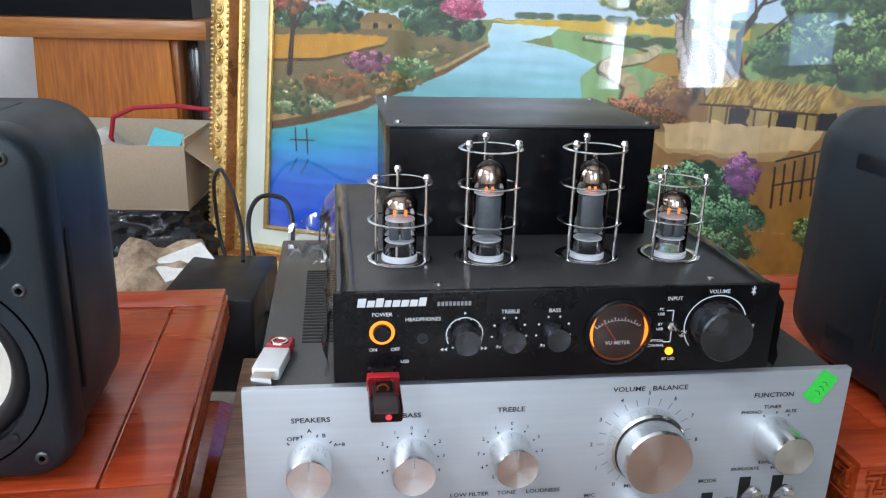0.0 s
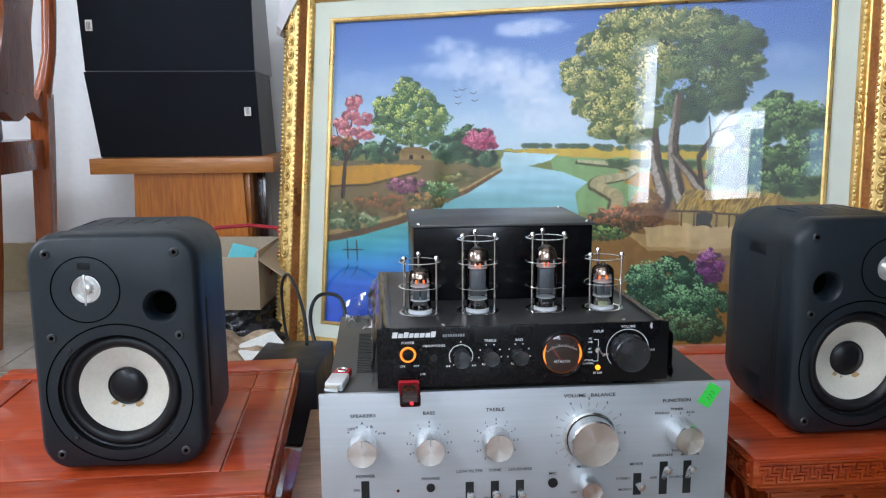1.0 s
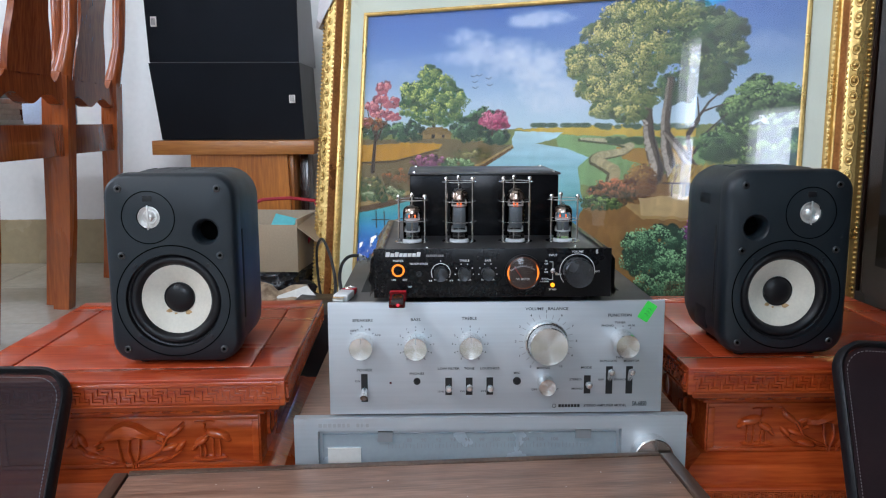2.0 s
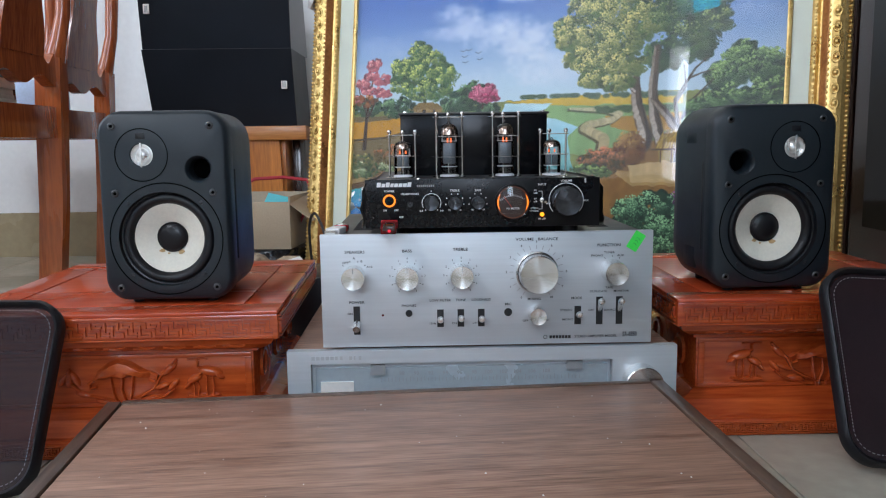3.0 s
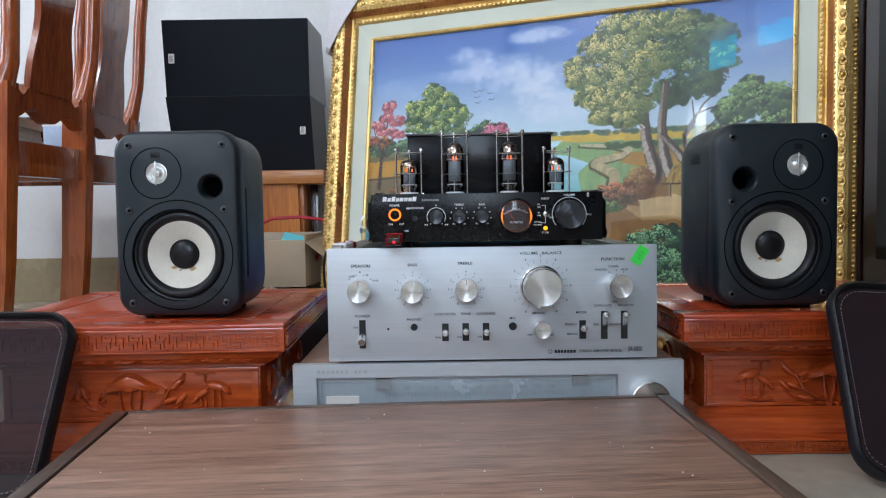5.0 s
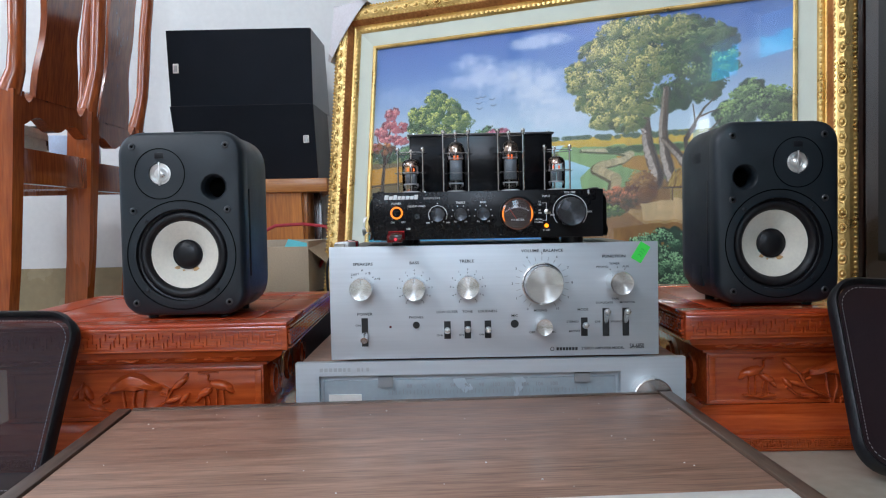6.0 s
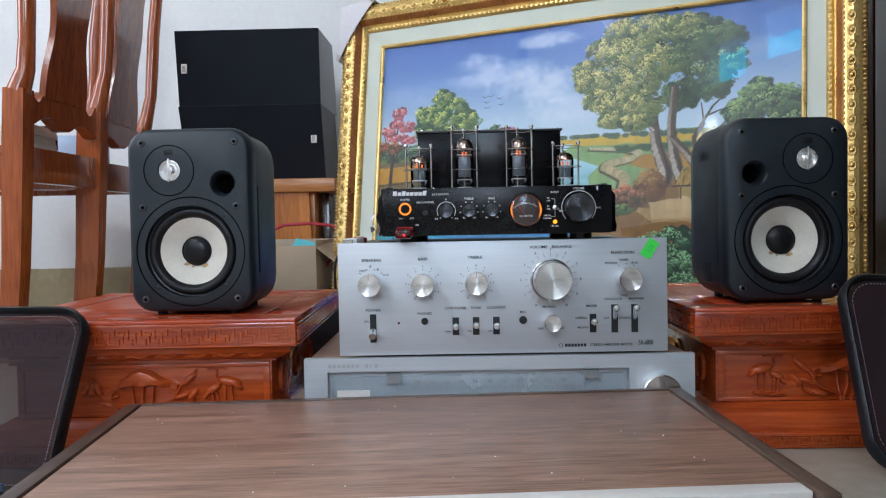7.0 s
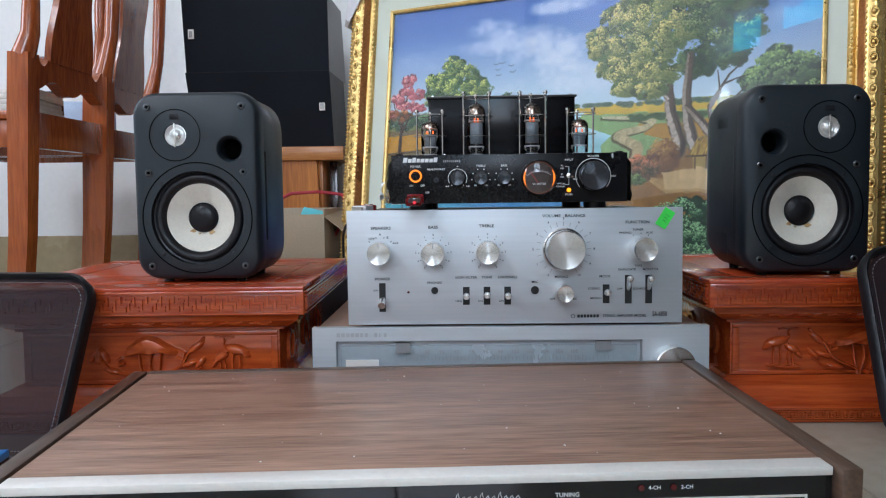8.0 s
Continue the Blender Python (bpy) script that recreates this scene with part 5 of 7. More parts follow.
    for k in range(50):
        dab(0.62 + 0.16 * rng.random(), 0.448 + 0.012 * rng.random(), 0.009, 0.006, (0.24, 0.34, 0.20))
    # river
    riv = poly([(0.405, 0.424), (0.52, 0.430), (0.505, 0.448), (0.457, 0.466), (0.525, 0.480), (0.580, 0.510), (0.555, 0.545), (0.565, 0.60), (0.575, 0.66), (0.55, 0.78), (0.50, 1.05), (-0.05, 1.05), (-0.05, 0.70), (0.0, 0.705), (0.192, 0.635), (0.30, 0.560), (0.398, 0.485)], (0.5, 0.6, 0.7), 0.003, 0.0)
    rg = np.clip((v - 0.42) / 0.58, 0, 1)
    deep = np.stack([np.interp(rg, [0, 0.16, 0.40, 0.62, 1], [c0, c1, c2, c3, c4]) for c0, c1, c2, c3, c4 in ((0.76, 0.64, 0.36, 0.18, 0.14), (0.88, 0.82, 0.64, 0.48, 0.34), (0.91, 0.87, 0.64, 0.80, 0.86))], -1)
    deep += 0.05 * (n2 - 0.5)[..., None] + 0.10 * (cloud_noise(12, 70, 9) - 0.5)[..., None]
    deep[..., 1] += 0.14 * soft(0.14 - np.abs(v - 0.74), 0, 0.14) * soft(0.35 - u, 0, 0.3)
    img[riv] = deep[riv]
    # left shore: paddy, flower beds and earthen bank
    poly([(-0.05, 0.46), (0.20, 0.448), (0.40, 0.470), (0.398, 0.484), (0.30, 0.560), (0.19, 0.630), (-0.05, 0.722)], (0.46, 0.40, 0.26))
    poly([(-0.05, 0.485), (0.10, 0.468), (0.225, 0.470), (0.215, 0.490), (0.10, 0.535), (-0.05, 0.560)], (0.78, 0.56, 0.10))
    stroke([(0.0, 0.545), (0.10, 0.535), (0.215, 0.492)], 0.004, 0.003, (0.30, 0.22, 0.10), (0.36, 0.28, 0.12))
    stroke([(0.40, 0.480), (0.33, 0.545), (0.26, 0.590), (0.18, 0.648), (0.08, 0.690), (-0.02, 0.722)], 0.005, 0.012, (0.42, 0.30, 0.16), (0.36, 0.24, 0.12))
    stroke([(0.40, 0.474), (0.33, 0.535), (0.25, 0.580), (0.17, 0.635), (0.07, 0.677), (-0.02, 0.707)], 0.003, 0.007, (0.70, 0.58, 0.36), (0.62, 0.50, 0.30))
    for cx, cy, ru, rv, n, c0, c1 in ((0.06, 0.655, 0.08, 0.030, 200, (0.16, 0.28, 0.12), (0.80, 0.82, 0.66)), (0.135, 0.600, 0.075, 0.035, 220, (0.30, 0.26, 0.12), (0.70, 0.38, 0.20)), (0.19, 0.535, 0.05, 0.024, 150, (0.30, 0.16, 0.24), (0.78, 0.46, 0.62)), (0.27, 0.545, 0.045, 0.028, 150, (0.18, 0.30, 0.16), (0.62, 0.74, 0.52)), (0.24, 0.580, 0.05, 0.02, 110, (0.26, 0.28, 0.12), (0.72, 0.50, 0.28)), (0.30, 0.505, 0.05, 0.018, 90, (0.30, 0.30, 0.14), (0.66, 0.62, 0.40)), (0.02, 0.62, 0.05, 0.03, 100, (0.18, 0.26, 0.12), (0.66, 0.60, 0.34))):
        clump(cx, cy, ru, rv, n, 0.006, c0, c1, (-0.2, -0.9))
    # hedge, trees and hut on the left shore
    for cx, cy, ru, rv, n in ((0.03, 0.42, 0.06, 0.03, 130), (0.13, 0.425, 0.05, 0.035, 130), (0.29, 0.415, 0.05, 0.045, 170), (0.36, 0.445, 0.035, 0.022, 100)):
        clump(cx, cy, ru, rv, n, 0.009, (0.08, 0.20, 0.14), (0.46, 0.60, 0.42))
    clump(0.325, 0.385, 0.035, 0.04, 120, 0.008, (0.06, 0.16, 0.10), (0.36, 0.52, 0.32))
    stroke([(0.20, 0.43), (0.197, 0.33)], 0.006, 0.003, (0.22, 0.15, 0.08), (0.25, 0.17, 0.09))
    for cx, cy, ru, rv, n in ((0.183, 0.235, 0.030, 0.045, 150), (0.215, 0.270, 0.035, 0.040, 150), (0.140, 0.285, 0.038, 0.040, 160), (0.250, 0.315, 0.036, 0.036, 150), (0.185, 0.315, 0.050, 0.045, 220), (0.130, 0.345, 0.030, 0.032, 110), (0.205, 0.365, 0.070, 0.040, 240)):
        clump(cx, cy, ru, rv, n, 0.008, (0.17, 0.31, 0.18), (0.78, 0.80, 0.42))
    poly([(0.170, 0.452), (0.170, 0.432), (0.245, 0.432), (0.245, 0.452)], (0.60, 0.48, 0.28))
    poly([(0.160, 0.436), (0.180, 0.414), (0.232, 0.414), (0.250, 0.436)], (0.50, 0.40, 0.20))
    poly([(0.195, 0.452), (0.195, 0.438), (0.205, 0.438), (0.205, 0.452)], (0.14, 0.10, 0.06))
    poly([(0.222, 0.450), (0.222, 0.438), (0.230, 0.438), (0.230, 0.450)], (0.18, 0.12, 0.06))
    stroke([(0.037, 0.575), (0.040, 0.47), (0.046, 0.38), (0.055, 0.32)], 0.007, 0.003, (0.20, 0.13, 0.09), (0.28, 0.18, 0.12))
    stroke([(0.040, 0.47), (0.065, 0.40), (0.085, 0.36)], 0.004, 0.002, (0.20, 0.13, 0.09), (0.28, 0.18, 0.12))
    stroke([(0.041, 0.45), (0.022, 0.39), (0.015, 0.35)], 0.003, 0.002, (0.20, 0.13, 0.09), (0.28, 0.18, 0.12))
    for cx, cy, ru, rv, n in ((0.057, 0.268, 0.022, 0.022, 80), (0.078, 0.322, 0.026, 0.020, 90), (0.028, 0.338, 0.022, 0.022, 80), (0.055, 0.362, 0.034, 0.014, 80), (0.086, 0.376, 0.020, 0.014, 60), (0.012, 0.395, 0.018, 0.018, 60), (0.050, 0.308, 0.020, 0.018, 60)):
        clump(cx, cy, ru, rv, n, 0.006, (0.56, 0.25, 0.30), (0.93, 0.62, 0.60))
    clump(0.03, 0.40, 0.04, 0.02, 50, 0.007, (0.45, 0.25, 0.12), (0.80, 0.50, 0.26))
    stroke([(0.35, 0.44), (0.350, 0.40)], 0.003, 0.002, (0.22, 0.14, 0.1), (0.25, 0.16, 0.1))
    clump(0.350, 0.385, 0.034, 0.030, 130, 0.008, (0.56, 0.20, 0.32), (0.92, 0.52, 0.62))
    clump(0.372, 0.40, 0.02, 0.016, 50, 0.006, (0.45, 0.10, 0.24), (0.85, 0.36, 0.50))
    # old posts standing in the water
    for x, h in ((0.052, 0.06), (0.075, 0.065)):
        stroke([(x, 0.72), (x + 0.004, 0.72 + h)], 0.0022, 0.0022, (0.14, 0.16, 0.14), (0.12, 0.14, 0.14))
        stroke([(x + 0.006, 0.80), (x - 0.008, 0.84)], 0.002, 0.0015, (0.10, 0.28, 0.36), (0.10, 0.26, 0.46))
    stroke([(0.042, 0.752), (0.090, 0.748)], 0.0020, 0.0020, (0.14, 0.16, 0.14), (0.12, 0.14, 0.14))
    # right foreground: earth, lane, distant trees
    poly([(0.60, 0.60), (0.70, 0.56), (0.85, 0.55), (1.05, 0.55), (1.05, 1.05), (0.48, 1.05), (0.55, 0.80), (0.575, 0.66)], (0.56, 0.40, 0.20))
    poly([(0.66, 0.655), (0.76, 0.64), (0.90, 0.66), (0.86, 0.70), (0.70, 0.70)], (0.70, 0.56, 0.34))
    poly([(0.83, 0.72), (1.05, 0.78), (1.05, 0.93), (0.88, 0.98), (0.82, 1.05), (0.72, 1.05), (0.80, 0.90)], (0.60, 0.42, 0.16))
    for cx, cy, ru, rv, n in ((0.915, 0.30, 0.035, 0.040, 180), (0.955, 0.335, 0.05, 0.05, 220), (0.885, 0.36, 0.045, 0.04, 190), (0.98, 0.42, 0.05, 0.05, 180), (0.89, 0.44, 0.06, 0.05, 200), (0.95, 0.49, 0.08, 0.04, 220)):
        clump(cx, cy, ru, rv, n, 0.011, (0.10, 0.20, 0.12), (0.50, 0.62, 0.36))
    # great tree
    bark0, bark1 = (0.34, 0.29, 0.25), (0.76, 0.71, 0.66)
    for cx, cy, ru, rv, n in ((0.81, 0.20, 0.060, 0.10, 360), (0.77, 0.10, 0.085, 0.075, 420), (0.85, 0.13, 0.040, 0.06, 200), (0.83, 0.28, 0.035, 0.035, 130), (0.76, 0.29, 0.045, 0.05, 200)):
        clump(cx, cy, ru, rv, n, 0.009, (0.09, 0.19, 0.12), (0.36, 0.47, 0.27), (-0.7, -0.5))
    for pts, r0, r1 in (([(0.792, 0.50), (0.785, 0.43), (0.823, 0.335), (0.848, 0.300)], 0.006, 0.002), ([(0.786, 0.44), (0.806, 0.39), (0.800, 0.32)], 0.004, 0.0015), ([(0.80, 0.49), (0.82, 0.43), (0.860, 0.37)], 0.004, 0.0015), ([(0.81, 0.365), (0.835, 0.35), (0.87, 0.335)], 0.003, 0.001)):
        stroke(pts, r0, r1, (0.24, 0.19, 0.15), (0.22, 0.18, 0.12))
    for pts, r0, r1 in (([(0.722, 0.575), (0.728, 0.545), (0.714, 0.48), (0.706, 0.44), (0.699, 0.35), (0.685, 0.25)], 0.020, 0.006), ([(0.765, 0.575), (0.752, 0.53), (0.742, 0.47), (0.738, 0.39), (0.744, 0.26)], 0.017, 0.007), ([(0.812, 0.560), (0.792, 0.52), (0.768, 0.475), (0.742, 0.430)], 0.015, 0.010), ([(0.703, 0.40), (0.672, 0.35), (0.655, 0.30)], 0.008, 0.003)):
        stroke(pts, r0, r1, bark0, (0.32, 0.26, 0.20))
        stroke([(x - r0 * 0.30, y) for x, y in pts], r0 * 0.42, r1 * 0.35, bark1, (0.52, 0.46, 0.40), 0.0012)
        stroke([(x + r0 * 0.45, y) for x, y in pts], r0 * 0.16, r1 * 0.2, (0.20, 0.15, 0.12), (0.20, 0.16, 0.12), 0.001)
    for cx, cy, ru, rv, n in ((0.555, 0.185, 0.040, 0.045, 230), (0.595, 0.120, 0.050, 0.050, 280), (0.635, 0.060, 0.050, 0.045, 260), (0.690, 0.060, 0.055, 0.050, 280), (0.650, 0.150, 0.060, 0.060, 340), (0.600, 0.225, 0.055, 0.045, 290), (0.665, 0.235, 0.055, 0.055, 310), (0.575, 0.285, 0.035, 0.035, 160), (0.620, 0.305, 0.050, 0.045, 260), (0.680, 0.310, 0.045, 0.045, 220), (0.610, 0.355, 0.035, 0.025, 130), (0.660, 0.370, 0.040, 0.025, 140), (0.715, 0.180, 0.045, 0.060, 260), (0.755, 0.060, 0.055, 0.040, 220), (0.545, 0.225, 0.025, 0.030, 90)):
        clump(cx, cy, ru, rv, n, 0.0085, (0.25, 0.33, 0.17), (0.78, 0.73, 0.44), (-0.6, -0.7))
    for cx, cy, ru, rv, n in ((0.775, 0.155, 0.05, 0.06, 150), (0.82, 0.10, 0.05, 0.05, 140), (0.83, 0.21, 0.045, 0.06, 150), (0.875, 0.19, 0.020, 0.035, 70)):
        clump(cx, cy, ru, rv, n, 0.008, (0.16, 0.26, 0.15), (0.54, 0.60, 0.36), (-0.6, -0.7))
    # birds in the sky
    for bx, by in ((0.296, 0.238), (0.310, 0.236), (0.334, 0.247), (0.300, 0.258), (0.302, 0.278), (0.338, 0.270)):
        stroke([(bx - 0.007, by - 0.004), (bx, by), (bx + 0.007, by - 0.006)], 0.0012, 0.0010, (0.22, 0.22, 0.28), (0.24, 0.24, 0.30))
    # haystack, thatched huts, gate
    clump(0.695, 0.585, 0.032, 0.055, 260, 0.009, (0.34, 0.20, 0.10), (0.66, 0.50, 0.26), (-0.6, -0.6))
    poly([(0.690, 0.635), (0.76, 0.622), (0.92, 0.626), (0.90, 0.672), (0.80, 0.690), (0.70, 0.690)], (0.78, 0.66, 0.46))
    poly([(0.750, 0.570), (0.945, 0.560), (0.938, 0.626), (0.757, 0.622)], (0.62, 0.52, 0.28))
    for x in (0.801, 0.872, 0.925):
        poly([(x - 0.017, 0.588), (x + 0.013, 0.588), (x + 0.013, 0.626), (x - 0.017, 0.624)], (0.10, 0.09, 0.10))
    for x in (0.760, 0.783, 0.823, 0.845, 0.895, 0.910):
        stroke([(x, 0.580), (x, 0.625)], 0.0022, 0.0022, (0.34, 0.22, 0.10), (0.30, 0.20, 0.10))
    for roof in ([(0.741, 0.586), (0.766, 0.528), (0.842, 0.527), (0.822, 0.584)], [(0.818, 0.588), (0.845, 0.529), (0.926, 0.531), (0.955, 0.560), (0.908, 0.592)]):
        poly(roof, (0.64, 0.50, 0.19), tex=0.4)
        (ax, ay), (bx, by), (cx, cy), (ex, ey) = roof[0], roof[1], roof[2], roof[-1]
        for k in range(150):
            q, r = rng.random(), rng.random()
            x, y = (bx + (cx - bx) * q) * (1 - r) + (ax + (ex - ax) * q) * r, (by + (cy - by) * q) * (1 - r) + (ay + (ey - ay) * q) * r
            dab(x, y, 0.008, 0.0011, (0.80, 0.67, 0.32) if rng.random() > 0.45 else (0.44, 0.32, 0.12), 1.9 + 0.3 * rng.random())
        stroke([(ax, ay), (ex, ey)], 0.0025, 0.0025, (0.26, 0.17, 0.08), (0.26, 0.17, 0.08))
    clump(0.845, 0.470, 0.045, 0.045, 260, 0.008, (0.10, 0.20, 0.12), (0.42, 0.56, 0.34), (-0.5, -0.7))
    clump(0.635, 0.622, 0.055, 0.040, 320, 0.007, (0.22, 0.20, 0.10), (0.76, 0.44, 0.30), (-0.2, -0.9))
    clump(0.61, 0.655, 0.05, 0.022, 160, 0.006, (0.14, 0.22, 0.10), (0.56, 0.66, 0.36), (-0.2, -0.9))
    for k in range(11):
        x = 0.862 + 0.013 * k + (0.03 if k > 5 else 0)
        y = 0.700 + 0.05 * abs(k - 5.5) / 5.5 * (0.4 if k > 5 else 1)
        stroke([(x, y - 0.035), (x + 0.002, y + 0.055)], 0.0022, 0.0022, (0.16, 0.12, 0.07), (0.14, 0.10, 0.06))
    stroke([(0.862, 0.70), (0.93, 0.665)], 0.002, 0.002, (0.16, 0.12, 0.07), (0.14, 0.10, 0.06))
    stroke([(0.862, 0.755), (0.93, 0.725)], 0.002, 0.002, (0.16, 0.12, 0.07), (0.14, 0.10, 0.06))
    # bushes at the front
    for cx, cy, ru, rv, n in ((0.765, 0.765, 0.07, 0.05, 380), (0.735, 0.835, 0.07, 0.06, 380), (0.80, 0.84, 0.055, 0.05, 300), (0.77, 0.91, 0.08, 0.045, 340), (0.70, 0.79, 0.035, 0.05, 180)):
        clump(cx, cy, ru, rv, n, 0.009, (0.08, 0.20, 0.14), (0.54, 0.72, 0.52), (-0.4, -0.8))
    clump(0.815, 0.735, 0.025, 0.05, 160, 0.006, (0.30, 0.10, 0.30), (0.70, 0.42, 0.66), (-0.3, -0.8))
    for cx, cy in ((0.935, 0.85), (0.985, 0.82), (0.96, 0.93)):
        clump(cx, cy, 0.035, 0.035, 170, 0.008, (0.08, 0.18, 0.08), (0.60, 0.68, 0.40), (-0.3, -0.8))
    # canvas grain
    img *= (1 + 0.05 * (np.random.default_rng(5).random((H, W)) - 0.5))[..., None]
    return np.clip(img, 0.0, 1.0) ** 2.2


def painting():
    t = thing("framed_painting", PM, "river landscape painting in a wide gilt frame, leaning back", "painting")
    W, H = 900, 600
    img = paint_landscape(W, H)
    me = bpy.data.meshes.new("canvas")
    xs, ys = np.linspace(-0.004, PW + 0.004, W), np.linspace(PH + 0.004, -0.004, H)
    gx, gy = np.meshgrid(xs, ys)
    co = np.stack([gx, gy, np.full_like(gx, 0.0)], -1).reshape(-1, 3)
    idx = np.arange(W * H).reshape(H, W)
    quads = np.stack([idx[:-1, :-1], idx[1:, :-1], idx[1:, 1:], idx[:-1, 1:]], -1).reshape(-1, 4)
    me.vertices.add(len(co))
    me.vertices.foreach_set("co", co.ravel())
    me.loops.add(quads.size)
    me.loops.foreach_set("vertex_index", quads.ravel())
    me.polygons.add(len(quads))
    me.polygons.foreach_set("loop_start", np.arange(0, quads.size, 4))
    me.update()
    ca = me.color_attributes.new("paint", "FLOAT_COLOR", "POINT")
    ca.data.foreach_set("color", np.concatenate([img.reshape(-1, 3), np.ones((W * H, 1))], 1).ravel())
    m = material("oil_paint", (0.5, 0.5, 0.5), 0.42, 0, 0.1, 30, 420, 0.25)
    n, l = m.node_tree.nodes, m.node_tree.links
    at = n.new("ShaderNodeAttribute")
    at.attribute_name = "paint"
    l.new(at.outputs["Color"], n["Principled BSDF"].inputs["Base Color"])
    me.materials.append(m)
    cv = new("canvas", me)
    cv.parent = t
    tagged(cv, "oil landscape with river, huts and a great tree")
    part("backing", box(nb(), -0.09, PW + 0.09, -0.07, PH + 0.09, -0.015, -0.004), M_CARTON, t)

    def rails(name, prof, mat, label=""):
        """Four mitred rails; prof holds (outward, height) points."""
        corners = lambda s, h: [(-s, -s * LOW, h), (PW + s, -s * LOW, h), (PW + s, PH + s, h), (-s, PH + s, h)]
        for k in range(4):
            b = nb()
            rows = [[corners(s, h)[k], corners(s, h)[(k + 1) % 4]] for s, h in prof]
            vr = [[b.verts.new(p) for p in r] for r in rows]
            n2 = len(vr)
            for i in range(n2):
                j = (i + 1) % n2
                b.faces.new((vr[i][0], vr[i][1], vr[j][1], vr[j][0]))
            b.faces.new([r[0] for r in vr]), b.faces.new([r[1] for r in vr])
            yield part(name, b, mat, t, label, angle=0.5)
    list(rails("gilt_lip", [(0.0, 0.001), (0.0, 0.008), (0.003, 0.010), (0.007, 0.009), (0.0085, 0.005), (0.0085, 0.001)], M_GOLD))
    list(rails("mat_border", [(0.0088, 0.001), (0.0088, 0.0055), (0.040, 0.011), (0.040, 0.001)], M_MAT, "pale green-grey linen border"))
    list(rails("inner_rail", [(0.0402, -0.004), (0.0402, 0.014), (0.044, 0.018), (0.049, 0.018), (0.053, 0.014), (0.056, 0.016), (0.0562, -0.004)], M_GOLD))
    outer = list(rails("gilt_rail", [(0.0564, -0.016), (0.0564, 0.016), (0.060, 0.021), (0.066, 0.028), (0.074, 0.034), (0.084, 0.036), (0.092, 0.033), (0.097, 0.026), (0.100, 0.022), (0.104, 0.020), (0.106, 0.012), (0.106, -0.016)], M_GOLD, "heavy gilt rail with beaded ornament"))
    list(rails("cove", [(0.0570, 0.0150), (0.0570, 0.0185), (0.0604, 0.0232), (0.0660, 0.0296), (0.0672, 0.0300), (0.0672, 0.0270)], M_COVE, "red-bronze cove"))
    # white card still wrapped over the upper left corner
    cx, cy, n5 = -0.1105, PH + 0.1105, 14
    b = nb()
    rim, edge = [], []
    for k in range(n5 + 1):
        q = k / n5
        sag = 0.014 * math.sin(q * math.pi) - 0.006 * math.sin(q * 2 * math.pi)
        edge.append((cx + 0.094 * q + 0.8 * sag * 0.6, cy - 0.138 * (1 - q) + sag * 0.6, 0.034 + 0.009 * math.sin(q * math.pi)))
        p = (cx, cy - 0.138 + 0.276 * q) if q <= 0.5 else (cx + 0.188 * (q - 0.5), cy)
        rim.append((p[0], min(p[1], cy), 0.029))
    fold = [(0.82 * r[0] + 0.18 * e[0], 0.82 * r[1] + 0.18 * e[1], 0.0415) for r, e in zip(rim, edge)]
    back = [(p[0], p[1], -0.014) for p in rim]
    inside = lambda r: [(p[0] + 0.0008, p[1] - 0.0008, p[2] - 0.0014) for p in r]
    rows = [[b.verts.new(p) for p in r] for r in (edge, fold, rim, back, inside(back), inside(rim), inside(fold), inside(edge))]
    for r0, r1 in zip(rows, rows[1:] + rows[:1]):
        for j in range(n5):
            vs = [r0[j], r0[j + 1], r1[j + 1], r1[j]]
            b.faces.new(vs)
    part("corner_wrap", b, M_WRAP, t, "white card wrapped over one corner", angle=0.5)
    # beading and leaf ornament along the rails
    proto = nb()
    bmesh.ops.create_uvsphere(proto, u_segments=7, v_segments=5, radius=1.0)
    sv = [v.co.copy() for v in proto.verts]
    sf = [[v.index for v in f.verts] for f in proto.faces]
    proto.free()

    def beads(s, h, step, size, parentrails):
        L = [PW + 2 * s, PH + s + s * LOW, PW + 2 * s, PH + s + s * LOW]
        st = [(-s, -s * LOW), (PW + s, -s * LOW), (PW + s, PH + s), (-s, PH + s)]
        dr = [(1, 0), (0, 1), (-1, 0), (0, -1)]
        for k in range(4):
            n3 = int(L[k] / step)
            vs, fs = [], []
            for i in range(n3):
                d = (i + 0.5) * L[k] / n3
                c = Vector((st[k][0] + dr[k][0] * d, st[k][1] + dr[k][1] * d, h))
                along, across = (0, 1) if dr[k][0] else (1, 0)
                sc = [0, 0, size[2]]
                sc[along], sc[across] = size[0], size[1]
                base = len(vs)
                vs += [c + Vector((p.x * sc[0], p.y * sc[1], p.z * sc[2])) for p in sv]
                fs += [[base + q for q in f] for f in sf]
            m2 = bpy.data.meshes.new("beading")
            m2.from_pydata(vs, [], fs)
            m2.polygons.foreach_set("use_smooth", [True] * len(m2.polygons))
            m2.materials.append(M_GOLD)
            ob = new("beading", m2)
            ob.parent = parentrails[k]
            tagged(ob, "run of small gilt beads", kind="stuff")
    beads(0.1015, 0.0215, 0.0085, (0.0032, 0.0042, 0.0036), outer)
    proto = ring(nb(), (0, 0, 0), 0.78, 0.24, None, 12, 5, 0.9)
    proto.verts.index_update()
    sv, sf = [v.co.copy() for v in proto.verts], [[v.index for v in f.verts] for f in proto.faces]
    proto.free()
    beads(0.0810, 0.0352, 0.0260, (0.0108, 0.0078, 0.0056), outer)
    proto = nb()
    bmesh.ops.create_uvsphere(proto, u_segments=7, v_segments=5, radius=1.0)
    sv, sf = [v.co.copy() for v in proto.verts], [[v.index for v in f.verts] for f in proto.faces]
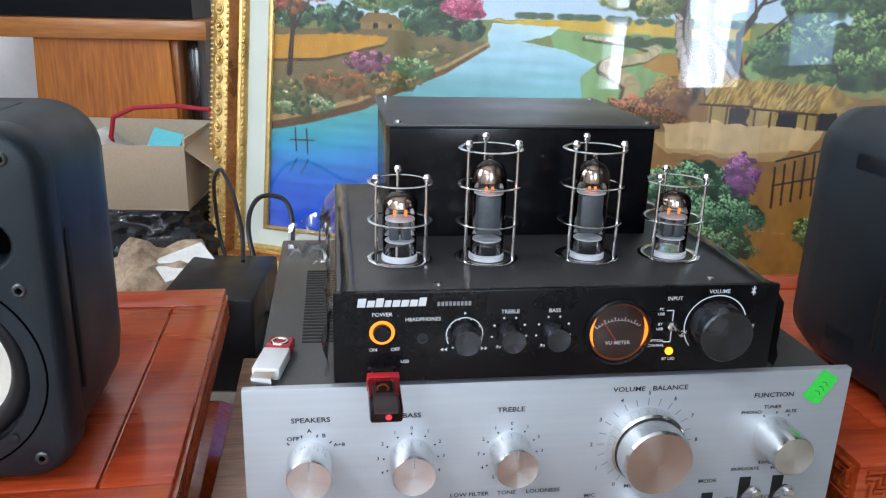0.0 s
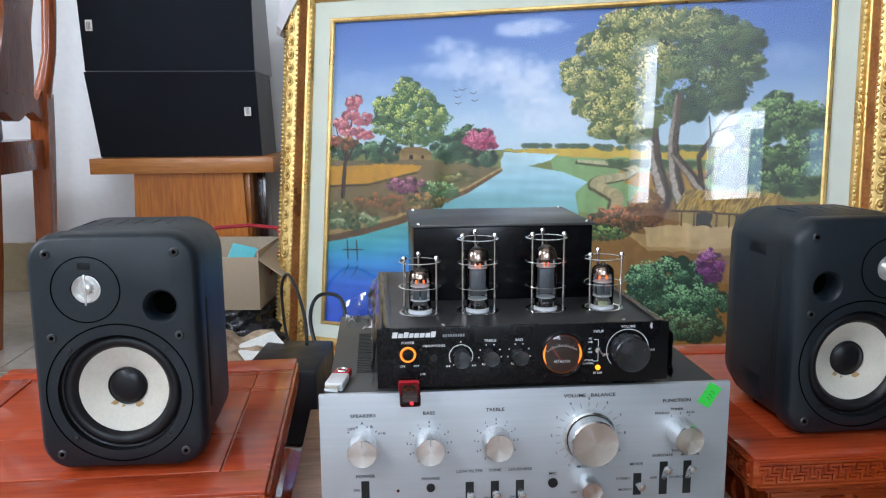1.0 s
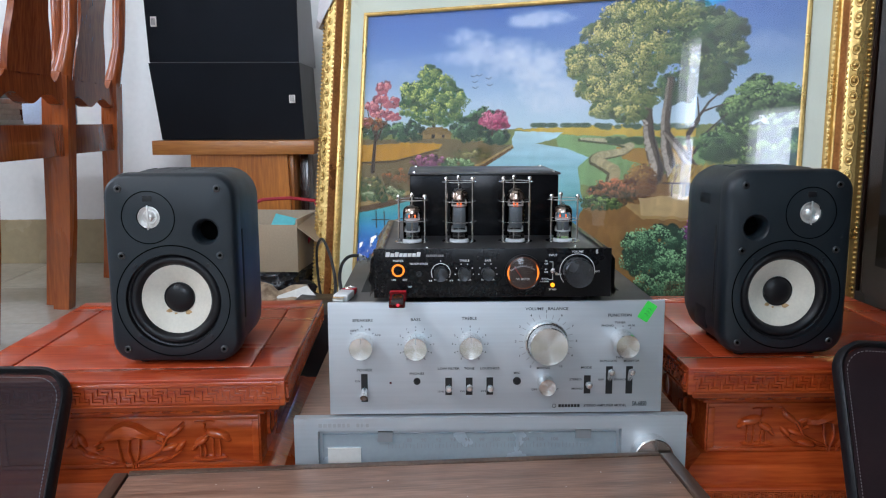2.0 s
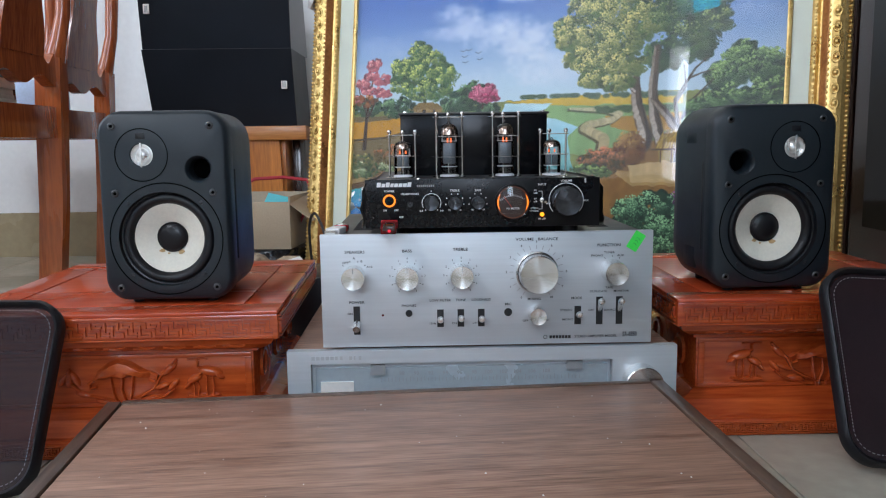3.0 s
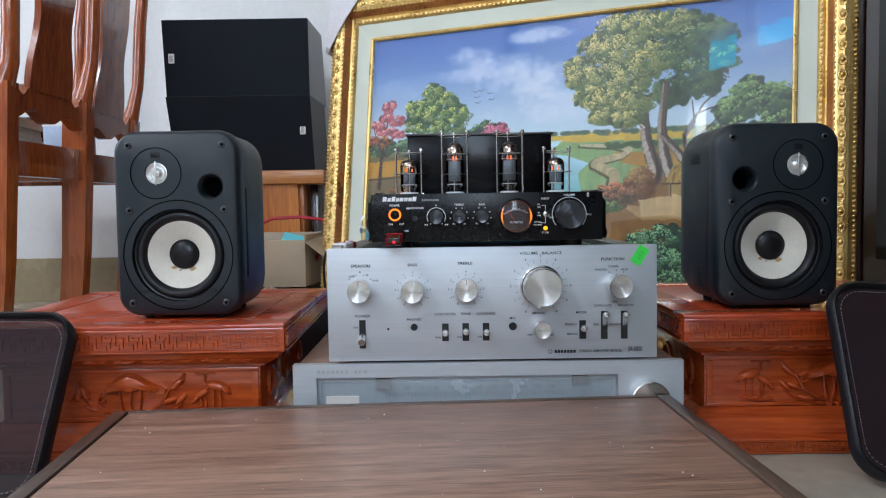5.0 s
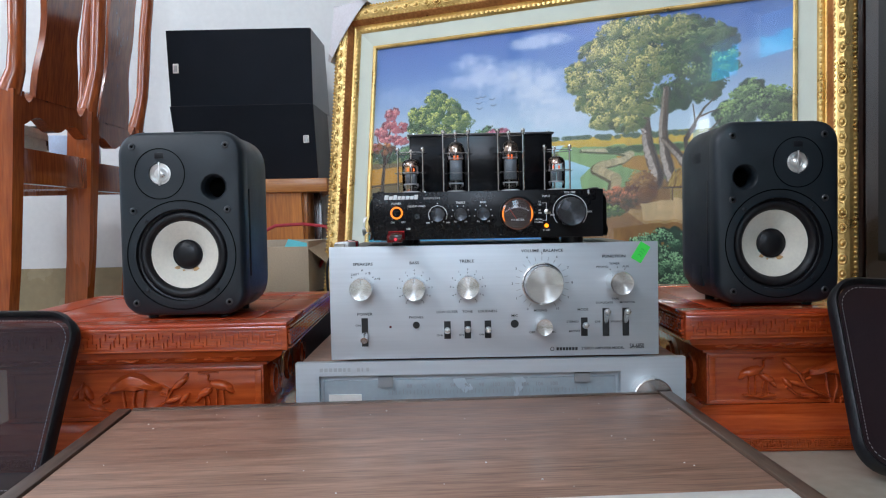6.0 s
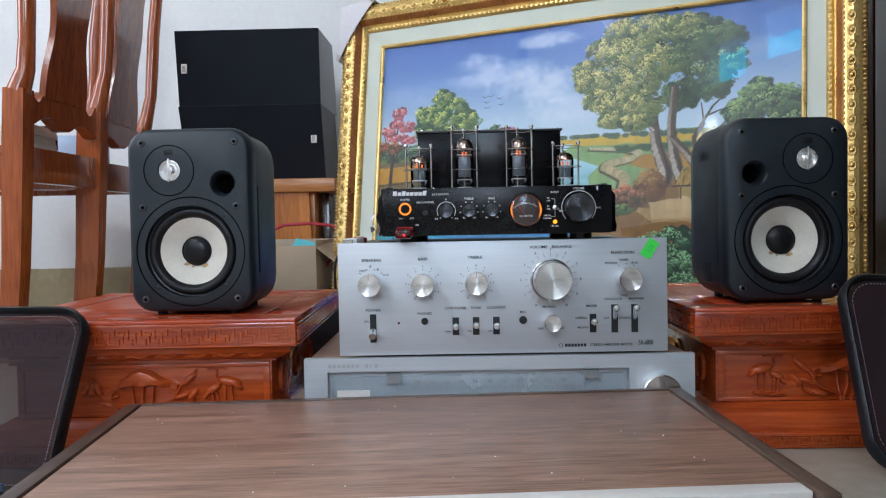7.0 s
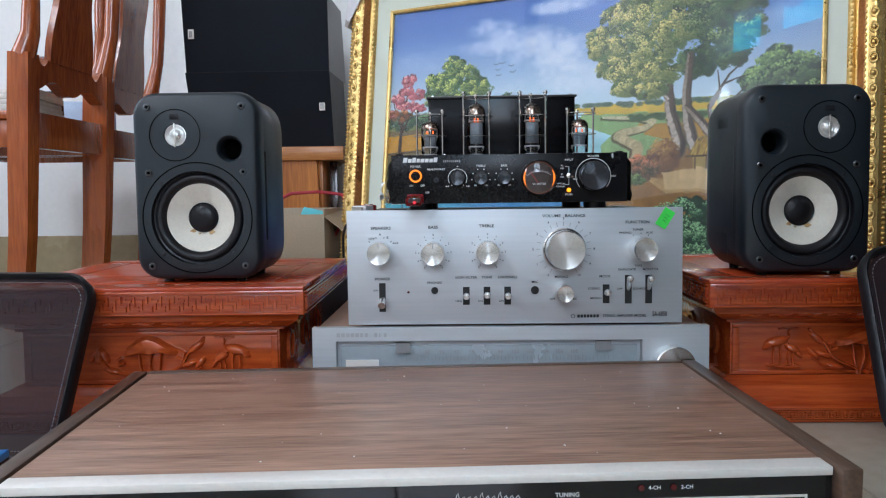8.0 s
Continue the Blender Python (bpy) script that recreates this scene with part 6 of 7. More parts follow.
    proto.free()
    beads(0.0810, 0.0356, 0.0260, (0.0052, 0.0046, 0.0044), outer)
    beads(0.0690, 0.0295, 0.0100, (0.0034, 0.0026, 0.0030), outer)
    beads(0.0465, 0.0180, 0.0110, (0.0042, 0.0026, 0.0022), outer)
    g = part("glass_pane", box(nb(), -0.002, PW + 0.002, -0.002, PH + 0.002, 0.0030, 0.0050), M_GLASS, t, "clear glass reflecting the bright windows")
    g.visible_shadow = False
    return t


painting()

# ---------------- stacked karaoke loudspeakers on a wooden shelf stand ----------------


def wedge_speaker(z, h, top_y, bot_y, badge_x, badge_z, x0, x1, vinyl, label):
    t = thing("wedge_loudspeaker", pose((x0 + x1) / 2, 1.31, z), label, "loudspeaker", "stacked wedge loudspeakers")
    w = (x1 - x0) / 2
    back = 0.25
    b = loft(nb(), [[(-w, bot_y + 0.012, 0), (w, bot_y + 0.012, 0), (w + 0.010, back, 0), (-w - 0.010, back, 0)], [(-w, top_y + 0.012, h), (w, top_y + 0.012, h), (w + 0.004, back - 0.03, h), (-w - 0.004, back - 0.03, h)]])
    part("cabinet", b, vinyl, t, "grey vinyl-covered cabinet")
    b = loft(nb(), [[(-w + 0.001, bot_y, 0.002), (w - 0.001, bot_y, 0.002), (w - 0.001, bot_y + 0.011, 0.002), (-w + 0.001, bot_y + 0.011, 0.002)], [(-w - 0.001, top_y, h - 0.002), (w + 0.001, top_y, h - 0.002), (w + 0.001, top_y + 0.011, h - 0.002), (-w - 0.001, top_y + 0.011, h - 0.002)]])
    part("grille", b, M_CLOTH, t, "black cloth grille")
    q = (badge_z) / h
    yy = bot_y + (top_y - bot_y) * q
    b = nb()
    box(b, badge_x - 0.008, badge_x + 0.008, yy - 0.003, yy + 0.001, badge_z - 0.013, badge_z + 0.013, 0.001)
    bd = part("badge", b, M_TRIM, t, "small silver badge")
    b = nb()
    for k in range(3):
        box(b, badge_x - 0.0045 + k * 0.0032, badge_x - 0.0025 + k * 0.0032, yy - 0.0036, yy - 0.0028, badge_z - 0.009, badge_z + 0.008)
    part("badge_marks", b, M_GREYINK, bd)
    return t


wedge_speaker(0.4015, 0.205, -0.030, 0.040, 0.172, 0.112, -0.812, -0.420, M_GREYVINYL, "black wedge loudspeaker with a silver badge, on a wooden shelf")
wedge_speaker(0.6075, 0.210, -0.015, 0.004, -0.178, 0.105, -0.822, -0.424, M_LITVINYL, "black wedge loudspeaker with silver badge, on top of another")

st = thing("shelf_stand", pose(-0.60, 1.30, 0), "orange varnished wooden stand carrying two wedge loudspeakers", "stand")
M_PINEX = wood("orange_varnished_top", (0.40, 0.13, 0.03), (0.58, 0.24, 0.06), 0.4, 0.2, 0, 7)
part("top_board", box(nb(), -0.222, 0.214, -0.005, 0.30, 0.3635, 0.4013, 0.002), M_PINEX, st, "thick varnished top board")
b = loft(nb(), [[(-0.14, 0.015, 0.0), (0.152, 0.015, 0.0), (0.152, 0.22, 0.0), (-0.14, 0.22, 0.0)], [(-0.124, 0.012, 0.3633), (0.136, 0.012, 0.3633), (0.136, 0.22, 0.3633), (-0.124, 0.22, 0.3633)]])
part("column", b, M_PINE, st, "broad varnished column with a knot")
part("side_batten", box(nb(), 0.137, 0.150, 0.03, 0.20, 0.18, 0.3630, 0.001), M_PINE, st)
part("back_post", box(nb(), 0.158, 0.180, 0.10, 0.20, 0.0, 0.3630, 0.001), M_DARKWOOD, st, "dark back post")

# ---------------- carved dining chairs ----------------


def dining_chair(m, label):
    """Back in the plane y = 0 along x, seat towards +y."""
    t = thing("dining_chair", m, label, "chair", "carved wooden chairs")
    hw = 0.175
    for s in (-1, 1):
        b = tube(nb(), [(s * hw, 0.03, 0.0), (s * hw, 0.012, 0.20), (s * hw, 0.0, 0.44), (s * hw, -0.006, 0.56)], [0.026, 0.028, 0.031, 0.030], 4)
        part("back_leg", b, M_CHAIRWOOD, t, angle=0.9)
        b = tube(nb(), [(s * hw, -0.006, 0.555), (s * (hw - 0.004), -0.020, 0.60), (s * (hw + 0.006), -0.030, 0.66), (s * (hw + 0.010), -0.035, 0.74), (s * (hw + 0.002), -0.045, 0.84), (s * (hw - 0.006), -0.06, 0.94), (s * (hw - 0.004), -0.075, 1.02)], [0.024, 0.019, 0.017, 0.018, 0.018, 0.017, 0.016], 12)
        part("back_stile", b, M_CHAIRWOOD, t, "turned glossy stile")
        b = tube(nb(), [(s * (hw - 0.005), 0.40, 0.0), (s * (hw - 0.005), 0.395, 0.22), (s * (hw - 0.005), 0.39, 0.41)], [0.018, 0.020, 0.024], 4)
        part("front_leg", b, M_CHAIRWOOD, t, angle=0.9)
    # wavy lower rail of the back
    n = 32
    top, bot = [], []
    for k in range(n + 1):
        x = -hw + 0.02 + (2 * hw - 0.04) * k / n
        q = abs(k / n - 0.5) * 2
        top.append((x, 0.565 + 0.016 * math.cos(q * math.pi * 4) * (0.4 + 0.6 * q) - 0.012 * q))
        bot.append((x, 0.503 - 0.012 * math.cos(q * math.pi * 2)))
    loop = top + bot[::-1]
    b = loft(nb(), [[(x, -0.016, z) for x, z in loop], [(x, 0.012, z) for x, z in loop]])
    part("lower_rail", b, M_CHAIRWOOD, t, "rail with a scalloped top edge")
    # fiddle-shaped splat
    lft, rgt = [], []
    for k in range(19):
        q = k / 18
        w = 0.094 - 0.018 * math.sin(q * math.pi) + 0.006 * math.sin(q * math.pi * 4)
        z, y = 0.555 + 0.40 * q, -0.012 - 0.045 * q
        lft.append((-w, y, z)), rgt.append((w, y, z))
    lp = lft + rgt[::-1]
    b = loft(nb(), [[(x, y - 0.007, z) for x, y, z in lp], [(x, y + 0.007, z) for x, y, z in lp]])
    part("splat", b, M_CHAIRWOOD, t, "broad glossy splat")
    b = tube(nb(), [(-0.22, -0.07, 0.97), (-0.12, -0.072, 1.01), (0, -0.074, 1.03), (0.12, -0.072, 1.01), (0.22, -0.07, 0.97)], [0.018, 0.028, 0.034, 0.028, 0.018], 8, 0.5)
    part("crest_rail", b, M_CHAIRWOOD, t)
    part("seat", box(nb(), -hw - 0.015, hw + 0.015, 0.02, 0.43, 0.428, 0.446, 0.005), M_CHAIRWOOD, t, "flat wooden seat")
    part("back_apron", box(nb(), -hw + 0.02, hw - 0.02, -0.010, 0.012, 0.372, 0.446, 0.002), M_CHAIRWOOD, t)
    part("front_apron", box(nb(), -hw + 0.02, hw - 0.02, 0.382, 0.402, 0.372, 0.427, 0.002), M_CHAIRWOOD, t)
    for s in (-1, 1):
        part("side_apron", box(nb(), s * (hw - 0.005) - 0.010, s * (hw - 0.005) + 0.010, 0.025, 0.372, 0.372, 0.427, 0.002), M_CHAIRWOOD, t)
    return t


chair = dining_chair(pose(-0.945, 0.876, 0, 0, 0, 90), "glossy reddish wooden chair with scalloped back, clutter on its seat")
chair_far = copy_thing(chair, pose(-0.985, 1.275, 0, 0, 0, 90))
tagged(chair_far, "glossy reddish wooden chair standing near the white wall")

# clutter on the chair seats
M_PAPER = material("white_paper", (0.70, 0.69, 0.64), 0.7, 0, 0.12, 30, 200, 0.05)
M_BLUEBOX = material("pale_blue_card", (0.45, 0.58, 0.75), 0.6, 0, 0.1, 30, 200, 0.02)
pb = thing("paper_bundle", pose(-1.040, 0.846, 0.4462, 0, 0, 8), "bundle of white and beige papers on a chair seat", "papers")
for k in range(5):
    part("booklet", box(nb(), -0.075 + 0.004 * (k % 2), 0.075 - 0.003 * (k % 3), -0.07, 0.078 - 0.004 * (k % 2), 0.011 * k, 0.011 * k + 0.0107, 0.0015), M_PAPER, pb)
jar = thing("glass_jar", pose(-1.03, 0.971, 0.4462), "small clear glass jar on a chair seat", "jar")
g = part("glass_body", lathe(nb(), [(0.028, 0), (0.030, 0.004), (0.030, 0.050), (0.024, 0.058)], Matrix(), 20), M_TUBEGLASS, jar)
g.visible_shadow = False
part("lid", lathe(nb(), [(0.025, 0.0582), (0.026, 0.060), (0.026, 0.070), (0.0, 0.071)], Matrix(), 20), M_DARKMETAL, jar, "dark metal lid")
single("blue_box", box(nb(), -0.10, 0.10, -0.08, 0.08, 0, 0.075, 0.004), M_BLUEBOX, "pale blue and white cardboard box on a chair seat", "box", pose(-1.127, 1.26, 0.4462, 0, 0, 8))

# ---------------- open carton on a rubbish bag, cables and odds and ends ----------------
M_INNER = material("inner_cardboard", (0.46, 0.38, 0.28), 0.9, 0, 0.08, 8, 200, 0.05)
M_RED = material("red_cable", (0.42, 0.015, 0.03), 0.4, 0, 0.1, 40, 300, 0.02)
M_CYAN = material("cyan_card", (0.12, 0.55, 0.60), 0.5, 0, 0.08, 40, 300, 0.02)
M_CABLE = material("black_cable", (0.015, 0.015, 0.016), 0.45, 0, 0.1, 60, 300, 0.02)
ct = thing("open_carton", pose(-0.485, 0.895, 0.118, 0, 0, -6), "open brown cardboard carton with odds and ends inside", "carton")
w, d, h, tk = 0.115, 0.20, 0.118, 0.004
part("bottom", box(nb(), -w, w, 0, d, 0.0, tk), M_CARTON, ct)
part("front_side", box(nb(), -w, w, 0, tk, tk, h - 0.012, 0.0008), M_CARTON, ct)
part("back_side", box(nb(), -w, w, d - tk, d, tk, h, 0.0008), M_INNER, ct)
part("end_side", box(nb(), -w, -w + tk, tk, d - tk, tk, h, 0.0008), M_CARTON, ct)
part("end_side", box(nb(), w - tk, w, tk, d - tk, tk, h, 0.0008), M_CARTON, ct)
b = loft(nb(), [[(w, 0.0, h - 0.016), (w, d, h - 0.002), (w - 0.002, d, h - 0.002), (w - 0.002, 0, h - 0.016)], [(w + 0.05, 0.01, h - 0.055), (w + 0.055, d, h - 0.04), (w + 0.053, d, h - 0.042), (w + 0.048, 0.01, h - 0.057)]])
part("flap", b, M_CARTON, ct, "bent down flap")
b = nb()
bmesh.ops.create_icosphere(b, subdivisions=3, radius=1.0)
for v in b.verts:
    q = 1 + 0.35 * noise.noise(v.co * 2.3)
    v.co = Vector((v.co.x * 0.06 * q, v.co.y * 0.07 * q, v.co.z * 0.05 * q))
single("crumpled_bag", b, M_PAPER, "crumpled white plastic bag inside an open carton", "plastic bag", pose(-0.545, 0.99, 0.185), angle=3)
single("cyan_card", box(nb(), -0.026, 0.026, -0.002, 0.002, -0.02, 0.022, 0.0005), M_CYAN, "small cyan card standing in a carton", "card", pose(-0.415, 0.96, 0.2165, -38, 12, -10))
b = tube(nb(), [(-0.500, 1.00, 0.150), (-0.508, 0.985, 0.22), (-0.500, 0.98, 0.255), (-0.465, 0.98, 0.272), (-0.40, 0.985, 0.275), (-0.345, 0.99, 0.268), (-0.333, 0.985, 0.235), (-0.345, 0.975, 0.20), (-0.37, 0.98, 0.16), (-0.41, 0.99, 0.135)], 0.0042, 8)
single("red_cable", b, M_RED, "thick red cable looped out of a carton", "cable")
b = nb()
bmesh.ops.create_icosphere(b, subdivisions=5, radius=1.0)
for v in b.verts:
    p = v.co.copy()
    rid = abs(noise.noise(p * 3.0)) + 0.5 * abs(noise.noise(p * 7.0 + Vector((3, 1, 2))))
    q = 1.0 + 0.20 * noise.noise(p * 1.3) - 0.22 * rid
    v.co = Vector((p.x * 0.17 * q, p.y * 0.14 * q, 0.062 + max(-0.062, min(0.0555, p.z * 0.10 * q))))
single("rubbish_bag", b, M_BAG, "crumpled shiny black plastic bag under a carton", "plastic bag", pose(-0.455, 0.97, 0), angle=3)
M_KRAFT = material("crumpled_kraft", (0.40, 0.30, 0.20), 0.8, 0, 0.25, 20, 120, 0.2, second=(0.16, 0.10, 0.06))
b = nb()
bmesh.ops.create_icosphere(b, subdivisions=4, radius=1.0)
for v in b.verts:
    p = v.co.copy()
    q = 1.0 + 0.3 * noise.noise(p * 2.1) - 0.35 * abs(noise.noise(p * 4.0))
    v.co = Vector((p.x * 0.11 * q, p.y * 0.08 * q, 0.05 + max(-0.05, p.z * 0.085 * q)))
single("crumpled_paper", b, M_KRAFT, "crumpled brown and white wrapping paper on the floor", "wrapping paper", pose(-0.385, 0.66, 0), angle=3)
b = nb()
box(b, -0.035, 0.035, -0.03, 0.03, -0.001, 0.001)
single("paper_scrap", b, M_PAPER, "folded white paper scrap on wrapping paper", "paper", pose(-0.335, 0.625, 0.117, 12, -14, 25))
ps = thing("power_adapter", pose(-0.290, 0.475, 0, 0, 0, -6), "matt black power supply box behind a stand", "power supply")
part("housing", box(nb(), -0.052, 0.060, 0.0, 0.165, 0.004, 0.122, 0.004), M_RUBBER, ps)
for x in (-0.04, 0.048):
    for y in (0.02, 0.14):
        part("foot", lathe(nb(), [(0.007, 0), (0.008, 0.0045)], Matrix.Translation((x, y, 0)), 10), M_RUBBER, ps)
for pts, r, lab in (([(-0.255, 0.60, 0.1255), (-0.262, 0.66, 0.15), (-0.282, 0.74, 0.185), (-0.305, 0.80, 0.205), (-0.322, 0.84, 0.17), (-0.32, 0.86, 0.08), (-0.30, 0.84, 0.01)], 0.0030, "black cable rising in a loop beside a gilt frame"),
                    ([(-0.235, 0.50, 0.006), (-0.225, 0.60, 0.05), (-0.255, 0.68, 0.14), (-0.245, 0.74, 0.175), (-0.205, 0.74, 0.170), (-0.195, 0.70, 0.120), (-0.210, 0.62, 0.06), (-0.205, 0.45, 0.006)], 0.0035, "thin black cable looped over a power supply"),
                    ([(-0.20, 0.35, 0.006), (-0.212, 0.45, 0.02), (-0.204, 0.56, 0.05), (-0.216, 0.64, 0.03), (-0.20, 0.72, 0.006)], 0.004, "tangled black cable behind the amplifier"),
                    ([(-0.215, 0.30, 0.006), (-0.222, 0.40, 0.03), (-0.214, 0.50, 0.075), (-0.222, 0.58, 0.06), (-0.23, 0.66, 0.006)], 0.003, "thin black signal cable on the floor")):
    fine = []
    P = [Vector(p) for p in pts]
    for k in range(len(P) - 1):
        p0, p1, p2, p3 = P[max(k - 1, 0)], P[k], P[k + 1], P[min(k + 2, len(P) - 1)]
        for j in range(6):
            q = j / 6
            fine.append(0.5 * (2 * p1 + (p2 - p0) * q + (2 * p0 - 5 * p1 + 4 * p2 - p3) * q * q + (3 * p1 - p0 - 3 * p2 + p3) * q ** 3))
    fine.append(P[-1])
    single("cable", tube(nb(), fine, r, 8), M_CABLE, lab, "cable")

# ---------------- loose loudspeaker grilles leaning on the stands ----------------


def grille_panel(m, w, h, label, see):
    """A rounded frame with mesh; local x across, z up the panel, y towards the back."""
    t = thing("speaker_grille", m, label, "grille", "loose mesh grilles")
    o, i = rrect(w, h, 0.035, 8), rrect(w - 0.014, h - 0.014, 0.030, 8)
    b = nb()
    rows = [[(p, 0.0, q + h / 2) for p, q in i], [(p, -0.004, q + h / 2) for p, q in [((a[0] + c[0]) / 2, (a[1] + c[1]) / 2) for a, c in zip(i, o)]], [(p, 0.0, q + h / 2) for p, q in o], [(p, 0.012, q + h / 2) for p, q in o], [(p, 0.012, q + h / 2) for p, q in i]]
    loft(b, rows + [rows[0]], cap=False)
    bmesh.ops.remove_doubles(b, verts=b.verts[:], dist=1e-6)
    part("rim", b, M_RUBBER, t, "rounded black rim", angle=1.0)
    b = nb()
    b.faces.new([b.verts.new((p * 0.995, 0.003, h / 2 + q * 0.995)) for p, q in i])
    part("mesh", b, see, t, "fine dark mesh")
    sp = rrect(w - 0.024, h - 0.024, 0.026, 8)
    sb = nb()
    pts = [(p, 0.0015, q + h / 2) for p, q in sp]
    for k in range(len(pts)):
        a, c = Vector(pts[k]), Vector(pts[(k + 1) % len(pts)])
        n3 = max(1, int((c - a).length / 0.0035))
        for j in range(n3):
            e0, e1 = a.lerp(c, j / n3), a.lerp(c, (j + 0.55) / n3)
            if (e1 - e0).length > 1e-4:
                rod(sb, e0, e1, 0.0004, 4)
    part("stitching", sb, M_GREYINK, t, "pale stitching along the rim")
    return t


def mesh_material(name, cover):
    """Woven mesh, too fine to see its holes: part of the light passes."""
    m = material(name, (0.020, 0.011, 0.014), 0.6, 0, 0.25, 14, 900, 0.25, spec=0.2)
    n, l = m.node_tree.nodes, m.node_tree.links
    tr, mx = n.new("ShaderNodeBsdfTransparent"), n.new("ShaderNodeMixShader")
    mx.inputs[0].default_value = cover
    l.new(tr.outputs[0], mx.inputs[1]), l.new(n["Principled BSDF"].outputs[0], mx.inputs[2])
    l.new(mx.outputs[0], n["Material Output"].inputs[0])
    return m


M_MESH = mesh_material("dark_open_mesh", 0.82)
M_MESHDENSE = mesh_material("dark_close_mesh", 0.97)
grille_panel(pose(-0.594, -0.122, 0.002, -30, 0, 0) @ pose(0, 0, 0, 0, 1, 0), 0.240, 0.212, "rounded black mesh grille leaning against a carved stand", M_MESH)
grille_panel(pose(0.486, -0.124, 0.008, -30, 0, 0) @ pose(0, 0, 0, 0, 4, 0), 0.245, 0.222, "rounded dark mesh grille leaning on the other stand", M_MESHDENSE)
bx = thing("blue_carton", pose(-0.528, -0.232, 0, 0, 0, 4), "small blue and black printed box on the floor", "box")
part("tray", box(nb(), -0.045, 0.045, -0.05, 0.05, 0, 0.026, 0.001), M_BLACK, bx)
part("lid", box(nb(), -0.0455, 0.0455, -0.0505, 0.0505, 0.0262, 0.0335, 0.001), material("blue_card", (0.02, 0.20, 0.55), 0.4, 0, 0.1, 40, 300, 0.0), bx, "blue lid")
b = nb()
for k, w2 in enumerate((0.006, 0.003, 0.007, 0.006)):
    box(b, 0.002 + 0.010 * k, 0.002 + 0.010 * k + w2, -0.0508, -0.0502, 0.006, 0.018)
part("print_bars", b, M_WHITEINK, bx, "white printed bars")

# ---------------- dark cabinet ----------------
# its near half, out of view, is added length that shades the right side
cb = thing("dark_cabinet", pose(0.735, -1.35, 0), "tall dark rosewood cabinet with glossy black doors", "cabinet")
part("carcass", box(nb(), 0.004, 0.42, 0.0, 2.43, 0.10, 1.95, 0.003), M_DARKWOOD, cb)
part("plinth", box(nb(), -0.016, 0.42, -0.012, 2.44, 0.0, 0.070, 0.004), M_DARKWOOD, cb, "dark stepped plinth")
part("plinth_step", box(nb(), -0.008, 0.42, -0.006, 2.435, 0.0705, 0.0995, 0.006), M_DARKWOOD, cb)
for k in range(5):
    y0 = 0.02 + k * 0.48
    dr = part("door", box(nb(), -0.004, 0.003, y0, y0 + 0.470, 0.13, 1.92, 0.002), M_DARKWOOD, cb)
    part("door_pane", box(nb(), -0.0065, -0.0042, y0 + 0.05, y0 + 0.420, 0.19, 1.86), M_BLACKGLOSS, dr, "glossy black pane")

# ---------------- doorway, window and the yard outside ----------------
M_FRAMEPAINT = material("white_door_paint", (0.70, 0.70, 0.68), 0.4, 0, 0.06, 10, 100, 0.03)
M_YARD = material("sunlit_concrete", (0.42, 0.40, 0.37), 0.9, 0, 0.15, 2, 30, 0.2)
M_BLUESHEET = material("blue_roof_sheet", (0.03, 0.42, 0.80), 0.4, 0, 0.1, 4, 60, 0.05)
M_BLUESHEET.node_tree.nodes["Principled BSDF"].inputs["Transmission Weight"].default_value = 0.0
trl = M_BLUESHEET.node_tree.nodes.new("ShaderNodeBsdfTranslucent")
trl.inputs[0].default_value = (0.03, 0.62, 0.95, 1)
mxs = M_BLUESHEET.node_tree.nodes.new("ShaderNodeMixShader")
mxs.inputs[0].default_value = 0.9
M_BLUESHEET.node_tree.links.new(M_BLUESHEET.node_tree.nodes["Principled BSDF"].outputs[0], mxs.inputs[1])
M_BLUESHEET.node_tree.links.new(trl.outputs[0], mxs.inputs[2])
M_BLUESHEET.node_tree.links.new(mxs.outputs[0], M_BLUESHEET.node_tree.nodes["Material Output"].inputs[0])
M_FARWALL = material("pale_far_wall", (0.62, 0.60, 0.55), 0.9, 0, 0.1, 2, 30, 0.1)
def opening_frame(name, x0, x1, z0, z1, label, category, bars=()):
    t = thing(name, pose((x0 + x1) / 2, BACK_Y, z0), label, category, kind="structure")
    hw, h = (x1 - x0) / 2, z1 - z0
    for sx in (-1, 1):
        part("jamb", box(nb(), sx * (hw - 0.012) - 0.012, sx * (hw - 0.012) + 0.012, -0.10, 0.012, 0.0, h, 0.002), M_FRAMEPAINT, t)
    part("head", box(nb(), -hw + 0.0245, hw - 0.0245, -0.10, 0.012, h - 0.03, h, 0.002), M_FRAMEPAINT, t)
    for z in bars:
        part("glazing_bar", box(nb(), -hw + 0.0245, hw - 0.0245, -0.08, -0.03, z - 0.015, z + 0.015, 0.002), M_FRAMEPAINT, t)
    return t


opening_frame("window_1", -1.66, -1.22, 1.0, 1.62, "white-painted window to the bright yard", "window")
opening_frame("window_2", -1.04, -0.70, 1.12, 1.46, "small white-framed window showing the sky", "window")
# added opening for fill light, no known window
opening_frame("added_fill_window", -0.42, 0.54, 0.96, 2.34, "wide white-framed window added behind the camera for fill light", "window", (0.69,))
opening_frame("window_5", -1.79, -1.18, 2.50, 2.95, "high transom window under the ceiling", "window")
# side window invented to let light in from the left
wn1 = thing("added_side_window", pose(LEFT_X, 0.16, 0.90), "wide white-framed side window added to light the left", "window", kind="structure")
for y in (-0.51, 0.0, 0.51):
    part("window_frame", box(nb(), -0.11, -0.04, y - 0.02, y + 0.02, 0.03, 1.37, 0.002), M_FRAMEPAINT, wn1)
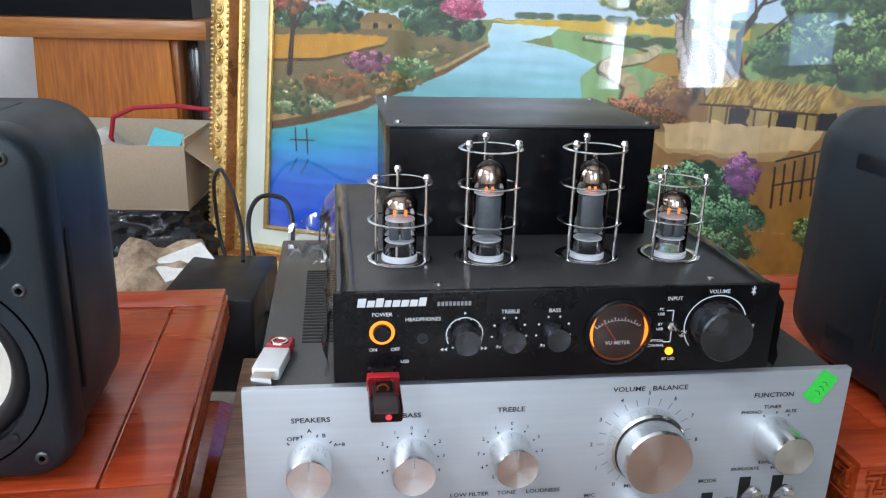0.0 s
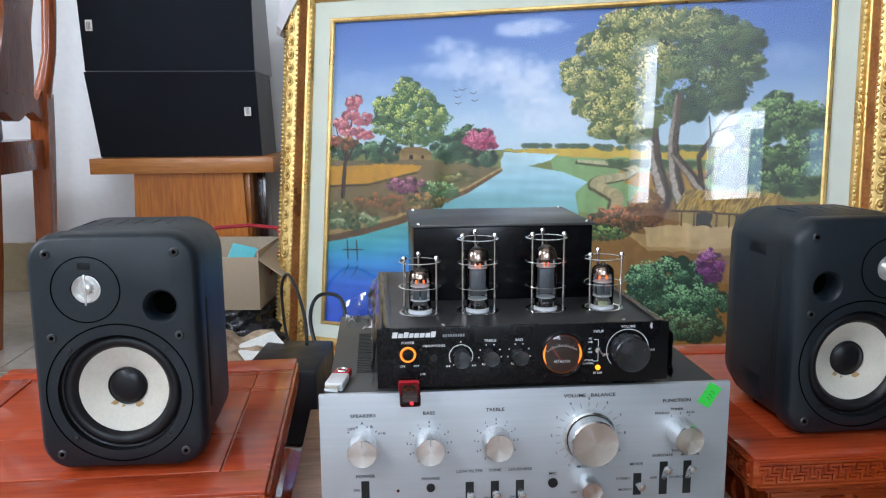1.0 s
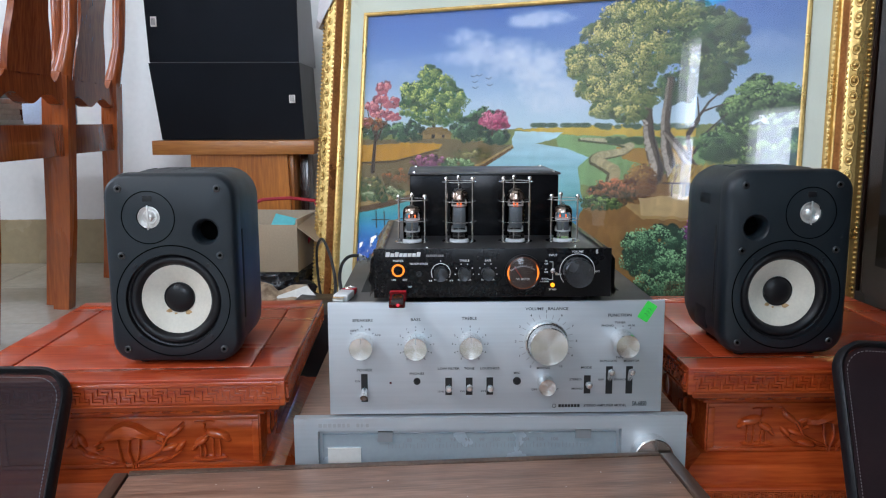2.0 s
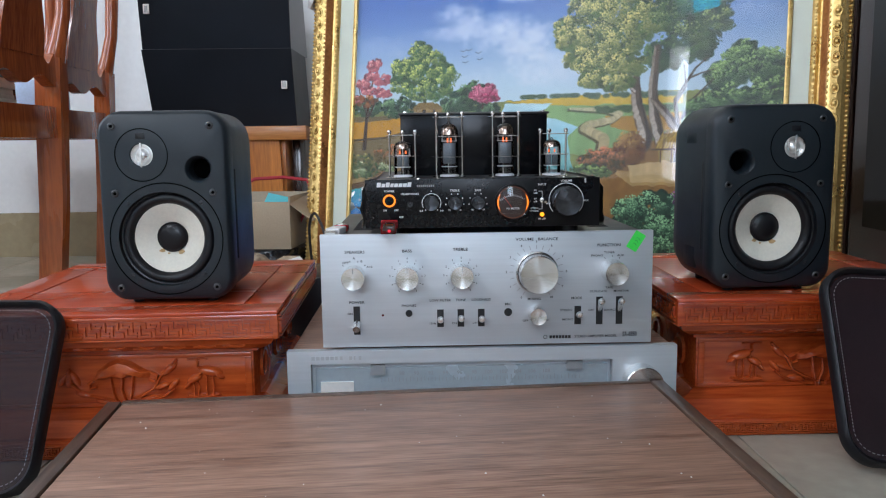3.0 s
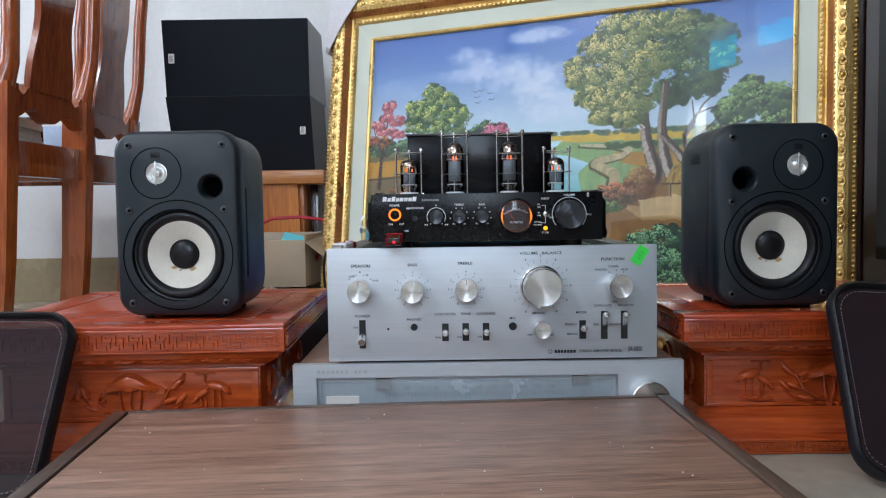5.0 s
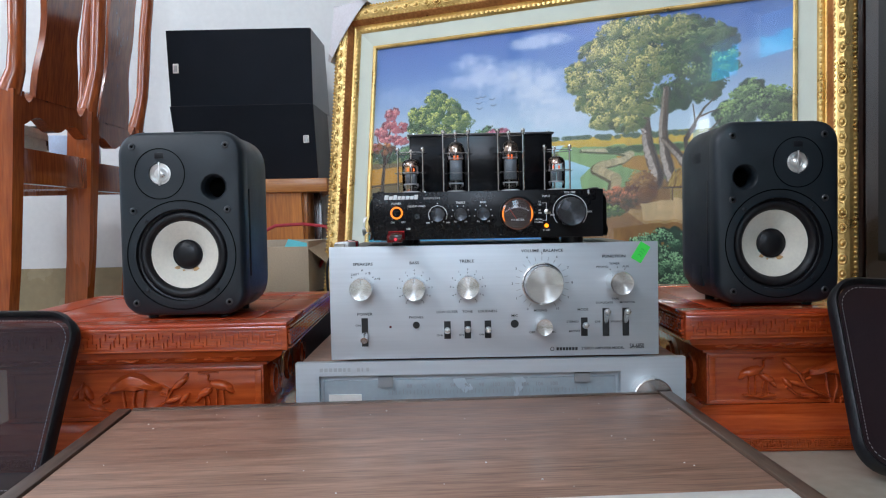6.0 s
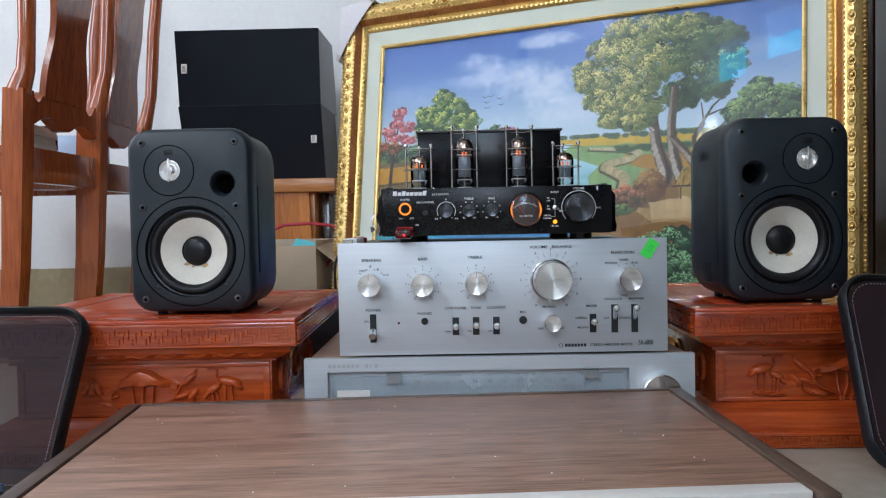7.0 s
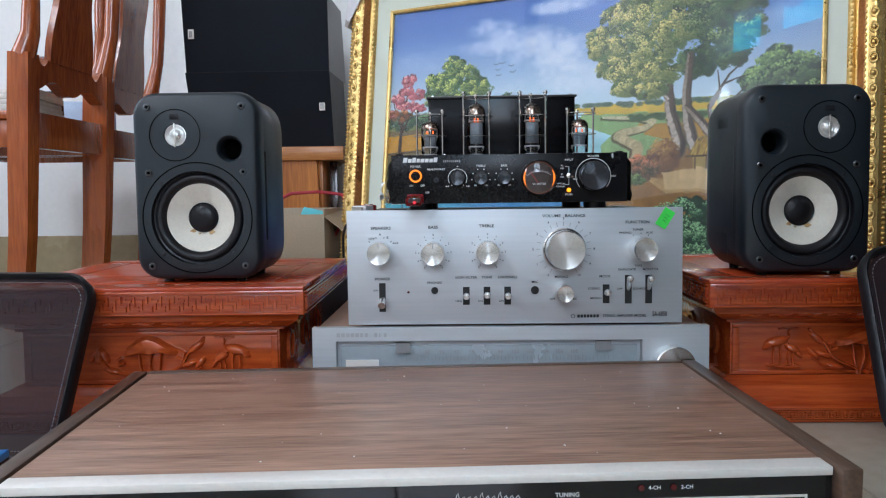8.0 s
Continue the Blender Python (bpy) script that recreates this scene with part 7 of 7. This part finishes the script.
for z in (0.015, 1.385):
    part("window_rail", box(nb(), -0.11, -0.04, -0.53, 0.53, z - 0.0145, z + 0.0145, 0.002), M_FRAMEPAINT, wn1)
single("ground", box(nb(), -40, 40, -60, BACK_Y - 0.21, -0.30, -0.05), M_YARD, "sunlit concrete yard outside the doorway", "ground", kind="structure")
aw = thing("awning", pose(-1.3, BACK_Y - 0.25, 2.35), "blue corrugated awning over the yard", "awning")
b = nb()
rows = []
for k in range(61):
    x = -1.6 + 3.2 * k / 60
    z = 0.02 * math.sin(k * 1.6)
    rows.append([b.verts.new((x, -0.3, 0.62 + z)), b.verts.new((x, -2.6, 0.32 + z))])
for a, c in zip(rows, rows[1:]):
    b.faces.new((a[0], a[1], c[1], c[0]))
part("sheet", b, M_BLUESHEET, aw, angle=3)
for x in (-1.5, 0.0, 1.5):
    part("rafter", box(nb(), x - 0.03, x + 0.03, -2.6, -0.3, 0.20, 0.26), M_FRAMEPAINT, aw)
    part("awning_post", box(nb(), x - 0.03, x + 0.03, -2.6, -2.54, -2.39, 0.20), M_FRAMEPAINT, aw)
b = box(nb(), -9, 7, -9.2, -9.0, -0.05, 2.2)
single("yard_wall", b, M_FARWALL, "pale rendered yard wall in the distance", "wall", kind="structure")

# ---------------- wall foot and floor tiles ----------------
b = box(nb(), -0.1995, 0.1995, -0.012, -0.0005, 0.0, 0.142, 0.001, 1)
sk_mesh = mesh_of("skirting_tile", b, M_SKIRT)
sk = thing("baseboard", pose(0, WALL_Y, 0), "beige tiled wall foot", "skirting", kind="structure")
for k in range(17):
    o = new("skirting_tile", sk_mesh)
    o.location = (LEFT_X + 0.21 + k * 0.402, 0, 0)
    o.parent = sk
T = 0.40
b = box(nb(), -T / 2 + 0.001, T / 2 - 0.001, -T / 2 + 0.001, T / 2 - 0.001, -0.0055, 0.0, 0.0006, 1)
tile_mesh = mesh_of("floor_tile", b, M_TILE)
ix, iy = int((RIGHT_X - LEFT_X) / T) + 1, int((WALL_Y - BACK_Y) / T) + 1
for i in range(ix):
    for j in range(iy):
        x, y = LEFT_X + T * (i + 0.5), WALL_Y - T * (j + 0.5)
        if x < RIGHT_X + 0.1 and y > BACK_Y - 0.1:
            o = new("tile", tile_mesh)
            o.location = (x, y, 0)
            o.parent = floor
